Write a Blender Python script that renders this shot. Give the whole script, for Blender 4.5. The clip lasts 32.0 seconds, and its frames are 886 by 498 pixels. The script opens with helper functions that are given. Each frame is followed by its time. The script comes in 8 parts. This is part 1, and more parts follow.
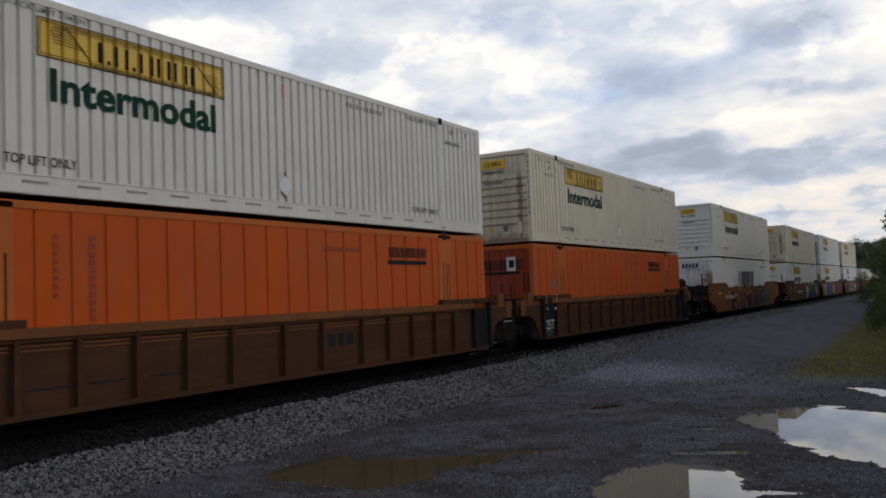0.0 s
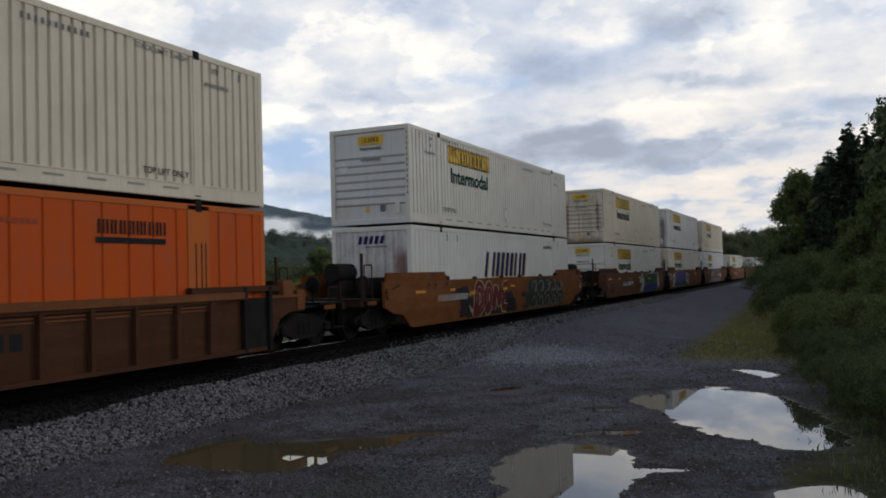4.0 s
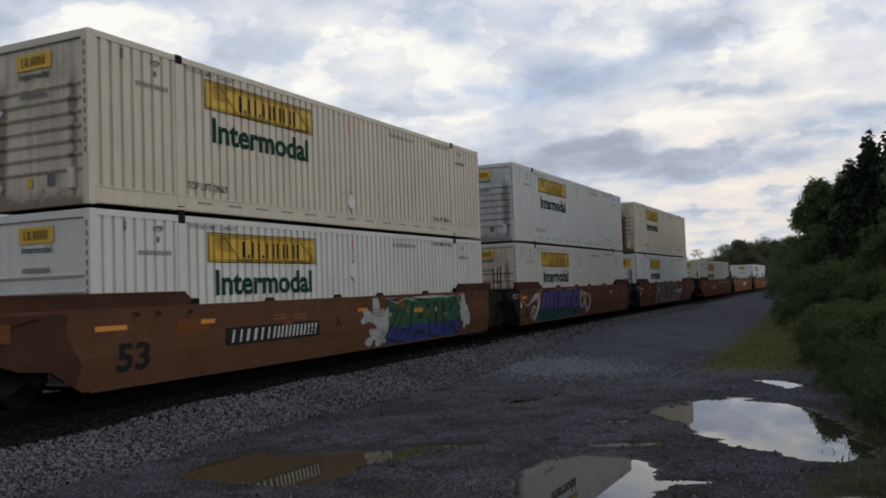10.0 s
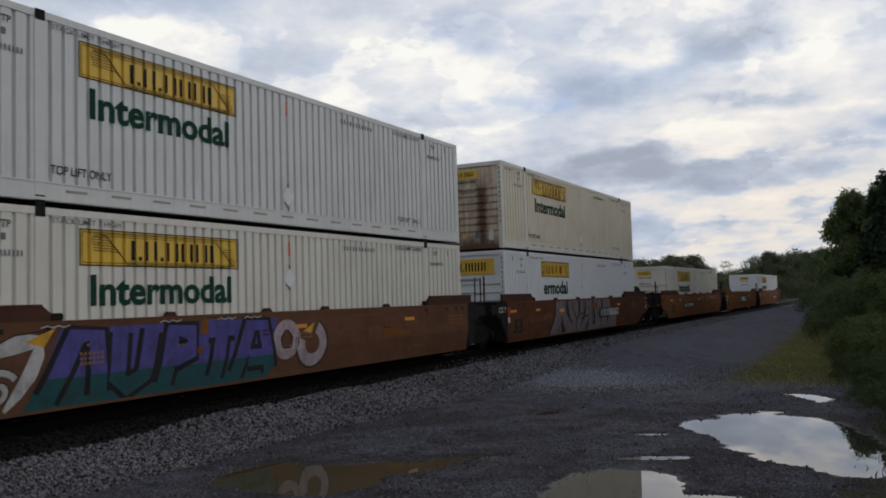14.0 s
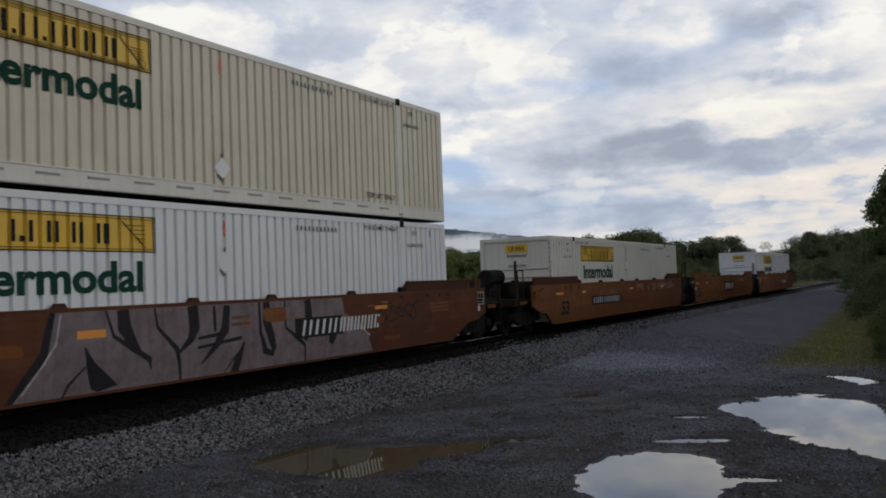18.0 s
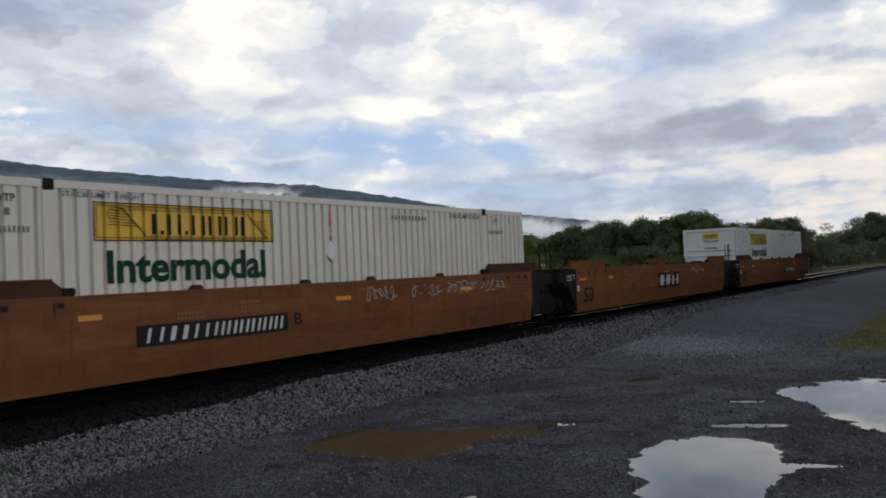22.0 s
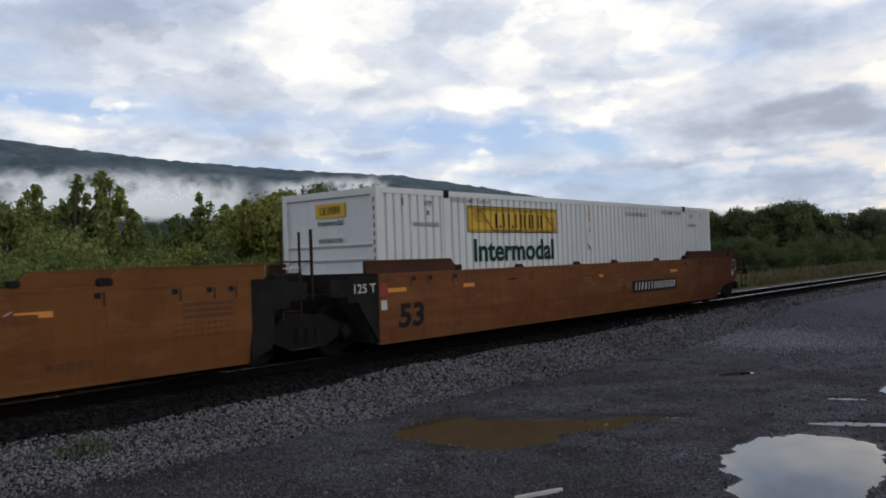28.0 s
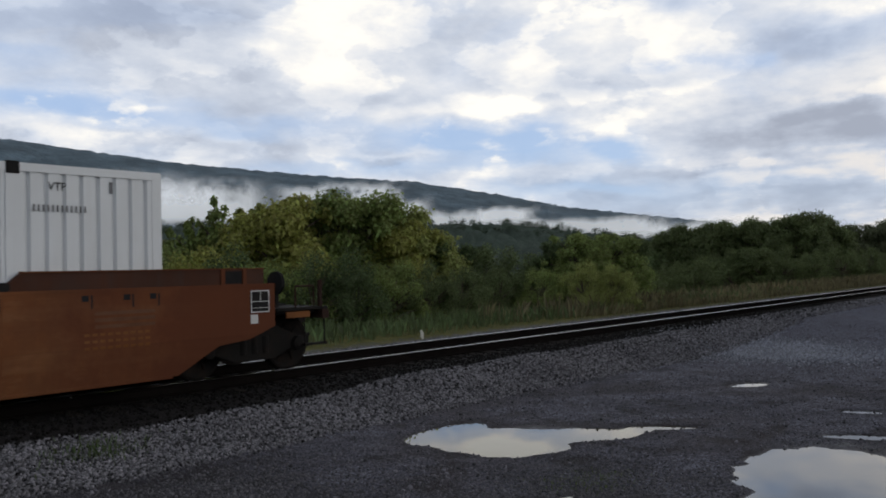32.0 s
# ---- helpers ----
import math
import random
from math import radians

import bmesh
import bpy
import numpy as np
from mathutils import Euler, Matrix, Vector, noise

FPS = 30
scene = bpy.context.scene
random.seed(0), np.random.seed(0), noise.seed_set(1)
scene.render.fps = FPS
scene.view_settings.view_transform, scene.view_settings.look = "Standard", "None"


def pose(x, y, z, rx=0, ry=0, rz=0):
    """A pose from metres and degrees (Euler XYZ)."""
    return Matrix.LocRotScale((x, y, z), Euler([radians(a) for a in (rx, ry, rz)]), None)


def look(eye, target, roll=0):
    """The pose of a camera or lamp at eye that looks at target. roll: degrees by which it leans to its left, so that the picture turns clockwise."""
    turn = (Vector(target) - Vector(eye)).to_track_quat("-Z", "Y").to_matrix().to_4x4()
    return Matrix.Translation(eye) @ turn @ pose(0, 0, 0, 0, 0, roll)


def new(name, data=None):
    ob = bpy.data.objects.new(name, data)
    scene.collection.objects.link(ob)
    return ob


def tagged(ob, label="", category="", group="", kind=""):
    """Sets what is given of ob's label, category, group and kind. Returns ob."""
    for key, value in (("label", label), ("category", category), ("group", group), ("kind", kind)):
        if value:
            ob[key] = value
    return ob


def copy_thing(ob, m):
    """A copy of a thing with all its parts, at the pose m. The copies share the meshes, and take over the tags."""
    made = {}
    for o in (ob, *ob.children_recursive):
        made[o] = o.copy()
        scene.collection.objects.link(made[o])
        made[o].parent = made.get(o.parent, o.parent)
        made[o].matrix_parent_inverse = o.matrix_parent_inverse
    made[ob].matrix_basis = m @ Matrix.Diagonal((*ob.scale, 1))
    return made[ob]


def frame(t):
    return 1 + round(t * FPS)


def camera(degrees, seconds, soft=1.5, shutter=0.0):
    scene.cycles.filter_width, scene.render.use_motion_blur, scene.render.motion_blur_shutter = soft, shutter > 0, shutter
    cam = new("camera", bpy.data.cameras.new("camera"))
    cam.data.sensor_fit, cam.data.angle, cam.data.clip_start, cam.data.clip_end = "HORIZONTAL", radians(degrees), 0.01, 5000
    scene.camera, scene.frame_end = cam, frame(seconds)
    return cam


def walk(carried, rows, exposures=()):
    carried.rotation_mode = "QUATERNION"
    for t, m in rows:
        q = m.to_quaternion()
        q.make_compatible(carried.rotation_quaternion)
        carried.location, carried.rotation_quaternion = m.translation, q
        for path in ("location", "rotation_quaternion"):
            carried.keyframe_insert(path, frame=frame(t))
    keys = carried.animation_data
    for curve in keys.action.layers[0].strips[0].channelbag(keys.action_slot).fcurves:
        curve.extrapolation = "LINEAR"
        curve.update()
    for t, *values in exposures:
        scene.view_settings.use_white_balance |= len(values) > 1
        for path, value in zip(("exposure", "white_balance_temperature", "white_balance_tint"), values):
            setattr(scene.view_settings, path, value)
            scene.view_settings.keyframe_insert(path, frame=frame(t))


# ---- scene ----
# World: x runs along the track (the train rolls towards -x), y away from the viewer, z up, rail heads at z = 0.
EYE_Z = 1.64
cam = camera(54.65, 32.0, soft=1.8, shutter=0.15)
EXPOSURES = [(0.0, 0.04), (4.0, 0.02), (7.0, 0.02), (7.6, -0.14), (8.0, -0.18), (9.0, 0.06), (9.5, 0.06), (10.0, -0.04), (11.2, -0.12), (12.5, -0.04), (14.5, -0.07), (17.0, -0.05), (18.5, -0.12), (20.0, 0.06), (22.0, 0.0), (24.5, 0.0), (26.8, 0.18), (28.2, 0.06), (30.0, 0.0), (32.0, 0.02)]
# seconds, yaw, pitch, roll of the hand-held camera, which turns on the spot
TURNS = [
    (0.0, -59.17, 3.08, 2.17),
    (0.5, -59.23, 3.03, 2.02),
    (1.0, -59.20, 3.21, 1.82),
    (1.5, -59.45, 3.22, 1.84),
    (2.0, -59.73, 2.98, 1.57),
    (2.5, -60.58, 2.69, 1.62),
    (3.0, -62.59, 2.32, 1.24),
    (3.5, -64.88, 1.82, 1.21),
    (5.5, -66.19, 1.71, 1.88),
    (6.0, -66.24, 1.81, 2.00),
    (6.5, -66.32, 1.76, 2.01),
    (7.0, -66.28, 1.91, 1.95),
    (7.5, -66.03, 2.13, 2.04),
    (8.0, -65.60, 2.32, 1.97),
    (8.5, -65.11, 2.37, 2.02),
    (9.0, -64.98, 2.26, 1.86),
    (9.5, -64.71, 2.47, 1.83),
    (10.0, -64.40, 2.56, 1.99),
    (10.5, -64.23, 2.67, 2.00),
    (11.0, -63.68, 2.95, 2.02),
    (11.5, -63.43, 2.79, 1.88),
    (12.0, -63.78, 2.92, 1.70),
    (12.5, -63.85, 3.21, 1.56),
    (13.0, -63.67, 3.25, 1.61),
    (13.5, -63.26, 3.32, 1.62),
    (14.0, -62.62, 3.33, 1.71),
    (14.5, -61.42, 3.20, 1.58),
    (16.5, -61.00, 2.47, 1.81),
    (17.0, -60.69, 2.35, 1.92),
    (17.5, -60.48, 2.33, 1.81),
    (18.0, -60.25, 2.32, 2.12),
    (18.5, -60.03, 2.27, 2.33),
    (19.0, -59.77, 2.46, 2.58),
    (19.5, -59.22, 2.17, 2.65),
    (20.0, -57.90, 1.43, 2.37),
    (20.5, -57.01, 1.39, 2.58),
    (21.0, -56.89, 1.48, 2.97),
    (21.5, -56.98, 1.48, 2.25),
    (22.0, -56.78, 1.37, 2.40),
    (22.5, -56.70, 1.55, 2.88),
    (23.0, -56.40, 1.70, 3.07),
    (23.5, -55.93, 1.86, 2.71),
    (24.0, -55.62, 1.84, 2.74),
    (24.5, -55.44, 1.67, 2.65),
    (26.5, -52.79, 0.88, 2.20),
    (27.0, -52.02, 0.81, 2.26),
    (27.5, -51.42, 0.90, 2.12),
    (28.0, -50.97, 0.93, 2.05),
    (28.5, -50.78, 1.28, 1.71),
    (29.0, -50.60, 1.55, 1.58),
    (29.5, -50.53, 1.56, 1.52),
    (30.0, -50.56, 1.49, 1.31),
    (30.5, -50.57, 1.44, 1.18),
    (31.0, -50.66, 1.43, 1.22),
    (31.5, -50.59, 1.47, 1.29),
    (32.0, -50.10, 1.39, 1.27),
]
walk(cam, [(t, pose(0, 0, EYE_Z, 90 + pitch, roll, yaw)) for t, yaw, pitch, roll in TURNS], EXPOSURES)

# metres rolled by the train, every half second from 0 to 32 s
ROLLED = [0.00, 3.17, 6.33, 9.48, 12.62, 15.74, 18.86, 21.96, 25.04, 28.11, 31.16, 34.20, 37.22, 40.22, 43.21, 46.19, 49.15, 52.09, 55.02, 57.94, 60.84, 63.74, 66.63, 69.51, 72.40, 75.27, 78.14, 81.00, 83.85, 86.68, 89.49, 92.30, 95.09, 97.88, 100.66, 103.44, 106.22, 108.99, 111.76, 114.52, 117.26, 119.99, 122.71, 125.43, 128.14, 130.84, 133.54, 136.24, 138.93, 141.61, 144.28, 146.93, 149.58, 152.21, 154.83, 157.45, 160.07, 162.69, 165.31, 167.93, 170.56, 173.18, 175.80, 178.43, 181.05]
TRACK_Y = 12.385


def rolled(t):
    k = min(int(t * 2), 63)
    return ROLLED[k] + (ROLLED[k + 1] - ROLLED[k]) * (t * 2 - k)


# ---- world and sun ----
SUN_AZ, SUN_EL = radians(-48), radians(17)
world = bpy.data.worlds.new("sky")
scene.world = world
world.use_nodes = True


def build_sky():
    nt = world.node_tree
    nt.nodes.clear()
    N, L = nt.nodes.new, nt.links.new

    def math_(op, a, b=None, c=None, clamp=False):
        n = N("ShaderNodeMath")
        n.operation, n.use_clamp = op, clamp
        for i, v in enumerate((a, b, c)):
            if v is None:
                continue
            if isinstance(v, (int, float)):
                n.inputs[i].default_value = v
            else:
                L(v, n.inputs[i])
        return n.outputs[0]

    def smooth(v, lo, hi):
        n = N("ShaderNodeMapRange")
        n.interpolation_type = "SMOOTHSTEP"
        n.inputs["From Min"].default_value, n.inputs["From Max"].default_value = lo, hi
        L(v, n.inputs["Value"])
        return n.outputs["Result"]

    def mix(fac, a, b):
        n = N("ShaderNodeMix")
        n.data_type = "RGBA"
        for sock, v in ((n.inputs["Factor"], fac), (n.inputs[6], a), (n.inputs[7], b)):
            if isinstance(v, (int, float)):
                sock.default_value = v
            elif isinstance(v, tuple):
                sock.default_value = (*v, 1)
            else:
                L(v, sock)
        return n.outputs[2]

    def noise_(vec, scale, detail, rough, offset, stretch=(1, 1, 1), distort=0.0):
        m = N("ShaderNodeMapping")
        m.inputs["Location"].default_value = offset
        m.inputs["Scale"].default_value = stretch
        L(vec, m.inputs["Vector"])
        n = N("ShaderNodeTexNoise")
        n.inputs["Scale"].default_value, n.inputs["Detail"].default_value = scale, detail
        n.inputs["Roughness"].default_value, n.inputs["Distortion"].default_value = rough, distort
        L(m.outputs[0], n.inputs["Vector"])
        return n.outputs["Fac"]

    tc = N("ShaderNodeTexCoord")
    sep = N("ShaderNodeSeparateXYZ")
    L(tc.outputs["Generated"], sep.inputs[0])
    x, y, z = sep.outputs
    DEG = 180 / math.pi
    warp = noise_(tc.outputs["Generated"], 8.0, 7, 0.56, (2.0, 0.4, 1.1), (1, 1, 2.4))
    warp2 = noise_(tc.outputs["Generated"], 8.0, 7, 0.56, (5.0, 3.4, 7.1), (1, 1, 2.4))
    az = math_("ADD", math_("MULTIPLY", math_("ARCTAN2", y, x), DEG), math_("MULTIPLY", math_("SUBTRACT", warp, 0.5), 11.0))
    el = math_("ADD", math_("MULTIPLY", math_("ARCSINE", z), DEG), math_("MULTIPLY", math_("SUBTRACT", warp2, 0.5), 3.4))

    def cloud_bank(a, e, da, de):
        u = math_("DIVIDE", math_("SUBTRACT", az, a), da)
        w = math_("DIVIDE", math_("SUBTRACT", el, e), de)
        r2 = math_("ADD", math_("MULTIPLY", u, u), math_("MULTIPLY", w, w))
        return math_("EXPONENT", math_("MULTIPLY", math_("POWER", r2, 1.35), -1.0))

    def total(banks, start):
        s = start
        for a, e, da, de, weight in banks:
            s = math_("MULTIPLY_ADD", cloud_bank(a, e, da, de), weight, s)
        return s

    sky = N("ShaderNodeTexSky")
    sky.sky_type, sky.sun_disc = "NISHITA", False
    sky.sun_elevation, sky.sun_rotation = SUN_EL, radians(90) - SUN_AZ
    sky.air_density, sky.dust_density, sky.ozone_density = 1.0, 1.0, 2.0
    base = N("ShaderNodeVectorMath")
    base.operation = "SCALE"
    L(sky.outputs[0], base.inputs[0])
    base.inputs["Scale"].default_value = 0.15
    clear = mix(0.65, base.outputs[0], (0.40, 0.56, 0.90))
    # grey sheets and white heaps, heaped where the day's clouds stand
    # seen in perspective: the deck's plan shrinks towards the horizon
    flatten = N("ShaderNodeCombineXYZ")
    deep = math_("ADD", math_("MAXIMUM", z, 0.0), 0.17)
    L(math_("DIVIDE", x, deep), flatten.inputs[0])
    L(math_("DIVIDE", y, deep), flatten.inputs[1])
    plan = flatten.outputs[0]
    lump = noise_(plan, 1.7, 7, 0.52, (3.3, 1.2, 0.0), (1, 1, 1), 0.1)
    lump_lit = noise_(plan, 1.7, 7, 0.52, (3.3 + 0.07, 1.2 - 0.10, 0.0), (1, 1, 1), 0.1)
    relief = math_("SUBTRACT", lump, lump_lit)
    puff = noise_(tc.outputs["Generated"], 9.0, 12, 0.60, (1.3, 0.2, 4.0), (1, 1, 1.9), 0.15)
    heap = math_("ABSOLUTE", math_("SUBTRACT", noise_(tc.outputs["Generated"], 7.5, 9, 0.56, (6.1, 2.2, 0.7), (1, 1, 2.0), 0.1), 0.5))
    sheet_ = noise_(tc.outputs["Generated"], 3.2, 6, 0.55, (4.0, 2.0, 0.5), (1, 1, 3.2), 0.5)
    tone = math_("MULTIPLY_ADD", math_("SUBTRACT", puff, 0.5), 0.70, 0.53)
    tone = math_("MULTIPLY_ADD", math_("SUBTRACT", lump, 0.5), 0.34, tone)
    tone = math_("MULTIPLY_ADD", math_("SUBTRACT", 0.080, heap), 1.0, tone)
    edge = noise_(tc.outputs["Generated"], 6.5, 10, 0.55, (9.3, 4.1, 2.6), (1, 1, 2.1), 0.1)
    tone = math_("MULTIPLY_ADD", math_("SUBTRACT", smooth(edge, 0.485, 0.525), 0.5), 0.15, tone)
    tone = math_("MULTIPLY_ADD", relief, 0.9, tone)
    tone = math_("MULTIPLY_ADD", math_("SUBTRACT", sheet_, 0.5), 0.28, tone)
    streak = noise_(tc.outputs["Generated"], 5.0, 8, 0.6, (0.4, 7.0, 2.5), (1, 1, 7.0), 0.2)
    tone = math_("MULTIPLY_ADD", math_("MULTIPLY", math_("SUBTRACT", streak, 0.5), math_("SUBTRACT", 1.0, smooth(z, 0.10, 0.24))), 0.40, tone)
    tone = total([(27.0, 4.2, 9.0, 2.20, -0.20), (58.0, 15.0, 9.0, 4.00, -0.13), (6.0, 14.0, 16.0, 6.00, 0.16), (8.0, 4.2, 10.0, 1.60, -0.12), (20.0, 4.0, 10.0, 1.80, -0.12),
                  (48.0, 16.2, 3.3, 2.27, 0.34), (46.9, 13.0, 3.7, 0.98, 0.30), (37.9, 10.8, 4.6, 0.68, 0.34), (31.4, 14.1, 6.2, 1.89, 0.20), (27.8, 10.7, 3.5, 0.45, 0.26), (27.5, 9.4, 4.2, 0.57, 0.30), (41.9, 16.9, 6.3, 1.51, 0.22), (56.4, 13.2, 1.9, 0.45, 0.16), (58.6, 10.8, 1.7, 0.45, 0.18),
                  (60.7, 16.3, 11.8, 1.89, -0.10), (53.2, 10.4, 6.1, 0.76, -0.06), (16.1, 13.1, 5.4, 1.36, -0.36), (14.7, 8.1, 4.6, 1.28, -0.40), (54.7, 8.5, 2.9, 0.60, -0.26), (61.2, 9.1, 2.3, 0.28, -0.20), (43.3, 7.3, 3.4, 0.30, -0.26), (45.2, 8.5, 1.1, 0.30, 0.10), (20.9, 5.9, 3.0, 0.28, -0.14),
                  (34.3, 5.4, 5.7, 0.28, -0.18), (28.7, 4.3, 6.1, 0.28, -0.12), (34.2, 8.4, 4.6, 0.53, 0.06), (36.0, 10.6, 2.3, 0.76, 0.24), (27.0, 14.8, 3.1, 2.08, 0.22), (32.8, 12.7, 3.1, 0.91, 0.16), (14.4, 15.3, 2.4, 1.36, 0.32), (8.8, 15.8, 4.3, 1.59, -0.38), (7.4, 12.0, 3.1, 0.42, -0.26),
                  (9.3, 7.4, 7.2, 0.98, -0.44), (16.2, 9.3, 2.3, 0.60, -0.30), (9.3, 8.2, 1.9, 0.28, 0.22), (12.8, 5.6, 9.9, 0.45, 0.12), (12.9, 4.5, 9.1, 0.28, -0.14), (4.1, 13.9, 3.1, 1.51, 0.24), (10.9, 10.1, 5.4, 0.45, 0.20), (32.6, 17.7, 3.6, 1.13, 0.14), (25.0, 17.7, 2.0, 1.51, -0.22),
                  (21.8, 6.2, 4.9, 0.30, -0.14), (30.1, 16.9, 5.1, 0.98, 0.16), (1.3, 14.0, 5.4, 0.68, 0.26), (-1.3, 9.7, 3.4, 0.53, -0.26), (0.3, 8.2, 2.3, 0.34, -0.20), (4.5, 11.0, 6.9, 0.34, 0.14), (28.8, 12.4, 2.3, 0.98, 0.16), (22.0, 11.5, 3.1, 0.68, -0.10), (3.7, 5.3, 4.2, 0.34, -0.14),
                  (6.4, 6.0, 4.6, 0.28, 0.14)], tone)
    tone = math_("MINIMUM", math_("MAXIMUM", tone, 0.0), 1.0)
    ramp = N("ShaderNodeValToRGB")
    ramp.color_ramp.interpolation = "B_SPLINE"
    stops = ((0.0, (0.355, 0.39, 0.475)), (0.28, (0.51, 0.56, 0.66)), (0.52, (0.65, 0.70, 0.79)), (0.78, (0.89, 0.885, 0.885)), (1.0, (1.11, 1.065, 0.97)))
    while len(ramp.color_ramp.elements) < len(stops):
        ramp.color_ramp.elements.new(0.5)
    for e_, (pos, col_) in zip(ramp.color_ramp.elements, stops):
        e_.position, e_.color = pos, (*col_, 1)
    L(tone, ramp.inputs[0])
    cloud = ramp.outputs[0]
    gap = total([(27.0, 4.6, 8.0, 1.60, 0.45), (63.7, 10.8, 7.3, 0.91, 0.85), (38.0, 8.8, 7.3, 0.98, 0.80), (59.2, 9.7, 10.0, 0.60, 0.45), (29.4, 7.5, 5.7, 0.83, 0.50), (42.9, 6.8, 9.9, 0.53, 0.45), (49.6, 9.6, 6.1, 0.76, 0.30), (67.1, 12.8, 5.4, 0.83, 0.35), (24.1, 13.0, 2.6, 0.80, 0.50),
                (27.8, 7.7, 2.3, 0.98, 0.55), (35.3, 8.0, 3.4, 1.51, 0.55), (33.2, 5.1, 8.3, 0.53, 0.40), (20.4, 12.2, 1.5, 0.76, 0.40)], math_("MULTIPLY", smooth(sheet_, 0.50, 0.36), 0.22))
    gap = math_("MULTIPLY", math_("MINIMUM", gap, 0.85), math_("SUBTRACT", 1.0, smooth(tone, 0.62, 0.95)))
    col = mix(gap, cloud, clear)
    # the low sky towards the sun is warm
    side = smooth(x, 0.87, 1.0)
    low = math_("MULTIPLY", math_("SUBTRACT", 1.0, smooth(z, 0.03, 0.28)), smooth(tone, 0.30, 0.62))
    col = mix(math_("MULTIPLY", math_("MULTIPLY", side, low), 0.62), col, (1.0, 0.86, 0.70))
    haze = math_("SUBTRACT", 1.0, smooth(z, 0.0, 0.09))
    col = mix(math_("MULTIPLY", haze, 0.25), col, (0.62, 0.69, 0.78))
    # unseen darker deck added overhead, to dim the light on the ground
    overhead_dim = smooth(z, 0.30, 0.72)
    col = mix(math_("MULTIPLY", overhead_dim, 0.72), col, (0.125, 0.125, 0.13))
    bg = N("ShaderNodeBackground")
    L(col, bg.inputs["Color"])
    bg.inputs["Strength"].default_value = 1.0
    out = N("ShaderNodeOutputWorld")
    L(bg.outputs[0], out.inputs["Surface"])


build_sky()
sun = new("sun", bpy.data.lights.new("sun", "SUN"))
sun.data.energy, sun.data.angle, sun.data.color = 0.48, radians(20), (1.0, 0.93, 0.82)
sun.matrix_world = look((0, 0, 0), (-math.cos(SUN_AZ) * math.cos(SUN_EL), -math.sin(SUN_AZ) * math.cos(SUN_EL), -math.sin(SUN_EL)))


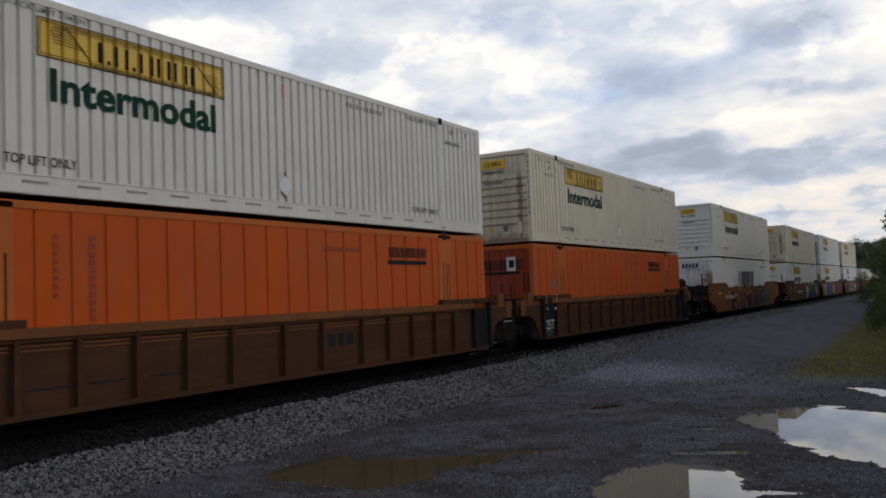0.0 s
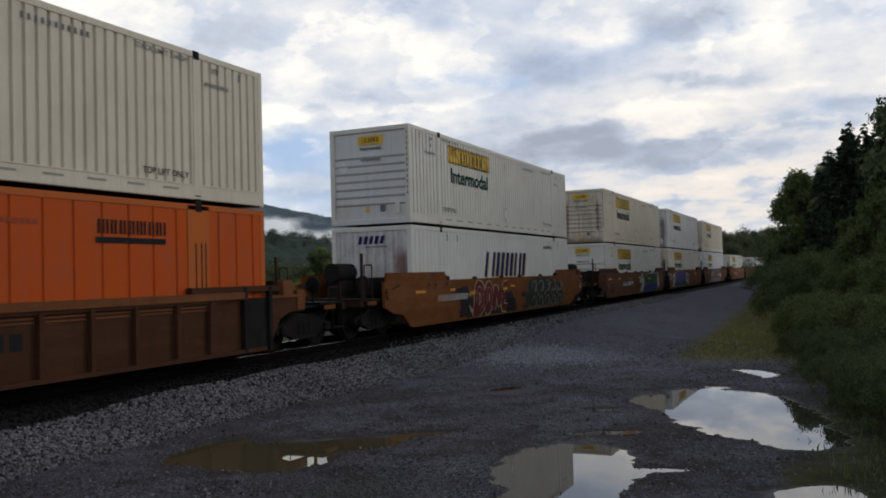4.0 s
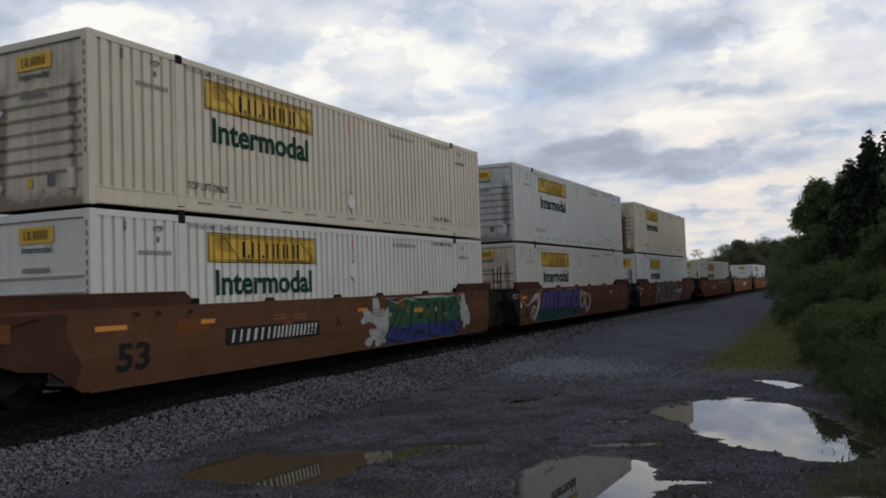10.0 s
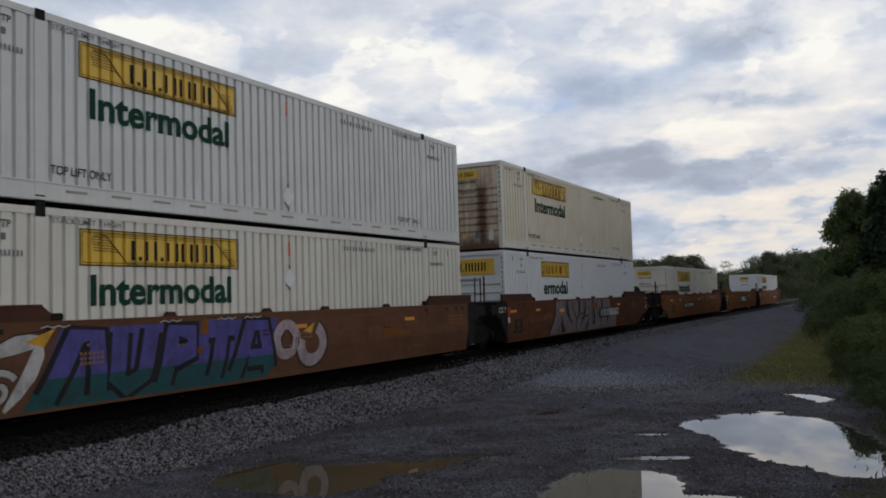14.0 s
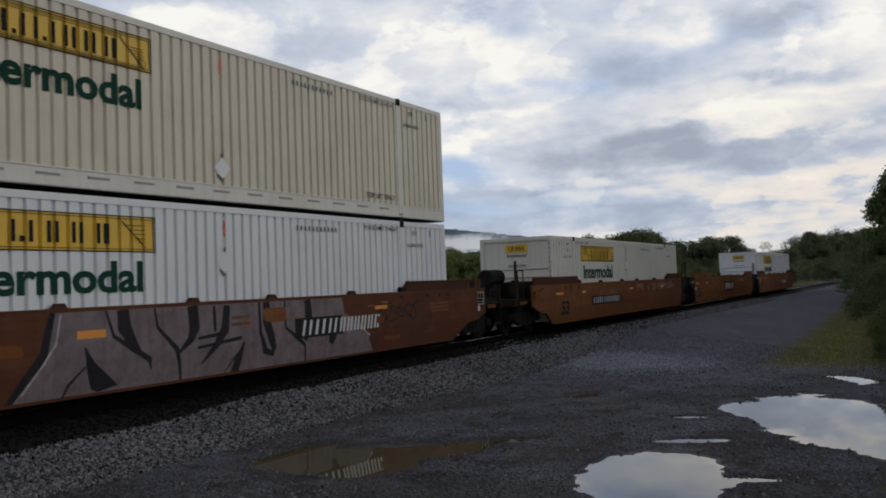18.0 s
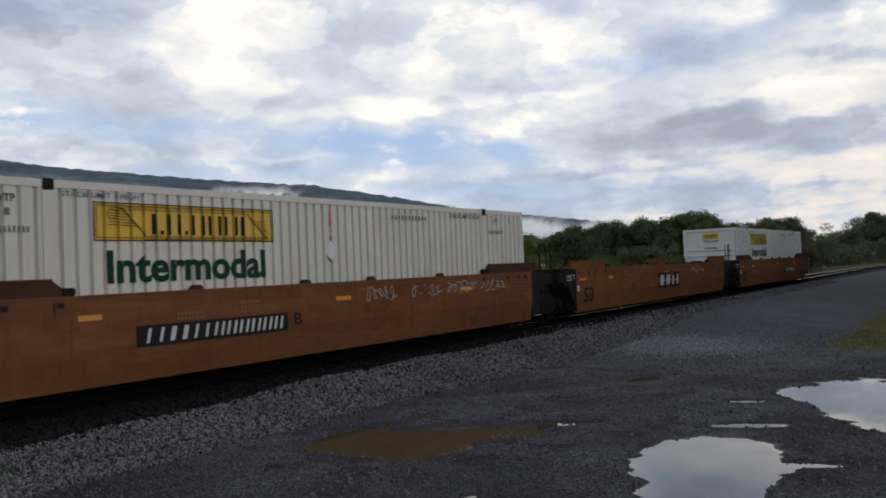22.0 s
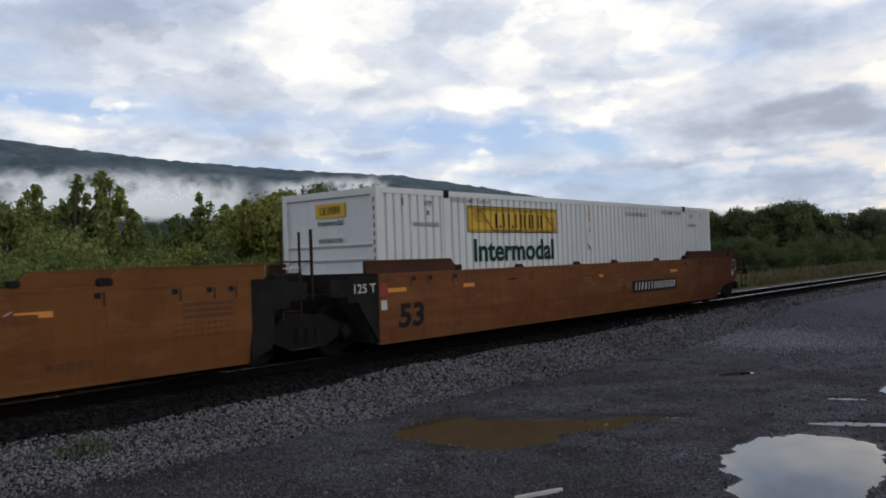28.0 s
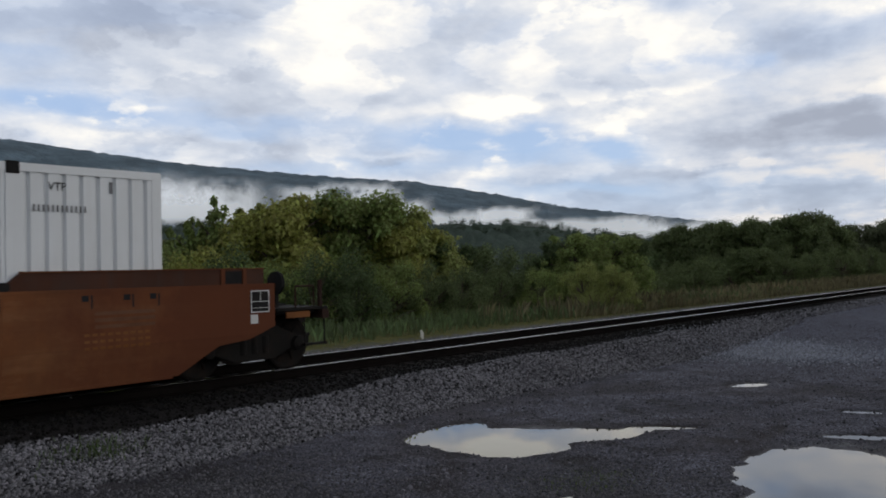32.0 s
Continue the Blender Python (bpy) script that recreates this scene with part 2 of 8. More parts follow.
# ---- materials ----
def material(name, col, rough=0.8, metal=0.0, var=0.2, scale=1.5, bump=0.15, fine=60.0, dirt=None, dirt_amount=0.0, streaks=0.0,
             per_island=0.0, per_object=0.0, spec=0.5, translucent=0.0, coords="Object"):
    """Two scales of grain, an uneven gloss, patches of dirt and rain streaks, all in the object's own space."""
    m = bpy.data.materials.new(name)
    m.use_nodes = True
    nt = m.node_tree
    nt.nodes.clear()
    N, L = nt.nodes.new, nt.links.new
    tc = N("ShaderNodeTexCoord").outputs[coords]

    def noise_(sc, detail=5, rough_=0.6, stretch=None):
        n = N("ShaderNodeTexNoise")
        n.inputs["Scale"].default_value, n.inputs["Detail"].default_value, n.inputs["Roughness"].default_value = sc, detail, rough_
        v = tc
        if stretch:
            mp = N("ShaderNodeMapping")
            mp.inputs["Scale"].default_value = stretch
            L(v, mp.inputs["Vector"])
            v = mp.outputs[0]
        L(v, n.inputs["Vector"])
        return n.outputs["Fac"]

    def mix(fac, a, b, kind="MIX"):
        n = N("ShaderNodeMix")
        n.data_type, n.blend_type = "RGBA", kind
        for sock, v in ((n.inputs["Factor"], fac), (n.inputs[6], a), (n.inputs[7], b)):
            if isinstance(v, (int, float)):
                sock.default_value = v
            elif isinstance(v, tuple):
                sock.default_value = (*v[:3], 1)
            else:
                L(v, sock)
        return n.outputs[2]

    def ramp(v, lo, hi, a=0.0, b=1.0):
        n = N("ShaderNodeMapRange")
        n.inputs["From Min"].default_value, n.inputs["From Max"].default_value = lo, hi
        n.inputs["To Min"].default_value, n.inputs["To Max"].default_value = a, b
        L(v, n.inputs["Value"])
        return n.outputs["Result"]

    large, small = noise_(scale), noise_(fine, 3, 0.6)
    lo = tuple(max(0, c * (1 - var)) for c in col)
    hi = tuple(min(1, c * (1 + var)) for c in col)
    c = mix(ramp(large, 0.32, 0.68), lo, hi)
    c = mix(ramp(small, 0.3, 0.7, 0.0, 0.35 * min(1, var * 3)), c, tuple(v * 0.55 for v in col))
    if dirt_amount:
        c = mix(ramp(noise_(scale * 1.7, 8, 0.7), 0.47, 0.66, 0.0, dirt_amount), c, dirt)
    if streaks:
        c = mix(ramp(noise_(1.0, 6, 0.65, (7.0, 7.0, 0.35)), 0.46, 0.66, 0.0, streaks), c, dirt or tuple(v * 0.4 for v in col))
    if per_island or per_object:
        src = N("ShaderNodeNewGeometry").outputs["Random Per Island"] if per_island else N("ShaderNodeObjectInfo").outputs["Random"]
        amt = per_island or per_object
        hsv = N("ShaderNodeHueSaturation")
        L(ramp(src, 0, 1, 1 - amt, 1 + amt), hsv.inputs["Value"])
        L(ramp(src, 0, 1, 0.5 - amt * 0.04, 0.5 + amt * 0.04), hsv.inputs["Hue"])
        L(c, hsv.inputs["Color"])
        c = hsv.outputs[0]
    p = N("ShaderNodeBsdfPrincipled")
    L(c, p.inputs["Base Color"])
    p.inputs["Metallic"].default_value = metal
    p.inputs["Specular IOR Level"].default_value = spec
    L(ramp(large, 0.2, 0.8, max(0.02, rough - 0.12), min(1, rough + 0.1)), p.inputs["Roughness"])
    if bump:
        b = N("ShaderNodeBump")
        b.inputs["Strength"].default_value, b.inputs["Distance"].default_value = bump, 0.6 / fine
        L(small, b.inputs["Height"])
        L(b.outputs[0], p.inputs["Normal"])
    sh = p.outputs[0]
    if translucent:
        t = N("ShaderNodeBsdfTranslucent")
        L(c, t.inputs["Color"])
        mx = N("ShaderNodeMixShader")
        mx.inputs[0].default_value = translucent
        L(sh, mx.inputs[1])
        L(t.outputs[0], mx.inputs[2])
        sh = mx.outputs[0]
    out = N("ShaderNodeOutputMaterial")
    L(sh, out.inputs["Surface"])
    return m


MAT = {
    "cream": material("cream_paint", (0.60, 0.55, 0.44), 0.55, spec=0.3, var=0.06, scale=0.5, bump=0.05, dirt=(0.40, 0.33, 0.24), dirt_amount=0.25, streaks=0.28),
    "grey_white": material("grey_white_paint", (0.56, 0.57, 0.57), 0.5, spec=0.3, var=0.05, scale=0.5, bump=0.05, dirt=(0.36, 0.34, 0.31), dirt_amount=0.2, streaks=0.22),
    "pale": material("pale_paint", (0.60, 0.585, 0.53), 0.5, spec=0.3, var=0.05, scale=0.5, bump=0.05, dirt=(0.38, 0.34, 0.28), dirt_amount=0.2, streaks=0.25),
    "white": material("white_paint", (0.63, 0.65, 0.665), 0.45, spec=0.3, var=0.04, scale=0.5, bump=0.04, dirt=(0.45, 0.44, 0.42), dirt_amount=0.12, streaks=0.12),
    "warm_white": material("warm_white_paint", (0.635, 0.63, 0.595), 0.5, spec=0.3, var=0.05, scale=0.5, bump=0.04, dirt=(0.42, 0.39, 0.33), dirt_amount=0.2, streaks=0.22),
    "orange": material("orange_paint", (0.46, 0.072, 0.006), 0.6, spec=0.10, var=0.08, scale=0.6, bump=0.05, dirt=(0.30, 0.09, 0.04), dirt_amount=0.3, streaks=0.3),
    "orange_pale": material("faded_orange_paint", (0.43, 0.105, 0.020), 0.6, spec=0.10, var=0.1, scale=0.6, bump=0.05, dirt=(0.30, 0.12, 0.05), dirt_amount=0.3, streaks=0.3),
    "orange_red": material("red_orange_paint", (0.27, 0.030, 0.008), 0.55, spec=0.25, var=0.12, scale=0.7, bump=0.06, dirt=(0.16, 0.05, 0.03), dirt_amount=0.4, streaks=0.4),
    "rail_dark": material("dark_brown_paint", (0.066, 0.029, 0.019), 0.8, spec=0.06, var=0.2, scale=0.9, bump=0.15, dirt=(0.05, 0.035, 0.03), dirt_amount=0.5, streaks=0.45),
    "black_paint": material("grimy_black_paint", (0.015, 0.0145, 0.015), 0.85, spec=0.08, var=0.3, scale=2.0, bump=0.2, dirt=(0.032, 0.026, 0.023), dirt_amount=0.4),
    "steel_dark": material("grimy_steel", (0.011, 0.010, 0.0095), 0.85, spec=0.12, metal=0.0, var=0.3, scale=3.0, bump=0.3, dirt=(0.022, 0.014, 0.010), dirt_amount=0.4),
    "rust_dark": material("dark_rusty_steel", (0.032, 0.016, 0.012), 0.85, spec=0.12, var=0.3, scale=2.0, bump=0.2, dirt=(0.02, 0.012, 0.01), dirt_amount=0.6),
    "wheel": material("wheel_steel", (0.010, 0.009, 0.0086), 0.85, spec=0.08, metal=0.0, var=0.25, scale=4.0, bump=0.15, dirt=(0.028, 0.016, 0.011), dirt_amount=0.4),
    "rail_top": material("polished_rail_head", (0.28, 0.28, 0.285), 0.22, metal=1.0, var=0.1, scale=2.0, bump=0.02),
    "rail_side": material("rusty_rail_web", (0.008, 0.0065, 0.006), 0.95, spec=0.02, var=0.3, scale=3.0, bump=0.3),
    "tie": material("creosoted_timber", (0.018, 0.015, 0.013), 0.95, spec=0.1, var=0.3, scale=2.0, bump=0.5, fine=30, per_object=0.3),
    "sign_yellow": material("yellow_sign_paint", (0.64, 0.40, 0.035), 0.5, spec=0.3, var=0.06, scale=1.0, bump=0.03, dirt=(0.35, 0.24, 0.05), dirt_amount=0.25, streaks=0.15),
    "ink": material("black_ink", (0.015, 0.015, 0.016), 0.85, spec=0.15, var=0.2, bump=0.0),
    "green_ink": material("dark_green_ink", (0.008, 0.042, 0.028), 0.85, spec=0.12, var=0.15, bump=0.0),
    "faint_ink": material("faded_grey_ink", (0.16, 0.16, 0.165), 0.85, spec=0.15, var=0.2, bump=0.0),
    "slot_grey": material("shaded_slot_paint", (0.30, 0.28, 0.245), 0.8, spec=0.2, var=0.2, scale=1.0, bump=0.05),
    "navy": material("navy_ink", (0.014, 0.020, 0.080), 0.85, spec=0.15, var=0.15, bump=0.0),
    "gold": material("gold_ink", (0.45, 0.30, 0.10), 0.5, var=0.15, bump=0.0),
    "white_ink": material("white_ink", (0.48, 0.48, 0.47), 0.6, var=0.1, bump=0.0),
    "decal_orange": material("orange_reflector", (0.60, 0.22, 0.015), 0.4, var=0.1, bump=0.0),
    "red_ink": material("red_ink", (0.55, 0.06, 0.02), 0.5, var=0.1, bump=0.0),
    "rust_patch": material("rust_patch", (0.12, 0.055, 0.03), 0.85, var=0.3, bump=0.2),
    "bark": material("bark", (0.085, 0.066, 0.05), 0.9, var=0.3, scale=2.0, bump=0.6, fine=25),
    "water": material("muddy_water", (0.090, 0.076, 0.045), 0.04, var=0.12, scale=1.2, bump=0.0, spec=0.20),
    "clear_water": material("grey_water", (0.035, 0.033, 0.030), 0.03, var=0.12, scale=1.2, bump=0.0, spec=0.46),
    "ballast": material("crushed_stone", (0.126, 0.125, 0.138), 0.9, var=0.2, scale=0.8, bump=0.3, fine=50, spec=0.25, per_island=0.97, coords="Object"),
    "pale_gravel": material("pale_gravel", (0.27, 0.285, 0.325), 0.8, var=0.2, scale=0.8, bump=0.3, fine=50, spec=0.25, per_island=0.5),
    "grey_gravel": material("grey_gravel", (0.098, 0.097, 0.106), 0.85, var=0.2, scale=0.8, bump=0.3, fine=50, spec=0.25, per_island=0.55),
    "pebble": material("wet_pebbles", (0.101, 0.101, 0.117), 0.8, spec=0.25, var=0.2, scale=0.8, bump=0.2, fine=60, per_island=0.7),
    "shaded_oily_stone": material("shaded_oily_stone", (0.007, 0.0064, 0.006), 0.9, spec=0.15, var=0.2, scale=0.8, bump=0.3, fine=50, per_island=0.5),
    "stick": material("weathered_pale_wood", (0.55, 0.53, 0.50), 0.8, var=0.15, scale=6, bump=0.3, fine=80),
}


def still(m):
    """A calm water surface: no uneven gloss."""
    p = next(n for n in m.node_tree.nodes if n.type == "BSDF_PRINCIPLED")
    m.node_tree.links.remove(p.inputs["Roughness"].links[0])
    p.inputs["Roughness"].default_value = 0.012


still(MAT["water"])
still(MAT["clear_water"])


def weathered_steel(name, base, faded, grime, dust, rust_from=None):
    """Car-side paint: long faded bands, blotches where it was patched, thin rain streaks and brake dust."""
    m = material(name, base, 0.8, spec=0.05, var=0.14, scale=0.8, bump=0.08, fine=26.0, dirt=grime, dirt_amount=0.25, streaks=0.24)
    nt = m.node_tree
    N, L = nt.nodes.new, nt.links.new
    p = next(n for n in nt.nodes if n.type == "BSDF_PRINCIPLED")
    colour = p.inputs["Base Color"].links[0].from_socket
    tc = N("ShaderNodeTexCoord").outputs["Object"]
    seed = N("ShaderNodeObjectInfo").outputs["Random"]
    move = N("ShaderNodeVectorMath")
    move.operation = "ADD"
    L(tc, move.inputs[0])
    spread = N("ShaderNodeMath")
    spread.operation = "MULTIPLY"
    spread.inputs[1].default_value = 40.0
    L(seed, spread.inputs[0])
    L(spread.outputs[0], move.inputs[1])
    for scale, stretch, lo, hi, amount, col in ((1.0, (0.22, 1.0, 3.2), 0.50, 0.70, 0.55, faded), (1.0, (0.55, 1.0, 1.1), 0.52, 0.64, 0.50, dust), (1.0, (1.3, 1.0, 4.0), 0.56, 0.66, 0.40, faded), (1.1, (1.0, 1.0, 1.0), 0.56, 0.70, 0.42, grime), (1.0, (3.0, 3.0, 0.5), 0.56, 0.72, 0.22, grime)):
        mp = N("ShaderNodeMapping")
        mp.inputs["Scale"].default_value = stretch
        L(move.outputs[0], mp.inputs["Vector"])
        nz = N("ShaderNodeTexNoise")
        nz.inputs["Scale"].default_value, nz.inputs["Detail"].default_value, nz.inputs["Roughness"].default_value = scale, 7, 0.62
        L(mp.outputs[0], nz.inputs["Vector"])
        r = N("ShaderNodeMapRange")
        for k, v in (("From Min", lo), ("From Max", hi), ("To Max", amount)):
            r.inputs[k].default_value = v
        L(nz.outputs["Fac"], r.inputs["Value"])
        mx = N("ShaderNodeMix")
        mx.data_type = "RGBA"
        L(r.outputs["Result"], mx.inputs["Factor"])
        L(colour, mx.inputs[6])
        mx.inputs[7].default_value = (*col, 1)
        colour = mx.outputs[2]
    if rust_from is not None:
        # one end has rusted dark red, unevenly
        sep = N("ShaderNodeSeparateXYZ")
        L(tc, sep.inputs[0])
        nz = N("ShaderNodeTexNoise")
        nz.inputs["Scale"].default_value, nz.inputs["Detail"].default_value, nz.inputs["Roughness"].default_value = 1.3, 8, 0.68
        L(tc, nz.inputs["Vector"])
        torn = N("ShaderNodeMath")
        torn.operation = "MULTIPLY_ADD"
        torn.inputs[1].default_value = 7.0
        L(nz.outputs["Fac"], torn.inputs[0])
        L(sep.outputs[0], torn.inputs[2])
        r = N("ShaderNodeMapRange")
        for k, v in (("From Min", rust_from + 3.1), ("From Max", rust_from + 5.6), ("To Max", 0.82)):
            r.inputs[k].default_value = v
        L(torn.outputs[0], r.inputs["Value"])
        mx = N("ShaderNodeMix")
        mx.data_type = "RGBA"
        L(r.outputs["Result"], mx.inputs["Factor"])
        L(colour, mx.inputs[6])
        mx.inputs[7].default_value = (0.088, 0.030, 0.017, 1)
        colour = mx.outputs[2]
    L(colour, p.inputs["Base Color"])
    return m


MAT["rail_brown"] = weathered_steel("oxide_brown_paint", (0.112, 0.053, 0.030), (0.142, 0.076, 0.046), (0.054, 0.034, 0.025), (0.094, 0.050, 0.034))
MAT["rail_yellow"] = weathered_steel("weathered_yellow_brown_paint", (0.152, 0.058, 0.018), (0.182, 0.084, 0.036), (0.070, 0.034, 0.021), (0.160, 0.068, 0.030))
MAT["rail_chestnut"] = weathered_steel("dark_chestnut_paint", (0.066, 0.029, 0.016), (0.090, 0.043, 0.025), (0.034, 0.020, 0.014), (0.055, 0.028, 0.017))
MAT["rail_umber"] = weathered_steel("weathered_umber_paint", (0.098, 0.039, 0.020), (0.130, 0.062, 0.035), (0.040, 0.024, 0.019), (0.080, 0.038, 0.026))
MAT["rail_ochre"] = weathered_steel("weathered_ochre_paint", (0.172, 0.069, 0.024), (0.210, 0.102, 0.042), (0.074, 0.038, 0.022), (0.160, 0.074, 0.030))
MAT["rail_tan"] = weathered_steel("weathered_tan_brown_paint", (0.160, 0.062, 0.026), (0.205, 0.098, 0.046), (0.066, 0.034, 0.021), (0.125, 0.056, 0.028))
MAT["rail_rusted"] = weathered_steel("weathered_brown_paint_rusted_end", (0.160, 0.062, 0.026), (0.205, 0.098, 0.046), (0.066, 0.034, 0.021), (0.125, 0.056, 0.028), 14.0)


def leaf_material(name, col, spread=0.45):
    return material(name, col, 0.6, var=0.28, scale=0.35, bump=0.0, fine=9, per_island=spread, translucent=0.45, spec=0.3)


LEAF = {
    "green": leaf_material("green_leaves", (0.225, 0.285, 0.088)),
    "olive": leaf_material("olive_leaves", (0.310, 0.345, 0.110)),
    # darker leaf tone; on the low lot-side bushes it stands in for shade
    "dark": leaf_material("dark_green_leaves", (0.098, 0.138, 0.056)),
    "yellow": leaf_material("yellow_green_leaves", (0.330, 0.340, 0.090)),
    "cedar": leaf_material("cedar_needles", (0.030, 0.050, 0.026)),
    "dry": leaf_material("dry_weeds", (0.165, 0.145, 0.078)),
    "grass": leaf_material("verge_grass", (0.300, 0.290, 0.068)),
    "wood": leaf_material("far_woods_leaves", (0.055, 0.082, 0.050), 0.35),
    # duller green, toned for shade and a slight haze
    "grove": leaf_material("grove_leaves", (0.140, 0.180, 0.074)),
    "mid": leaf_material("mid_green_leaves", (0.120, 0.160, 0.056)),
    # far leaves: distance haze is mixed into this greyed green
    "far": leaf_material("hazed_tree_leaves", (0.132, 0.155, 0.086), 0.4),
}


# ---- mesh helpers ----
class Geo:
    """Collects faces of one mesh."""

    def __init__(self):
        self.v, self.f = [], []

    def add(self, verts, faces):
        n = len(self.v)
        self.v += [tuple(p) for p in verts]
        self.f += [tuple(i + n for i in q) for q in faces]
        return self

    def box(self, x0, x1, y0, y1, z0, z1, c=0.0):
        if c:
            return self.prism([(x0 + c, z0), (x1 - c, z0), (x1, z0 + c), (x1, z1 - c), (x1 - c, z1), (x0 + c, z1), (x0, z1 - c), (x0, z0 + c)], y0, y1)
        v = [(x, y, z) for z in (z0, z1) for y in (y0, y1) for x in (x0, x1)]
        return self.add(v, [(0, 2, 3, 1), (4, 5, 7, 6), (0, 1, 5, 4), (1, 3, 7, 5), (3, 2, 6, 7), (2, 0, 4, 6)])

    def prism(self, pts, a, b, axis="y"):
        """A convex or gently concave outline pushed along an axis; pts are (x, z) for y, (y, z) for x, (x, y) for z."""
        put = {"y": lambda p, d: (p[0], d, p[1]), "x": lambda p, d: (d, p[0], p[1]), "z": lambda p, d: (p[0], p[1], d)}[axis]
        n = len(pts)
        v = [put(p, a) for p in pts] + [put(p, b) for p in pts]
        f = [tuple(range(n)), tuple(range(2 * n - 1, n - 1, -1))] + [(i, i + n, (i + 1) % n + n, (i + 1) % n) for i in range(n)]
        return self.add(v, f)

    def tube(self, p, q, r, n=8, r2=None, caps=True):
        p, q = Vector(p), Vector(q)
        z = (q - p).normalized()
        x = z.orthogonal().normalized()
        y = z.cross(x)
        r2 = r if r2 is None else r2
        v = [p + (x * math.cos(k * math.tau / n) + y * math.sin(k * math.tau / n)) * r for k in range(n)]
        v += [q + (x * math.cos(k * math.tau / n) + y * math.sin(k * math.tau / n)) * r2 for k in range(n)]
        f = [(i, (i + 1) % n, (i + 1) % n + n, i + n) for i in range(n)]
        if caps:
            f += [tuple(range(n - 1, -1, -1)), tuple(range(n, 2 * n))]
        return self.add(v, f)

    def turn(self, rings, n=24):
        """A body turned round the y axis from (y, radius) rings."""
        v = [(r * math.cos(k * math.tau / n), y, r * math.sin(k * math.tau / n)) for y, r in rings for k in range(n)]
        f = [(j * n + i, j * n + (i + 1) % n, (j + 1) * n + (i + 1) % n, (j + 1) * n + i) for j in range(len(rings) - 1) for i in range(n)]
        f += [tuple(range(n - 1, -1, -1)), tuple(range((len(rings) - 1) * n, len(rings) * n))]
        return self.add(v, f)

    def mesh(self, name, mat, bevel=0.0, smooth=False):
        me = bpy.data.meshes.new(name)
        me.from_pydata(self.v, [], self.f)
        bm = bmesh.new()
        bm.from_mesh(me)
        bmesh.ops.recalc_face_normals(bm, faces=bm.faces)
        if bevel:
            bmesh.ops.bevel(bm, geom=bm.edges, offset=bevel, segments=1, affect="EDGES", clamp_overlap=True)
        bm.to_mesh(me)
        bm.free()
        me.materials.append(mat)
        if smooth:
            me.polygons.foreach_set("use_smooth", [True] * len(me.polygons))
        return me


def part(name, geo, mat, parent, label="", bevel=0.0, smooth=False):
    me = geo.mesh(name, MAT[mat] if isinstance(mat, str) else mat, bevel, smooth) if isinstance(geo, Geo) else geo
    ob = new(name, me)
    ob.parent = parent
    return tagged(ob, label)


def thing(name, label, category, at=(0, 0, 0), group="", kind=""):
    ob = new(name)
    ob.empty_display_size = 0.3
    ob.location = at
    return tagged(ob, label, category, group, kind)


def solid(name, geo, mat, label, category, kind="", group="", bevel=0.0, smooth=False):
    me = geo.mesh(name, MAT[mat] if isinstance(mat, str) else mat, bevel, smooth) if isinstance(geo, Geo) else geo
    return tagged(new(name, me), label, category, group, kind)


def raw_mesh(name, verts, faces, mat):
    """A large mesh from numpy arrays of vertices and equal-sided faces."""
    me = bpy.data.meshes.new(name)
    n, k = faces.shape
    me.vertices.add(len(verts))
    me.vertices.foreach_set("co", verts.astype(np.float32).ravel())
    me.loops.add(n * k)
    me.loops.foreach_set("vertex_index", faces.astype(np.int32).ravel())
    me.polygons.add(n)
    me.polygons.foreach_set("loop_start", np.arange(0, n * k, k, dtype=np.int32))
    me.update(calc_edges=True)
    me.materials.append(mat)
    return me


FONT_MESHES = {}


def text_mesh(words, mat, bold=0.0):
    """The words as a flat mesh in the built-in font, scaled to 1 x 1."""
    key = (words, mat, bold)
    if key not in FONT_MESHES:
        cu = bpy.data.curves.new("words", "FONT")
        cu.body, cu.offset, cu.resolution_u = words, bold, 3
        ob = new("words", cu)
        bpy.context.view_layer.update()
        me = bpy.data.meshes.new_from_object(ob.evaluated_get(bpy.context.evaluated_depsgraph_get()))
        bpy.data.objects.remove(ob)
        co = np.empty(len(me.vertices) * 3)
        me.vertices.foreach_get("co", co)
        co = co.reshape(-1, 3)
        lo, hi = co.min(0), co.max(0)
        co = (co - lo) / np.maximum(hi - lo, 1e-6)
        FONT_MESHES[key] = (co, [tuple(p.vertices) for p in me.polygons])
        bpy.data.meshes.remove(me)
    return FONT_MESHES[key]


def lettering(name, words, x, z, w, h, y, mat, parent, bold=0.0, face="side", lean=0.0, label=""):
    """Words painted on the side (facing -y) or on the front (facing -x) of a thing; x, z: the lower left corner."""
    co, faces = text_mesh(words, mat, bold)
    if face == "side":
        v = [(x + p[0] * w + lean * p[1] * h, y, z + p[1] * h) for p in co]
    else:
        v = [(y, x - p[0] * w, z + p[1] * h) for p in co]
    if h > 0.4:
        for group in islands([[(v[i][0] if face == "side" else v[i][1], v[i][2]) for i in q] for q in faces]):
            flat("letter", group, y, mat, parent, label, face)
        return None
    me = bpy.data.meshes.new(name)
    me.from_pydata(v, [], faces)
    me.materials.append(MAT[mat])
    return tagged(part(name, me, mat, parent, label), kind="stuff")


SMALL = {"number_marking", "small_mark", "height_marking", "corner_number", "sign_scroll", "sign_border", "stencil_frame", "vent", "tag_plate"}


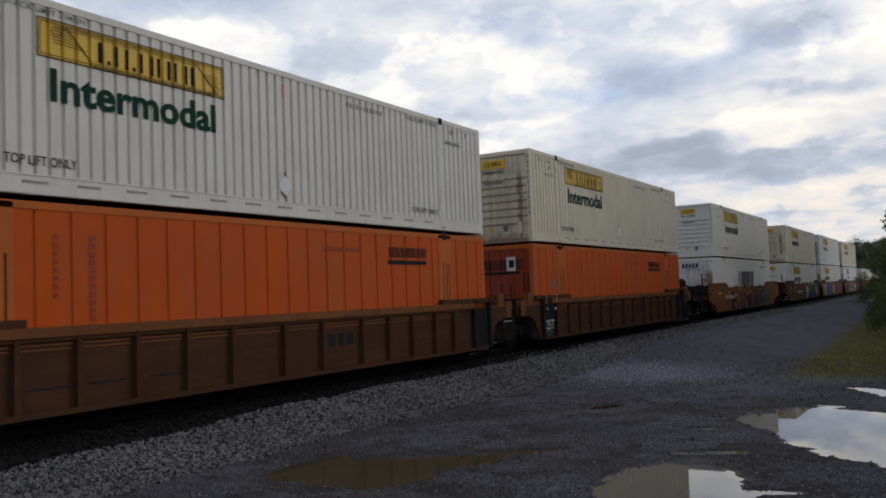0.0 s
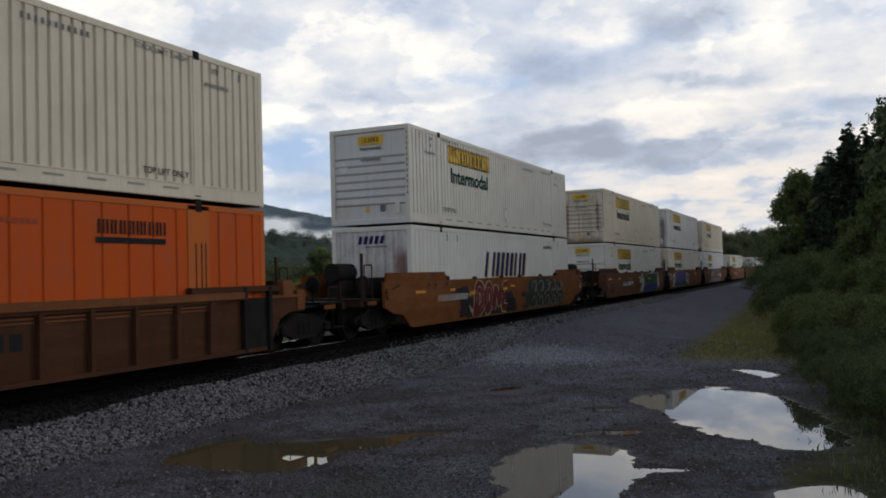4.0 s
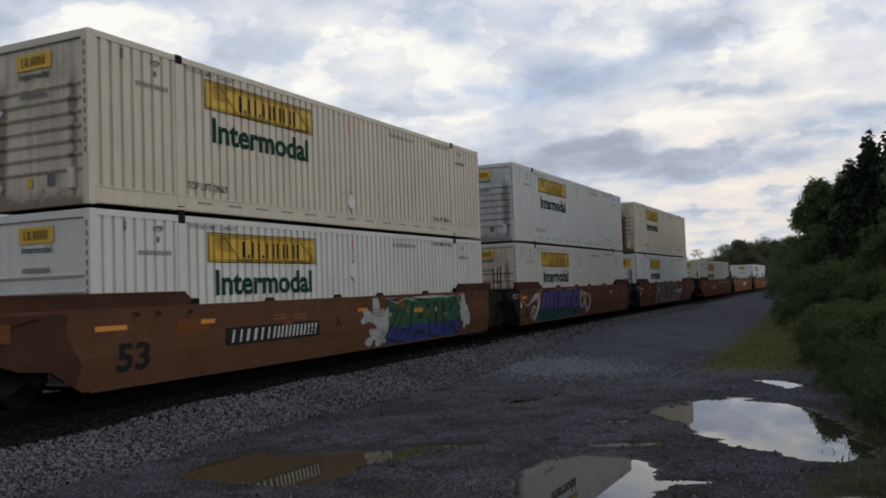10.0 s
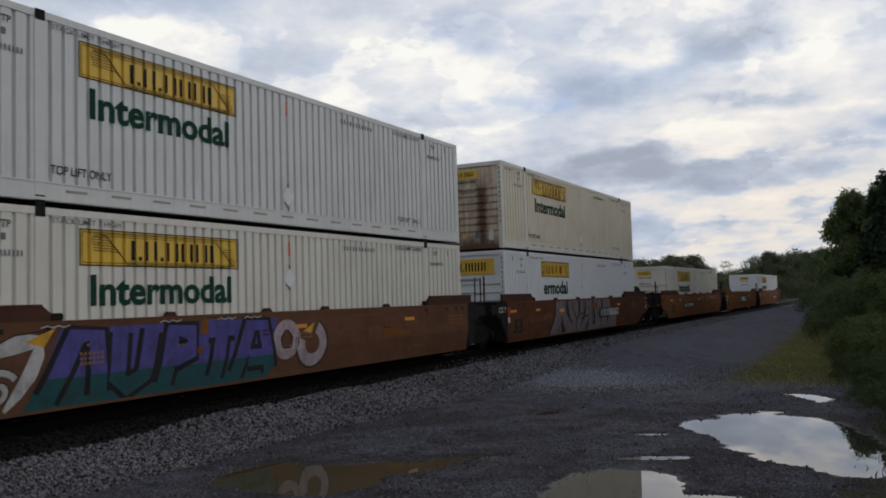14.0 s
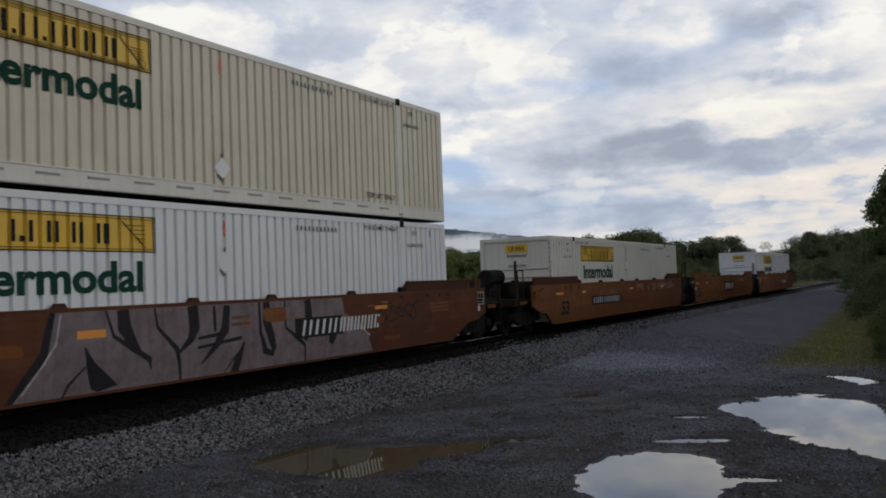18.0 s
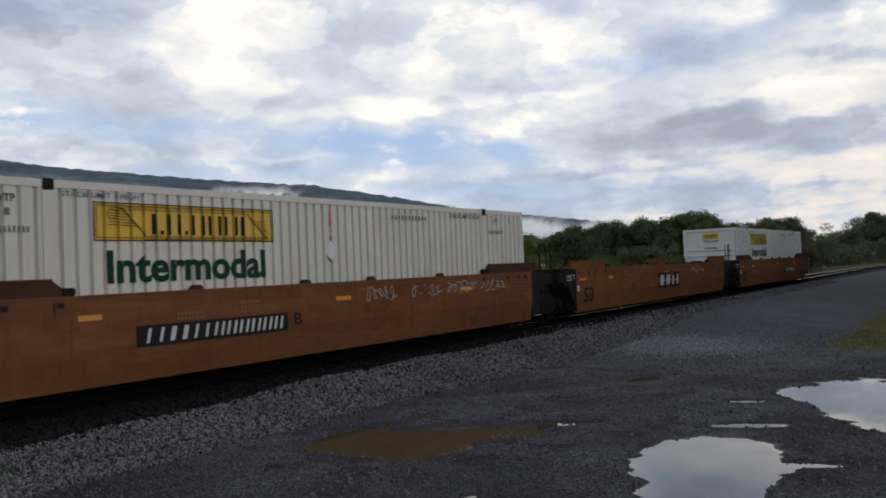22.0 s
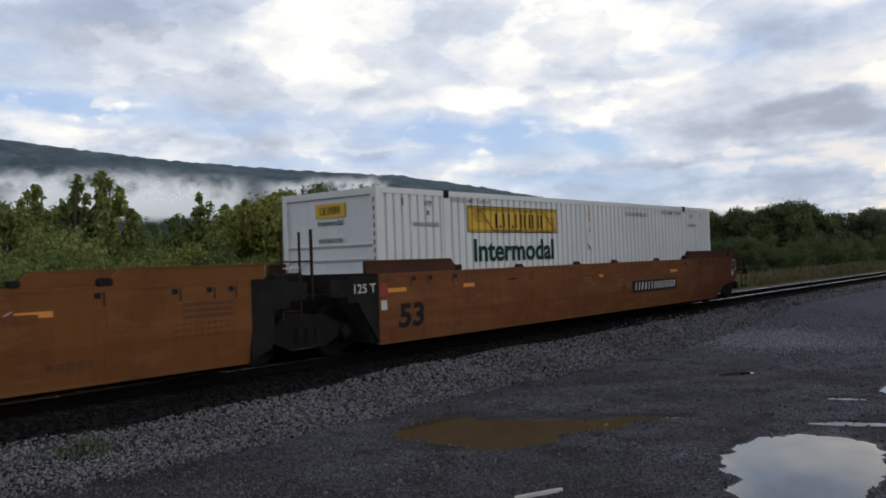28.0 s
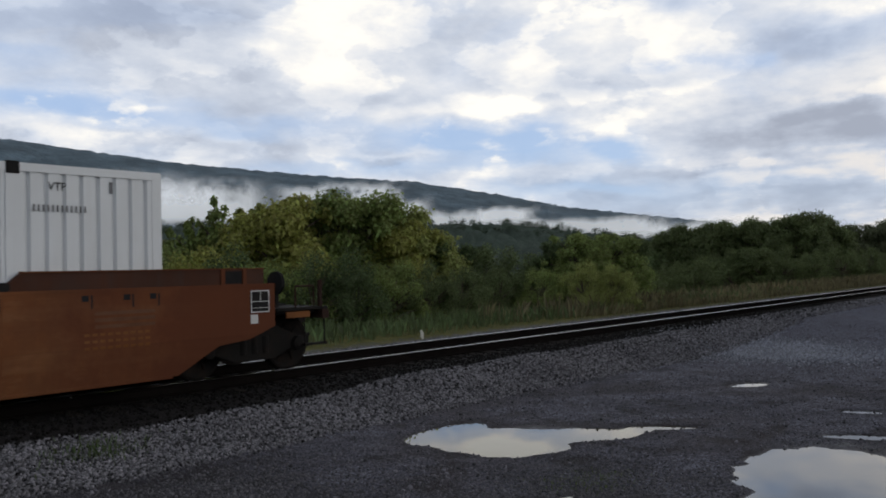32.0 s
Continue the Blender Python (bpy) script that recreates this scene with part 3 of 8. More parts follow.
def islands(polys):
    """Sorts outlines into groups that touch one another."""
    owner, groups = {}, []
    for q in polys:
        keys = [(round(p[0], 4), round(p[1], 4)) for p in q]
        hit = sorted({owner[k] for k in keys if k in owner})
        if hit:
            g = hit[0]
            for other in hit[1:]:
                groups[g] += groups[other]
                for k in [k for k, v in owner.items() if v == other]:
                    owner[k] = g
                groups[other] = []
        else:
            g = len(groups)
            groups.append([])
        groups[g].append(q)
        for k in keys:
            owner[k] = g
    return [g for g in groups if g]


# the smooth cars' sides bend inwards below this height
CREASE, TUCK = 0.70, 0.075


def inset(z):
    return max(0.0, CREASE - z) / 0.52 * TUCK


def band(polys, z0, z1):
    """The part of convex outlines that lies between two heights."""
    out = []
    for q in polys:
        for lim, sign in ((z0, 1), (z1, -1)):
            cut_ = []
            for a, b in zip(q, q[1:] + q[:1]):
                ia, ib = sign * (a[1] - lim) >= 0, sign * (b[1] - lim) >= 0
                if ia:
                    cut_.append(a)
                if ia != ib:
                    f = (lim - a[1]) / (b[1] - a[1])
                    cut_.append((a[0] + (b[0] - a[0]) * f, lim))
            q = cut_
            if len(q) < 3:
                break
        if len(q) > 2:
            out.append(q)
    return out


def bent(pts, y0, y1, side):
    """A plate that follows the bent side: its outline in (x, z), its two faces at y0 and y1 before the bend; side is -1 near, 1 far."""
    g = Geo()
    for lo, hi in ((0.0, CREASE), (CREASE, 3.0)):
        for q in band([pts], lo, hi):
            n = len(q)
            v = [(x, side * (y - inset(z)), z) for y in (y0, y1) for x, z in q]
            g.add(v, [tuple(range(n)), tuple(range(2 * n - 1, n - 1, -1))] + [(i, i + n, (i + 1) % n + n, (i + 1) % n) for i in range(n)])
    return g


def flat(name, polys, y, mat, parent, label="", face="side"):
    """Flat painted shapes: outlines of (x, z) on the side, or (y, z) on the front. Shapes that do not touch are parts of their own."""
    ob = None
    on_car = face == "side" and -1.46 < y < -1.42
    if on_car:
        polys = band(polys, 0.0, CREASE) + band(polys, CREASE, 3.0)
    for group in [polys] if name in SMALL else islands(polys):
        ids, v, f = {}, [], []
        for q in group:
            face_ = []
            for p in q:
                k = (round(p[0], 4), round(p[1], 4))
                if k not in ids:
                    ids[k] = len(v)
                    v.append((p[0], y + (inset(p[1]) if on_car else 0.0), p[1]) if face == "side" else (y, p[0], p[1]))
                if not face_ or face_[-1] != ids[k]:
                    face_.append(ids[k])
            if len(set(face_)) > 2:
                f.append(tuple(dict.fromkeys(face_)))
        me = bpy.data.meshes.new(name)
        me.from_pydata(v, [], f)
        me.materials.append(MAT[mat])
        ob = part(name, me, mat, parent, label)
        if name in SMALL and len(polys) > 1:
            tagged(ob, kind="stuff")
    return ob


def bars(x0, x1, z0, z1, n, fill=0.7, lean=0.0):
    """n upright marks in a row, in place of characters."""
    w = (x1 - x0) / n
    out = []
    for k in range(n):
        a = x0 + k * w
        b = a + w * fill
        out.append([(a, z0), (b, z0), (b + lean * (z1 - z0), z1), (a + lean * (z1 - z0), z1)])
    return out


def stroke_marks(x0, x1, z0, z1, n, lean=0.0):
    """Plain solid bars of a word's size and colour, in place of a trade name or a number."""
    return bars(x0, x1, z0, z1, n, 0.66, lean)


def name_bars(x0, x1, z0, z1, widths, gap=0.16, lean=0.0):
    """Solid bars of unequal width; a negative width is a low square dot."""
    whole = sum(abs(w) for w in widths) + gap * (len(widths) - 1)
    u, a, out = (x1 - x0) / whole, x0, []
    for w in widths:
        b = a + abs(w) * u
        top = z1 if w > 0 else z0 + abs(w) * u
        out.append([(a, z0), (b, z0), (b + lean * (top - z0), top), (a + lean * (top - z0), top)])
        a = b + gap * u
    return out


def paired_bars(x0, x1, z0, z1, widths, line, gap=0.16, lean=0.0):
    """Pairs of plain upright bars, in place of a trade name; a negative width is a square dot, a narrow one a single bar."""
    out = []
    for q, w in zip(name_bars(x0, x1, z0, z1, widths, gap), widths):
        a, b, c, d = q[0][0], q[1][0], q[0][1], q[2][1]
        if w < 0 or b - a < 2.6 * line:
            boxes = [(a, b, c, d)]
        else:
            boxes = [(a, a + line, c, d), (b - line, b, c, d)]
        for e in boxes:
            out.append([(e[0] + lean * (e[2] - z0), e[2]), (e[1] + lean * (e[2] - z0), e[2]), (e[1] + lean * (e[3] - z0), e[3]), (e[0] + lean * (e[3] - z0), e[3])])
    return out


def stained_paint(name, base, stain, columns, sill, amount):
    """End-wall paint with rust running down in uneven columns and gathering above the sill."""
    m = material(name, base, 0.65, spec=0.25, var=0.10, scale=0.9, bump=0.08, dirt=stain, dirt_amount=0.45 * amount, streaks=0.45 * amount)
    nt = m.node_tree
    N, L = nt.nodes.new, nt.links.new
    p = next(n for n in nt.nodes if n.type == "BSDF_PRINCIPLED")
    under = p.inputs["Base Color"].links[0].from_socket
    sep = N("ShaderNodeSeparateXYZ")
    L(N("ShaderNodeTexCoord").outputs["Object"], sep.inputs[0])
    nz = N("ShaderNodeTexNoise")
    nz.inputs["Scale"].default_value, nz.inputs["Detail"].default_value, nz.inputs["Roughness"].default_value = 3.0, 8, 0.68
    L(N("ShaderNodeTexCoord").outputs["Object"], nz.inputs["Vector"])

    def mth(op, a, b):
        n = N("ShaderNodeMath")
        n.operation = op
        for i, v in enumerate((a, b)):
            if isinstance(v, (int, float)):
                n.inputs[i].default_value = v
            else:
                L(v, n.inputs[i])
        return n.outputs[0]

    def smooth(v, lo, hi):
        n = N("ShaderNodeMapRange")
        n.interpolation_type = "SMOOTHSTEP"
        n.inputs["From Min"].default_value, n.inputs["From Max"].default_value = lo, hi
        L(v, n.inputs["Value"])
        return n.outputs["Result"]

    wob = mth("SUBTRACT", nz.outputs["Fac"], 0.5)
    total = smooth(mth("ADD", sep.outputs[2], mth("MULTIPLY", wob, 0.9)), sill, sill * 0.25)
    for yc, half in columns:
        d = mth("ADD", mth("ABSOLUTE", mth("SUBTRACT", sep.outputs[1], yc), 0), mth("MULTIPLY", wob, 0.45))
        col = mth("MULTIPLY", smooth(d, half, half * 0.2), smooth(sep.outputs[2], 2.35, 1.9))
        total = mth("MAXIMUM", total, col)
    mx = N("ShaderNodeMix")
    mx.data_type = "RGBA"
    L(mth("MULTIPLY", total, amount), mx.inputs["Factor"])
    L(under, mx.inputs[6])
    mx.inputs[7].default_value = (*stain, 1)
    L(mx.outputs[2], p.inputs["Base Color"])
    return m


MAT["rusty_cream"] = stained_paint("rusted_cream_end", (0.56, 0.47, 0.36), (0.085, 0.034, 0.018), ((0.42, 0.20), (-0.55, 0.30)), 0.55, 0.92)
MAT["dirty_cream"] = stained_paint("stained_cream_end", (0.58, 0.525, 0.43), (0.13, 0.085, 0.055), ((0.82, 0.15), (-0.90, 0.12)), 0.40, 0.75)
MAT["rusted_white"] = stained_paint("rusted_white_end", (0.58, 0.59, 0.60), (0.15, 0.075, 0.045), ((-0.98, 0.42),), 0.22, 0.85)
MAT["sooty_grey"] = stained_paint("sooty_grey_end", (0.54, 0.55, 0.55), (0.11, 0.10, 0.095), ((-0.95, 0.22),), 0.42, 0.7)




# ---- ground ----
# the track climbs a little along x: the lot and its still water fall away from it
LOT_Z = -0.625
WATER_Z = -0.65
FALL = -0.012


def lot_fall(x):
    return FALL * (np.clip(x, -10, 37) - 9)


# puddles: lobes of (x, y, half length, half width, turn in degrees)
PUDDLES = {
    "brown": [(9.21, 6.88, 1.11, 0.87, 75), (10.09, 6.27, 1.17, 0.47, -38), (9.27, 7.72, 0.94, 0.40, 10)],
    "round": [(9.74, 2.92, 1.45, 0.87, 12), (9.98, 1.98, 0.47, 0.16, -72), (8.40, 2.60, 0.77, 0.61, 10)],
    "wide": [(14.98, 1.54, 3.15, 1.20, 17), (12.78, 0.57, 1.13, 0.70, 10), (15.48, 2.81, 0.97, 0.52, 25)],
    "far": [(20.85, 1.59, 0.85, 0.32, 25), (20.35, 1.24, 0.60, 0.16, -20), (21.25, 1.84, 0.55, 0.20, 60)],
    "side": [(9.27, 0.17, 0.56, 0.40, -20)],
    "streak": [(12.24, 3.04, 0.52, 0.17, -65)],
    "drop": [(14.37, 3.65, 0.33, 0.18, -70)],
    "far_drop": [(16.73, 6.23, 0.59, 0.30, -10)],
    "wheel_rut": [(11.40, 5.45, 0.68, 0.15, -50)],
}


def puddle_field(x, y):
    """How deep inside a puddle's outline a place lies: 1 in the middle, 0 outside."""
    best = np.full(np.shape(x), -9.0)
    for lobes in PUDDLES.values():
        for a, b, l, w, turn in lobes:
            c, s = math.cos(radians(turn)), math.sin(radians(turn))
            u, v = (x - a) * c + (y - b) * s, -(x - a) * s + (y - b) * c
            best = np.maximum(best, 1 - np.sqrt((u / l) ** 2 + (v / w) ** 2))
    return best


def waves_noise(x, y, seed, scale, octaves=4):
    """Smooth uneven heights from summed turned sines."""
    rng = np.random.RandomState(seed)
    out = np.zeros(np.shape(x))
    amp = 1.0
    for _ in range(octaves):
        for _ in range(4):
            a, p, q = rng.uniform(0, math.tau), rng.uniform(0, math.tau), rng.uniform(0.7, 1.4)
            out += amp * np.sin((x * math.cos(a) + y * math.sin(a)) * q * math.tau / scale + p) / 4
        scale, amp = scale * 0.47, amp * 0.55
    return out


def ramp_(v, a, b):
    t = np.clip((v - a) / (b - a), 0, 1)
    return t * t * (3 - 2 * t)


def ground_height(x, y):
    far = ramp_(np.abs(x) + np.abs(y), 60, 120)
    z = np.where(y < 12.4, LOT_Z + lot_fall(x), -0.40) + 0.016 * waves_noise(x, y, 1, 3.0) * (1 - far) * (1 - 0.75 * ramp_(x, 15, 22)) + 0.010 * waves_noise(x, y, 2, 14.0, 2) * ramp_(np.hypot(x - 10, y - 4), 7, 16) * (1 - far) * (1 - 0.6 * ramp_(x, 15, 22))
    # farther along, the lot climbs to meet the track bed
    z = z + np.where(y < 12.4, (-0.26 - z) * ramp_(x, 20, 32) * ramp_(y, 3.0, 9.5), 0.0)
    edge = 9.15 + 0.22 * waves_noise(x, y, 3, 5.0, 2)
    bed = ramp_(y, edge, edge + 1.35) * (1 - ramp_(y, 14.4, 16.6))
    z = z * (1 - bed) - 0.20 * bed
    z = z - 2.6 * ramp_(y, 21, 34) * (1 - 0.4 * far)
    f = puddle_field(x, y) + 0.10 * waves_noise(x, y, 4, 0.8, 4)
    z = z - 0.055 * ramp_(f, -0.10, 0.22) - 0.012 * ramp_(f, -0.7, 0.0)
    # a low grassy bank beside the lot
    z = z + 0.5 * ramp_(-y + 0.15 * waves_noise(x, y, 5, 4.0, 2), 0.9, 4.0) * ramp_(x, 8, 12)
    return z


def axis_steps(parts):
    out = []
    for a, b, n in parts:
        out += list(np.linspace(a, b, n, endpoint=False))
    return np.array(out + [parts[-1][1]])


GX = axis_steps([(-4000, -200, 14), (-200, -20, 30), (-20, 3, 60), (3, 22, 340), (22, 45, 140), (45, 200, 90), (200, 4500, 24)])
GY = axis_steps([(-4000, -60, 16), (-60, -4, 40), (-4, -1, 30), (-1, 9.5, 210), (9.5, 18, 70), (18, 60, 60), (60, 5000, 24)])


def ground_material():
    """Wet grey-brown gravel with finer grit, paler dry stone by the track, mud round the puddles and grass off the lot."""
    m = bpy.data.materials.new("wet_gravel")
    m.use_nodes = True
    nt = m.node_tree
    nt.nodes.clear()
    N, L = nt.nodes.new, nt.links.new
    geo = N("ShaderNodeNewGeometry").outputs["Position"]
    sep = N("ShaderNodeSeparateXYZ")
    L(geo, sep.inputs[0])

    def noise_(sc, det=5, ro=0.6):
        n = N("ShaderNodeTexNoise")
        n.inputs["Scale"].default_value, n.inputs["Detail"].default_value, n.inputs["Roughness"].default_value = sc, det, ro
        L(geo, n.inputs["Vector"])
        return n.outputs["Fac"]

    def ramp(v, lo, hi, a=0.0, b=1.0):
        n = N("ShaderNodeMapRange")
        n.interpolation_type = "SMOOTHSTEP"
        for k, val in (("From Min", lo), ("From Max", hi), ("To Min", a), ("To Max", b)):
            n.inputs[k].default_value = val
        L(v, n.inputs["Value"])
        return n.outputs["Result"]

    def mth(op, a, b):
        n = N("ShaderNodeMath")
        n.operation = op
        for i, v in enumerate((a, b)):
            if isinstance(v, (int, float)):
                n.inputs[i].default_value = v
            else:
                L(v, n.inputs[i])
        return n.outputs[0]

    def mix(fac, a, b):
        n = N("ShaderNodeMix")
        n.data_type = "RGBA"
        for sock, v in ((n.inputs["Factor"], fac), (n.inputs[6], a), (n.inputs[7], b)):
            if isinstance(v, (int, float)):
                sock.default_value = v
            elif isinstance(v, tuple):
                sock.default_value = (*v, 1)
            else:
                L(v, sock)
        return n.outputs[2]

    vor = N("ShaderNodeTexVoronoi")
    vor.inputs["Scale"].default_value = 38.0
    L(geo, vor.inputs["Vector"])
    stone = N("ShaderNodeSeparateColor")
    L(vor.outputs["Color"], stone.inputs[0])
    wob, fine, mid = noise_(0.5, 4), noise_(55, 4, 0.7), noise_(4.0, 6, 0.65)
    grit = mix(ramp(stone.outputs[0], 0.0, 1.0), (0.034, 0.033, 0.038), (0.205, 0.204, 0.236))
    c = mix(ramp(mid, 0.35, 0.65, 0.0, 0.45), grit, (0.073, 0.071, 0.081))
    c = mix(ramp(wob, 0.42, 0.62, 0.0, 0.35), c, (0.076, 0.073, 0.081))
    # pale chips and washed-out tracks
    chip = N("ShaderNodeTexVoronoi")
    chip.inputs["Scale"].default_value = 21.0
    L(geo, chip.inputs["Vector"])
    tone = N("ShaderNodeSeparateColor")
    L(chip.outputs["Color"], tone.inputs[0])
    c = mix(mth("MULTIPLY", ramp(tone.outputs[2], 0.86, 0.97), ramp(chip.outputs["Distance"], 0.42, 0.25)), c, (0.20, 0.195, 0.205))
    c = mix(ramp(noise_(0.22, 5, 0.65), 0.52, 0.66, 0.0, 0.65), c, (0.125, 0.116, 0.124))
    c = mix(ramp(noise_(1.3, 6, 0.7), 0.50, 0.64, 0.0, 0.75), c, (0.036, 0.031, 0.030))
    c = mix(ramp(noise_(0.33, 6, 0.7), 0.50, 0.60, 0.0, 0.55), c, (0.060, 0.052, 0.051))
    # washed bluish gravel farther along
    along = ramp(mth("ADD", sep.outputs[0], ramp(noise_(0.35, 5), 0.2, 0.8, -3.0, 3.0)), 16.0, 23.0, 0.0, 0.5)
    c = mix(along, c, mix(ramp(stone.outputs[2], 0.0, 1.0), (0.070, 0.070, 0.084), (0.200, 0.202, 0.235)))
    speck = N("ShaderNodeTexVoronoi")
    speck.inputs["Scale"].default_value = 64.0
    L(geo, speck.inputs["Vector"])
    tint = N("ShaderNodeSeparateColor")
    L(speck.outputs["Color"], tint.inputs[0])
    grain = N("ShaderNodeHueSaturation")
    L(ramp(tint.outputs[1], 0.0, 1.0, 0.45, 1.55), grain.inputs["Value"])
    L(c, grain.inputs["Color"])
    c = grain.outputs[0]
    # near-black below the ballast for its shaded gaps; a heap of lighter gravel
    yy = mth("ADD", sep.outputs[1], ramp(noise_(0.6, 5), 0.2, 0.8, -0.8, 0.8))
    bed = mth("MULTIPLY", mth("MULTIPLY", ramp(yy, 9.0, 9.9), ramp(yy, 17.0, 15.5)), mth("MAXIMUM", ramp(sep.outputs[0], 30.0, 22.0), ramp(sep.outputs[1], 13.0, 14.0)))
    pale = mix(ramp(stone.outputs[1], 0.0, 1.0), (0.016, 0.015, 0.016), (0.070, 0.068, 0.072))
    c = mix(bed, c, pale)
    dx, dy = mth("SUBTRACT", sep.outputs[0], 23.4), mth("SUBTRACT", sep.outputs[1], 7.9)
    heap = mth("ADD", mth("MULTIPLY", mth("MULTIPLY", dx, dx), 0.30), mth("MULTIPLY", mth("MULTIPLY", dy, dy), 0.10))
    heap = ramp(mth("ADD", heap, ramp(mid, 0.2, 0.8, -0.5, 0.5)), 1.15, 0.2, 0.0, 0.75)
    c = mix(heap, c, (0.235, 0.25, 0.285))
    # under the train: oily bed, painted darker still for the train's shade
    oil_shade = mth("MULTIPLY", ramp(mth("SUBTRACT", sep.outputs[1], ramp(sep.outputs[0], 6.0, 13.0, 0.0, 0.28)), 9.62, 10.02), ramp(sep.outputs[1], 14.8, 14.0))
    c = mix(mth("MULTIPLY", oil_shade, 0.92), c, (0.016, 0.0145, 0.0135))
    # damp mud in the hollows round the puddles
    level = mth("ADD", sep.outputs[2], mth("MULTIPLY", mth("SUBTRACT", mth("MINIMUM", sep.outputs[0], 37.0), 9.0), -FALL))
    damp = mth("MULTIPLY", ramp(mth("ADD", level, ramp(mid, 0.2, 0.8, -0.010, 0.010)), LOT_Z + 0.004, LOT_Z - 0.016), ramp(sep.outputs[1], 10.0, 9.0))
    c = mix(mth("MULTIPLY", damp, 0.5), c, (0.030, 0.026, 0.025))
    # the lot darkens towards its low-x end, with an uneven edge
    dark_end = ramp(mth("ADD", sep.outputs[0], ramp(noise_(0.45, 5), 0.2, 0.8, -1.6, 1.6)), 7.6, 4.4)
    c = mix(mth("MULTIPLY", mth("MULTIPLY", dark_end, ramp(sep.outputs[1], 10.0, 9.0)), 0.55), c, (0.034, 0.030, 0.031))
    # grass and leaf litter off the lot
    far = ramp(mth("ADD", sep.outputs[1], ramp(mid, 0.2, 0.8, -0.8, 0.8)), 16.2, 17.6)
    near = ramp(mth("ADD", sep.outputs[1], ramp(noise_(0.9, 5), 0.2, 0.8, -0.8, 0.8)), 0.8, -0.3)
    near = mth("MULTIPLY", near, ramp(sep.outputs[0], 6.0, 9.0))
    right = mth("MULTIPLY", ramp(mth("ADD", mth("MULTIPLY", sep.outputs[0], 0.03), mth("SUBTRACT", 4.0, sep.outputs[1])), 0.2, 1.2), ramp(sep.outputs[0], 22.0, 26.0))
    grass = mth("MAXIMUM", mth("MAXIMUM", far, near), right)
    # the stone is a bluish grey
    slate = N("ShaderNodeMix")
    slate.data_type, slate.blend_type = "RGBA", "MULTIPLY"
    slate.inputs["Factor"].default_value = 1.0
    L(c, slate.inputs[6])
    slate.inputs[7].default_value = (0.945, 0.975, 1.055, 1)
    c = slate.outputs[2]
    c = mix(grass, c, mix(ramp(mid, 0.35, 0.65), (0.062, 0.066, 0.022), (0.130, 0.120, 0.038)))
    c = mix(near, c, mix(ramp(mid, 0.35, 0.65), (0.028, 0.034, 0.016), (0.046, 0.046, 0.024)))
    p = N("ShaderNodeBsdfPrincipled")
    L(c, p.inputs["Base Color"])
    p.inputs["Specular IOR Level"].default_value = 0.08
    wet = mth("MAXIMUM", ramp(level, WATER_Z - 0.002, WATER_Z + 0.014, 0.30, 0.90), ramp(sep.outputs[1], 14.0, 16.0, 0.0, 0.9))
    L(mth("ADD", wet, ramp(wob, 0.3, 0.7, -0.10, 0.10)), p.inputs["Roughness"])
    b1 = N("ShaderNodeBump")
    b1.inputs["Strength"].default_value, b1.inputs["Distance"].default_value = 0.9, 0.02
    L(mth("ADD", mth("MULTIPLY", vor.outputs["Distance"], -0.8), mth("MULTIPLY", fine, 0.6)), b1.inputs["Height"])
    L(b1.outputs[0], p.inputs["Normal"])
    out = N("ShaderNodeOutputMaterial")
    L(p.outputs[0], out.inputs["Surface"])
    return m


def grid_mesh(name, xs, ys, height, mat):
    X, Y = np.meshgrid(xs, ys)
    v = np.stack([X, Y, height(X, Y)], -1).reshape(-1, 3)
    nx, ny = len(xs), len(ys)
    i = (np.arange(ny - 1)[:, None] * nx + np.arange(nx - 1)[None]).ravel()
    me = raw_mesh(name, v, np.stack([i, i + 1, i + 1 + nx, i + nx], 1), mat)
    me.polygons.foreach_set("use_smooth", np.ones(len(me.polygons), dtype=bool))
    return me


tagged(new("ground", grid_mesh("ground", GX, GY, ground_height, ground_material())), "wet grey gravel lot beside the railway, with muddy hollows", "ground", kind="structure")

for k, (name, lobes) in enumerate(PUDDLES.items()):
    wz = WATER_Z - 0.0012 * k
    x0, x1 = min(a - l for a, b, l, w, t in lobes) - 0.35, max(a + l for a, b, l, w, t in lobes) + 0.35
    y0, y1 = min(b - max(l, w) for a, b, l, w, t in lobes) - 0.2, max(b + max(l, w) for a, b, l, w, t in lobes) + 0.2
    w0, w1 = wz + FALL * (x0 - 9), wz + FALL * (x1 - 9)
    g = Geo().add([(x0, y0, w0), (x1, y0, w1), (x1, y1, w1), (x0, y1, w0)], [(0, 1, 2, 3)])
    mud = name in ("brown", "wheel_rut")
    solid("puddle", g, "water" if mud else "clear_water", "shallow brown muddy puddle in the gravel" if mud else "still puddle in the gravel that mirrors the sky", "puddle", "structure", "puddles")


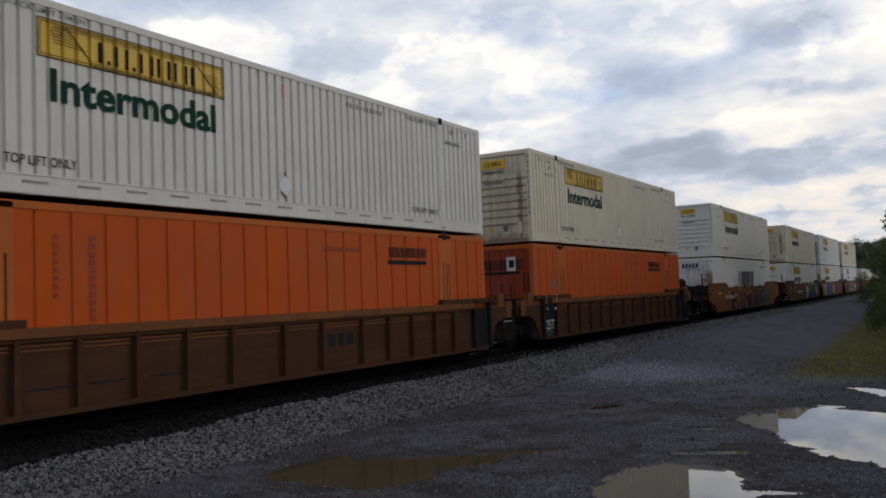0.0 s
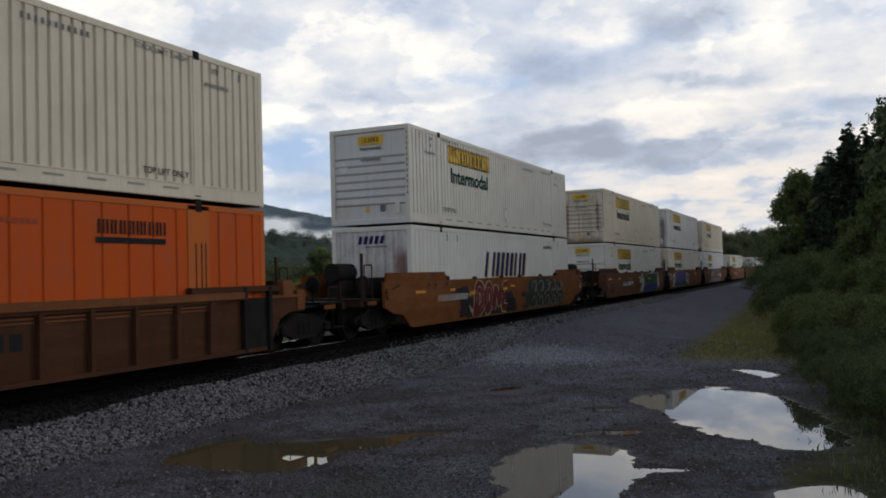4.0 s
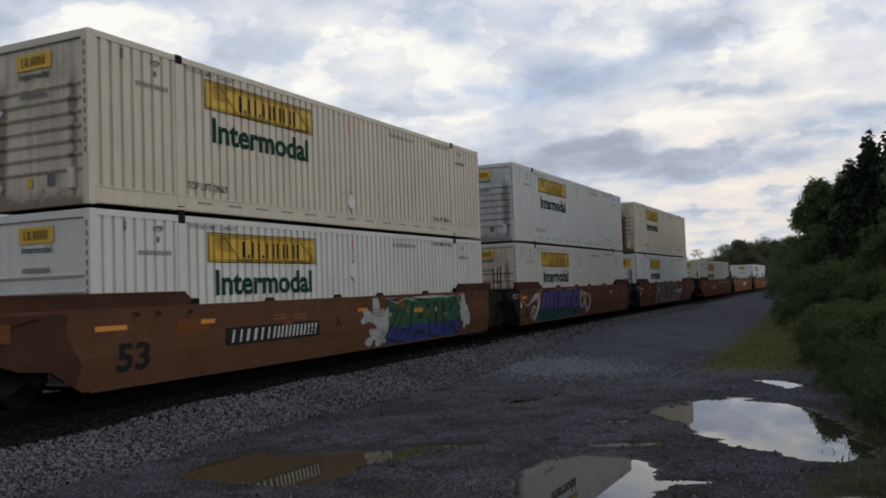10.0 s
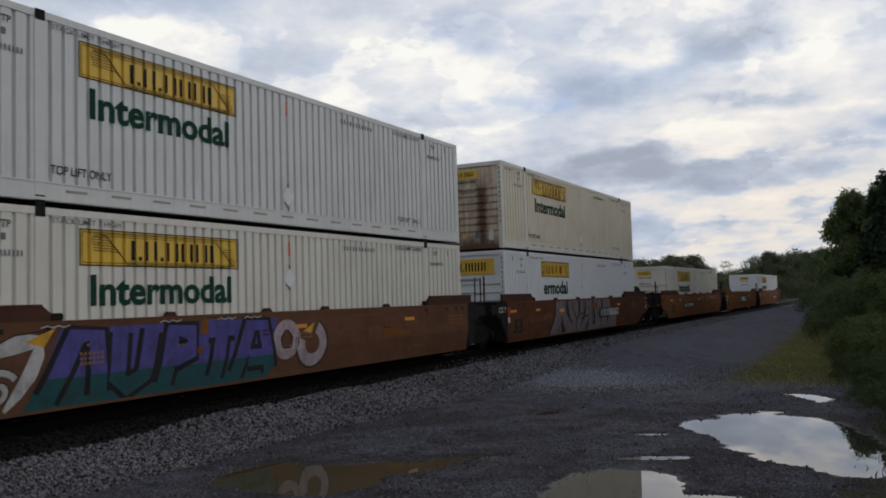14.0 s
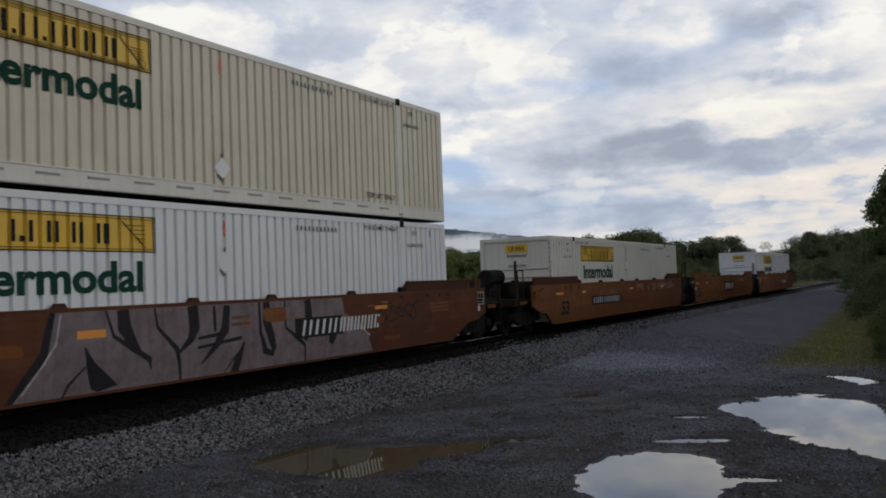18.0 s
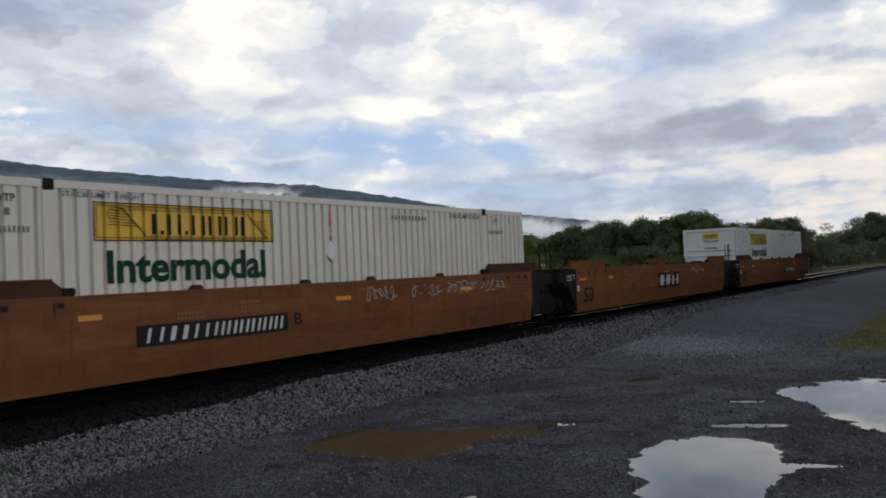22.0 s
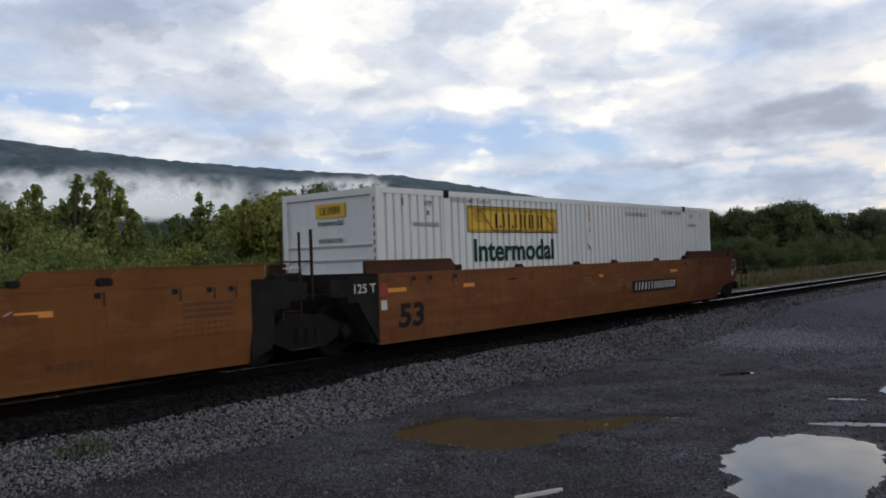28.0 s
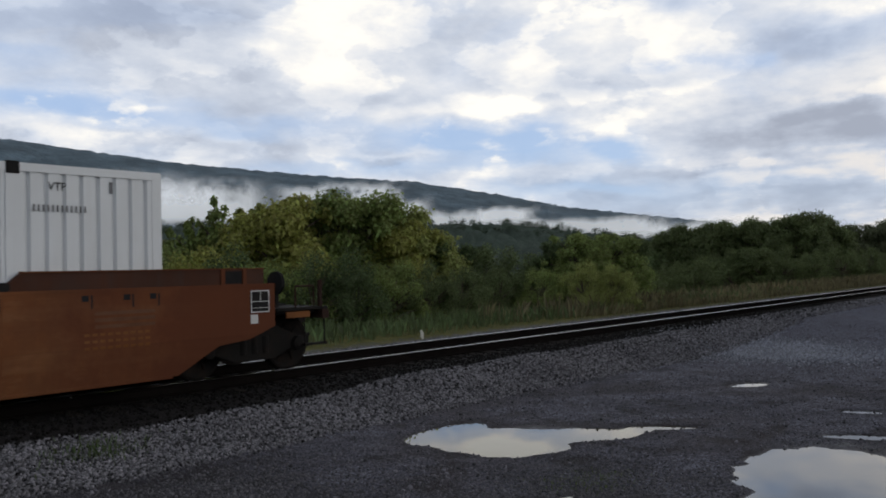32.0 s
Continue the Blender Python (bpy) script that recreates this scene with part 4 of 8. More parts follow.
# ---- stones ----
def stones(name, n, place, size, mat, label, seed):
    """Loose angular stones, each a bent block of six sides, lying on the ground."""
    rng = np.random.RandomState(seed)
    x, y = place(rng, n)
    n = len(x)
    z = ground_height(x, y)
    keep = (z > WATER_Z + lot_fall(x) + 0.004) | (y > 10)
    x, y, z = x[keep], y[keep], z[keep]
    n = len(x)
    cube = np.array([(a, b, c) for c in (-1, 1) for b in (-1, 1) for a in (-1, 1)], float)
    v = cube[None] * rng.uniform(0.35, 1.0, (n, 8, 3))
    s = (size[0] + (size[1] - size[0]) * rng.uniform(0, 1, (n, 1, 1)) ** 1.6) * 0.5
    v = v * s * rng.uniform(0.6, 1.15, (n, 1, 3))
    q = rng.normal(size=(n, 4))
    q /= np.linalg.norm(q, axis=1, keepdims=True)
    w, a, b, c = q.T
    R = np.stack([1 - 2 * (b * b + c * c), 2 * (a * b - w * c), 2 * (a * c + w * b), 2 * (a * b + w * c), 1 - 2 * (a * a + c * c), 2 * (b * c - w * a), 2 * (a * c - w * b), 2 * (b * c + w * a), 1 - 2 * (a * a + b * b)], 1).reshape(n, 3, 3)
    v = np.einsum("nij,nkj->nki", R, v) + np.stack([x, y, z + s[:, 0, 0] * 0.35], 1)[:, None]
    f = np.array([(0, 2, 3, 1), (4, 5, 7, 6), (0, 1, 5, 4), (1, 3, 7, 5), (3, 2, 6, 7), (2, 0, 4, 6)])
    f = (np.arange(n)[:, None, None] * 8 + f[None]).reshape(-1, 4)
    return tagged(new(name, raw_mesh(name, v.reshape(-1, 3), f, MAT[mat])), label, "gravel", kind="stuff")


def bed_place(rng, n):
    x = 1.5 + 27 * rng.uniform(0, 1, n) ** 1.4 + rng.normal(size=n)
    y = 8.72 + 1.38 * rng.beta(1.9, 1.3, n)
    return x, y + 0.28 * ramp_(x, 6, 13)


def lot_place(rng, n):
    """Stones lie in drifts, with bare trodden mud between."""
    x = 2.5 + 27.5 * rng.uniform(0, 1, n) ** 1.6
    y = rng.uniform(-0.9, 9.6, n)
    drift = waves_noise(x, y, 71, 4.5, 4) + 0.5 * waves_noise(x * 0.4, y, 72, 1.6, 3)
    keep = ((x > 5.0) | (y > 3)) & (rng.uniform(-0.9, 0.9, n) < drift + 0.1)
    return x[keep], y[keep]


stones("ballast_stones", 74000, bed_place, (0.020, 0.058), "ballast", "pale grey crushed ballast stones beside the rails", 11)
# oily stones whose near-black tone includes the shade under the train
stones("oily_stones", 9000, lambda r, n: (r.uniform(3, 40, n), r.uniform(9.98, 11.5, n)), (0.03, 0.07), "shaded_oily_stone", "oily ballast stones, coloured darker for the shade under the train", 16)
stones("far_ballast_stones", 6000, lambda r, n: (r.uniform(4, 60, n), r.uniform(14.0, 16.4, n)), (0.04, 0.08), "ballast", "pale grey ballast stones behind the rails", 12)
stones("gravel_stones", 76000, lot_place, (0.006, 0.032), "pebble", "small dark wet pebbles scattered over the lot", 13)
stones("coarse_gravel", 9000, lot_place, (0.022, 0.055), "pebble", "coarser grey stones in drifts over the lot", 17)
stones("far_bed_stones", 9000, lambda r, n: (r.uniform(26, 62, n), 9.2 + 1.6 * r.beta(1.5, 1.2, n)), (0.035, 0.08), "ballast", "pale grey ballast stones along the far track", 18)
stones("near_gravel", 13000, lambda r, n: (6.7 + 1.3 * r.normal(size=n), 4.3 + 0.7 * r.normal(size=n)), (0.006, 0.030), "grey_gravel", "paler loose gravel by the stick", 19)
stones("near_gravel", 9000, lambda r, n: (5.0 + 0.9 * r.normal(size=n), 7.2 + 1.0 * r.normal(size=n)), (0.008, 0.034), "grey_gravel", "paler loose gravel below the track bed", 20)
stones("gravel_heap_stones", 9000, lambda r, n: (23.2 + 1.2 * r.normal(size=n), 7.9 + 1.5 * r.normal(size=n)), (0.015, 0.045), "pale_gravel", "patch of lighter loose gravel", 14)
stones("loose_stones", 420, lambda r, n: (r.uniform(5.5, 20, n), r.uniform(0, 9.2, n)), (0.03, 0.06), "pebble", "larger stones lying about the lot", 15)


# ---- track ----
track = thing("track", "straight railway track with worn steel rails on timber ties", "railway track", kind="structure")
for s in (-1, 1):
    yc = TRACK_Y + s * 0.755
    web = Geo().prism([(yc - 0.075, -0.175), (yc + 0.075, -0.175), (yc + 0.075, -0.165), (yc + 0.012, -0.145), (yc + 0.012, -0.045), (yc + 0.036, -0.035), (yc + 0.036, -0.012), (yc - 0.036, -0.012), (yc - 0.036, -0.035), (yc - 0.012, -0.045), (yc - 0.012, -0.145), (yc - 0.075, -0.165)], -60, 420, "x")
    part("rail", web, "rail_side", track, "rust-brown steel rail")
    part("rail_head", Geo().prism([(yc - 0.036, -0.012), (yc + 0.036, -0.012), (yc + 0.030, -0.002), (yc + 0.018, 0.0), (yc - 0.018, 0.0), (yc - 0.030, -0.002)], -60, 420, "x"), "rail_top", track, "polished running surface")
tie_mesh = Geo().box(-0.115, 0.115, -1.30, 1.30, -0.17, 0.0, 0.012).mesh("tie", MAT["tie"])
for k in range(150):
    tie = part("tie", tie_mesh, "tie", track)
    tie.location = (-6 + k * 0.53, TRACK_Y, -0.185)


# ---- vegetation ----
def leaf_cloud(centres, radii, n, size, rng, spill=0.35, droop=0.3):
    """Leaf sprays, small bent quads, thickest near the skins of several lobes."""
    k = rng.randint(0, len(centres), n) if len(radii.shape) == 1 else rng.choice(len(centres), n, p=(radii.prod(1) ** 0.67) / (radii.prod(1) ** 0.67).sum())
    d = rng.normal(size=(n, 3))
    d /= np.linalg.norm(d, axis=1, keepdims=True)
    r = np.where(rng.uniform(0, 1, n) < spill, np.minimum(1.22, np.abs(rng.normal(0.8, 0.30, n))), rng.uniform(0, 1, n) ** 0.33)
    lump = 1 + 0.22 * np.sin(d[:, 0] * 7 + k) * np.sin(d[:, 1] * 6 + k * 2) + 0.15 * np.sin(d[:, 2] * 9 + k)
    p = centres[k] + d * radii[k] * (r * lump)[:, None]
    nrm = d + rng.normal(size=(n, 3)) * 0.7 + np.array([0, 0, 0.5])
    nrm /= np.linalg.norm(nrm, axis=1, keepdims=True)
    u = np.cross(nrm, rng.normal(size=(n, 3)))
    u /= np.linalg.norm(u, axis=1, keepdims=True)
    w = np.cross(nrm, u)
    s = rng.uniform(size[0], size[1], n)[:, None]
    tip = p + u * s + np.array([0, 0, -1]) * s * droop
    a = p + w * s * 0.42 + u * s * 0.35 + nrm * s * 0.12
    b = p - w * s * 0.42 + u * s * 0.35 + nrm * s * 0.12
    v = np.stack([p - u * s * 0.25, a, tip, b], 1).reshape(-1, 3)
    f = np.arange(n * 4).reshape(-1, 4)
    return v, f


def crown_shape(kind, rng):
    """Lobes of a crown for a tree of height 1."""
    if kind == "poplar":
        # steep limbs, each with a string of leaf tufts along it
        c, r = [], []
        for k in range(13):
            z0, a = rng.uniform(0.14, 0.66), rng.uniform(0, math.tau)
            top = min(0.99, z0 + rng.uniform(0.20, 0.36)) if k else 0.99
            out = rng.uniform(0.09, 0.24) * (1.15 - z0) if k else 0.01
            for q in np.linspace(0.15, 1.0, 9):
                c.append((out * q ** 0.7 * math.cos(a) + rng.normal(0, 0.012), out * q ** 0.7 * math.sin(a) + rng.normal(0, 0.012), z0 + (top - z0) * q + rng.normal(0, 0.01)))
                w = rng.uniform(0.020, 0.044) * (1.15 - 0.6 * q)
                r.append((w, w, w * rng.uniform(0.9, 1.6)))
        return np.array(c), np.array(r)
    if kind == "cedar":
        # a dense cone with upturned pointed boughs round it
        n = 64
        z = np.concatenate([np.linspace(0.08, 0.90, 14), rng.uniform(0.15, 0.86, n - 17), (0.92, 0.955, 0.985)])
        reach = 0.25 * (1.0 - z) ** 0.75 + 0.008
        reach[:14] *= 0.0
        a = rng.uniform(0, math.tau, n)
        c = np.stack([reach * np.cos(a), reach * np.sin(a), z], 1)
        w = np.full(n, 0.020)
        w[:14] = 0.17 * (1.0 - z[:14]) ** 0.7
        w[-3:] = 0.010
        h = np.where(np.arange(n) < 14, 0.08, rng.uniform(0.035, 0.075, n))
        return c, np.stack([w, w, h], 1)
    if kind == "bush":
        n = 44
        a = rng.uniform(0, math.tau, n)
        r = 0.62 * rng.uniform(0.0, 1.0, n) ** 0.6
        c = np.stack([r * np.cos(a), r * np.sin(a), (0.10 + 0.84 * rng.uniform(0, 1, n) ** 0.8) * np.sqrt(np.maximum(0.15, 1.02 - (r / 0.7) ** 2))], 1)
        return c, rng.uniform(0.07, 0.17, (n, 1)) * np.array([1.05, 1.05, 1.0])
    if kind == "dome":
        n = 60
        a = rng.uniform(0, math.tau, n)
        z = rng.uniform(0.06, 0.88, n)
        r = rng.uniform(0.1, 1.0, n) ** 0.5 * 0.50 * np.sqrt(np.maximum(0.02, 1.0 - (z / 0.93) ** 2.4))
        return np.stack([r * np.cos(a), r * np.sin(a), z], 1), rng.uniform(0.07, 0.125, (n, 1)) * np.array([1.15, 1.15, 0.9])
    n = 84
    a = rng.uniform(0, math.tau, n)
    z = rng.uniform(0.12, 0.96, n)
    r = rng.uniform(0.04, 1.0, n) ** 0.6 * 0.42 * (1.15 - 0.9 * np.abs(z - 0.48))
    c = np.stack([r * np.cos(a), r * np.sin(a), z], 1)
    return c, rng.uniform(0.04, 0.105, (n, 1)) * np.array([1.15, 1.15, 0.9])


TREE_COUNT = {"broad": 30000, "poplar": 12000, "cedar": 16000, "bush": 13000, "dome": 34000}


def make_tree(kind, leaf, label, seed, leaf_size=(0.013, 0.030), dense=1.0):
    """A tree of height 1 to be scaled: tapered trunk, limbs into each lobe, and a crown of leaf sprays."""
    rng = np.random.RandomState(seed)
    root = thing("tree" if kind != "bush" else "bush", label, "tree" if kind != "bush" else "bush")
    c, r = crown_shape(kind, rng)
    g = Geo()
    top = 0.72 if kind != "bush" else 0.35
    pts = [Vector((0, 0, -0.06))]
    for k in range(1, 6):
        pts.append(Vector((rng.normal(0, 0.012) * k, rng.normal(0, 0.012) * k, top * k / 5)))
    r0 = 0.022 if kind != "bush" else 0.014
    for k in range(5):
        g.tube(pts[k], pts[k + 1], r0 * (1 - 0.16 * k), 8, r0 * (1 - 0.16 * (k + 1)), caps=False)
    for q in c:
        h = min(max(0.12, q[2] - 0.16), top * 0.95)
        k = min(4, int(h / top * 5))
        base = pts[k].lerp(pts[k + 1], h / top * 5 - k)
        midp = base.lerp(Vector(q), 0.55) + Vector((0, 0, 0.02))
        g.tube(base, midp, 0.009, 5, 0.006, caps=False).tube(midp, Vector(q), 0.006, 5, 0.002, caps=False)
    part("trunk", g, "bark", root, smooth=True)
    v, f = leaf_cloud(c, r, int(TREE_COUNT[kind] * dense), leaf_size, rng)
    part("crown", raw_mesh("crown", v, f, LEAF[leaf]), leaf, root)
    return root


def set_at(tree, x, y, h, turn=0.0, wide=1.0, z=None):
    z = float(ground_height(np.array([float(x)]), np.array([float(y)]))[0]) if z is None else z
    tree.matrix_basis = Matrix.LocRotScale((x, y, z), Euler((0, 0, radians(turn))), (h * wide, h * wide, h))
    return tree


KINDS = {
    "round_green": ("broad", "green", "broad green tree in full leaf"),
    "round_olive": ("broad", "olive", "broad olive-green tree with yellowing leaves"),
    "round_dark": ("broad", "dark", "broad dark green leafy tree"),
    "round_yellow": ("broad", "yellow", "broad tree turning yellow-green"),
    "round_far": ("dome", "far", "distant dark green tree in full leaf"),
    "round_wood": ("dome", "grove", "broad round-topped green tree among others"),
    "round_mid": ("broad", "mid", "broad mid-green leafy tree"),
    "bush_mid": ("bush", "mid", "dense mid-green leafy bush"),
    "bush_wood": ("bush", "grove", "mid-green bush below the taller trees"),
    "bush_far": ("bush", "far", "distant dark green leafy bush"),
    "bush_yellow": ("bush", "yellow", "bright yellow-green leafy bush"),
    "slim_olive": ("poplar", "olive", "slender feathery olive-green tree"),
    "slim_dark": ("poplar", "dark", "tall thin-topped dark green tree"),
    "slim": ("poplar", "green", "slender upright green leafy tree"),
    "cedar": ("cedar", "cedar", "dark green pointed cedar tree"),
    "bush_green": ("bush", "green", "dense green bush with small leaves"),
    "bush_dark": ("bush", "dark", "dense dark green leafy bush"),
    "bush_olive": ("bush", "olive", "rounded olive-green leafy bush"),
}
FIRST = {}


def plant(kind, x, y, h, wide=1.0, group="", seed=0):
    """The first tree of a kind is built, the others copy it, turned and scaled."""
    rng = random.Random(seed * 7919 + int(x * 31) + int(y * 17))
    form, leaf, label = KINDS[kind]
    turn = rng.uniform(0, 360)
    far = math.hypot(x, y) > 100
    variant = (kind, far, rng.randint(0, 1))
    if variant not in FIRST:
        FIRST[variant] = make_tree(form, leaf, label, 40 + len(FIRST), *(((0.012, 0.027), 1.0) if far else ()))
        ob = set_at(FIRST[variant], x, y, h, turn, wide)
    else:
        src = FIRST[variant]
        ob = copy_thing(src, Matrix.Identity(4))
        set_at(ob, x, y, h, turn, wide)
    tagged(ob, group=group)
    return ob


def polar(az, d):
    return d * math.cos(radians(az)), d * math.sin(radians(az))


def plant_to(az, d, el, kind, wide, group, seed):
    """Plant a tree whose top shows at the elevation el, in degrees over the eye's level."""
    x, y = polar(az, d)
    top = EYE_Z + d * math.tan(radians(el))
    h = (top - float(ground_height(np.array([x]), np.array([y]))[0])) / 1.04
    return plant(kind, x, y, h, wide, group, seed)


# behind the track: azimuth, distance, elevation of the top, kind
for az, d, el, kind in [
    (72, 46, 5.6, "round_olive"), (69, 50, 5.2, "round_green"), (66.6, 46, 4.6, "round_olive"), (65.0, 52, 5.0, "round_green"), (67.8, 38, 3.0, "bush_olive"), (65.2, 37, 2.8, "bush_green"),
    (62.1, 46, 6.6, "slim"), (60.4, 45, 6.8, "slim_olive"), (64.5, 50, 5.9, "slim_olive"), (63.6, 40, 3.4, "bush_olive"), (61.6, 40, 3.0, "bush_olive"), (59.6, 42, 2.6, "bush_green"), (58.9, 47, 4.4, "slim_olive"),
    (58.2, 40, 1.6, "bush_olive"), (56.3, 47, 4.1, "slim"), (54.9, 48, 5.3, "slim"), (55.4, 38, 2.3, "bush_yellow"), (53.2, 47, 4.6, "slim_olive"),
    (52.0, 46, 4.9, "slim_olive"), (50.2, 44, 5.5, "round_yellow"), (47.8, 47, 5.0, "round_green"), (45.6, 46, 5.0, "round_green"), (43.9, 48, 4.2, "round_olive"), (42.4, 46, 3.6, "round_yellow"),
    (40.8, 47, 2.6, "round_olive"), (39.0, 47, 1.9, "round_dark"), (37.2, 46, 1.5, "bush_green"), (35.6, 48, 1.3, "bush_green"), (34.2, 47, 1.3, "bush_dark"),
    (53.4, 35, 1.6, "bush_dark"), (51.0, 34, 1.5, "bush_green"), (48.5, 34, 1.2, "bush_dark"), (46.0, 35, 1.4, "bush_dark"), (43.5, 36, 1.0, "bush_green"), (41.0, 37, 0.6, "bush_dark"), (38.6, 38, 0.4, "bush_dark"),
    (32.4, 46, 1.9, "round_dark"), (31.2, 44, 2.4, "round_green"), (29.8, 45, 2.4, "round_green"), (28.6, 46, 1.9, "round_green"), (30.6, 39, 0.6, "bush_olive"), (27.4, 46, 1.0, "bush_green"), (28.6, 40, 0.4, "bush_olive"),
    (26.4, 50, 0.1, "bush_olive"), (33.4, 40, 0.3, "bush_green"), (36.2, 40, 0.3, "bush_olive"),
    (26.6, 112, 2.0, "round_dark"), (25.2, 110, 2.7, "round_dark"), (23.8, 108, 2.95, "round_dark"), (22.4, 106, 3.05, "round_dark"), (21.0, 108, 3.1, "round_dark"), (19.6, 105, 3.2, "round_dark"), (18.4, 104, 3.3, "round_dark"), (17.2, 104, 3.5, "round_dark"),
    (16.2, 106, 3.1, "round_dark"), (15.0, 108, 2.3, "round_dark"), (13.8, 110, 2.5, "round_far"), (12.6, 112, 2.7, "round_far"), (11.4, 116, 2.65, "round_far"), (10.4, 124, 1.7, "round_far"),
    (25.0, 84, 0.4, "bush_green"), (23.2, 82, 0.7, "bush_green"), (21.4, 80, 0.9, "bush_green"), (19.8, 80, 1.2, "round_green"), (18.2, 82, 1.0, "bush_green"), (16.6, 84, 0.9, "bush_dark"), (15.0, 88, 1.0, "bush_green"), (13.4, 94, 0.9, "bush_dark"), (12.0, 100, 0.9, "bush_dark"),
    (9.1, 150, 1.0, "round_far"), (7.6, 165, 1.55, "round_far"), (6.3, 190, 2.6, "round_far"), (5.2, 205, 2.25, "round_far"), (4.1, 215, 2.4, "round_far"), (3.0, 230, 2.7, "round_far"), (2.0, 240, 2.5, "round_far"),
    (10.4, 116, 0.6, "bush_far"), (9.0, 128, 0.6, "bush_far"), (7.8, 145, 0.8, "bush_far"), (6.8, 160, 1.0, "bush_far"), (5.8, 175, 1.1, "bush_far"), (4.8, 190, 1.1, "bush_far"), (3.8, 200, 1.1, "bush_far"),
]:
    if az < 27 or 34 < az < 42:  # the shadier stretch of the wood: its shade is in the grove leaf colour
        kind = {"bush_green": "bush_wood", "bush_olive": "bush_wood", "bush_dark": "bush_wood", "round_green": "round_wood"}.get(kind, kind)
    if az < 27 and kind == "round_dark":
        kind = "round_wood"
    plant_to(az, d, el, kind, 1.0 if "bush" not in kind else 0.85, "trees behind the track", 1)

# beside the lot, on the near side of the track
for az, d, el, kind, wide in [
    (1.4, 90, 5.7, "round_mid", 0.72), (0.4, 88, 6.1, "round_mid", 0.72), (-0.8, 84, 6.3, "round_mid", 0.66), (2.6, 92, 2.8, "bush_dark", 0.8), (1.0, 86, 2.6, "bush_dark", 0.9), (-1.0, 80, 3.0, "bush_dark", 0.9),
    (-1.25, 66, 8.6, "cedar", 1.25), (-0.1, 70, 7.0, "cedar", 1.1), (-2.3, 64, 8.2, "cedar", 1.2), (-4.0, 58, 11.0, "slim_dark", 1.0), (-6.2, 56, 10.6, "round_dark", 0.8), (-8.5, 48, 11.0, "round_dark", 0.9), (-11.5, 42, 10.5, "round_dark", 1.0),
    (-3.2, 46, 4.4, "round_mid", 0.8), (-5.2, 40, 5.0, "round_mid", 0.8), (-1.3, 50, 3.0, "round_mid", 0.7), (-8.2, 32, 5.4, "round_dark", 0.8), (-11.5, 27, 5.2, "round_dark", 0.8), (-14, 22, 4.8, "round_dark", 0.8),
    (1.4, 52, 1.6, "bush_mid", 0.9), (0.2, 46, 1.4, "bush_mid", 0.9), (-1.8, 40, 1.2, "bush_mid", 0.9), (-3.6, 34, 1.2, "bush_mid", 0.9), (-6.0, 27, 1.0, "bush_mid", 0.9),
    (2.6, 66, 0.8, "bush_dark", 1.0), (3.2, 85, 1.2, "bush_dark", 1.0), (3.4, 110, 1.4, "bush_far", 1.0), (2.2, 44, 0.2, "bush_dark", 1.0), (2.9, 54, 0.1, "bush_dark", 1.0),
    (2.6, 34, -2.4, "bush_mid", 1.0), (1.8, 31, -1.6, "bush_mid", 1.0), (1.1, 29, -1.2, "bush_mid", 1.1), (0.4, 27, -1.2, "bush_mid", 1.1), (-0.8, 25, -1.2, "bush_mid", 1.1), (-2.2, 23, -1.0, "bush_mid", 1.1), (-4.2, 21, -0.8, "bush_mid", 1.1), (-6.6, 19, -0.8, "bush_mid", 1.0), (-10, 15.5, -1.6, "bush_mid", 1.0), (-13, 13.5, -2.0, "bush_mid", 1.0),
    # low dark bushes: their shade is put into the leaf colour
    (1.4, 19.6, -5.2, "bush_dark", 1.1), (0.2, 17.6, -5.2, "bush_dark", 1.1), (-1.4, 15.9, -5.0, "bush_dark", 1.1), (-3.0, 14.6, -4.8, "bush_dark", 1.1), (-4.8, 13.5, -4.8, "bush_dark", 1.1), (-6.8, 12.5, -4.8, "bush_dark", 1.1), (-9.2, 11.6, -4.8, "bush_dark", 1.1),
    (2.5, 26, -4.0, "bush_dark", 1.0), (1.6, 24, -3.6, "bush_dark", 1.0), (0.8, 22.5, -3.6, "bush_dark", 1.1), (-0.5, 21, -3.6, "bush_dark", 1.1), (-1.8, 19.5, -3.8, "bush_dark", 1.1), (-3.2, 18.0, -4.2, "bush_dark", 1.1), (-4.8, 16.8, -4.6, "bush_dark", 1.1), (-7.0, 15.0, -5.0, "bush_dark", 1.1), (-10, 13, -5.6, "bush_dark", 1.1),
]:
    plant_to(az, d, el, kind, wide, "trees beside the lot", 2)


def blades(name, n, place, height, width, leaf, label, seed):
    """Grass blades and weed stalks: thin bent strips."""
    rng = np.random.RandomState(seed)
    x, y = place(rng, n)
    n = len(x)
    z = ground_height(x, y)
    h = rng.uniform(height[0], height[1], n)
    a = rng.uniform(0, math.tau, n)
    wv = np.stack([np.cos(a), np.sin(a), 0 * a], 1) * (width * h)[:, None]
    lean = np.stack([rng.normal(0, 0.22, n), rng.normal(0, 0.22, n), np.ones(n)], 1)
    p = np.stack([x, y, z - 0.02], 1)
    v = np.stack([p - wv, p + wv, p + lean * (h * 0.6)[:, None] + wv * 0.8, p + lean * h[:, None] + np.stack([rng.normal(0, 0.1, n), rng.normal(0, 0.1, n), 0 * h], 1) * h[:, None]], 1).reshape(-1, 3)
    f = np.arange(n * 4).reshape(-1, 4)
    return tagged(new(name, raw_mesh(name, v, f, LEAF[leaf])), label, "grass", kind="stuff")


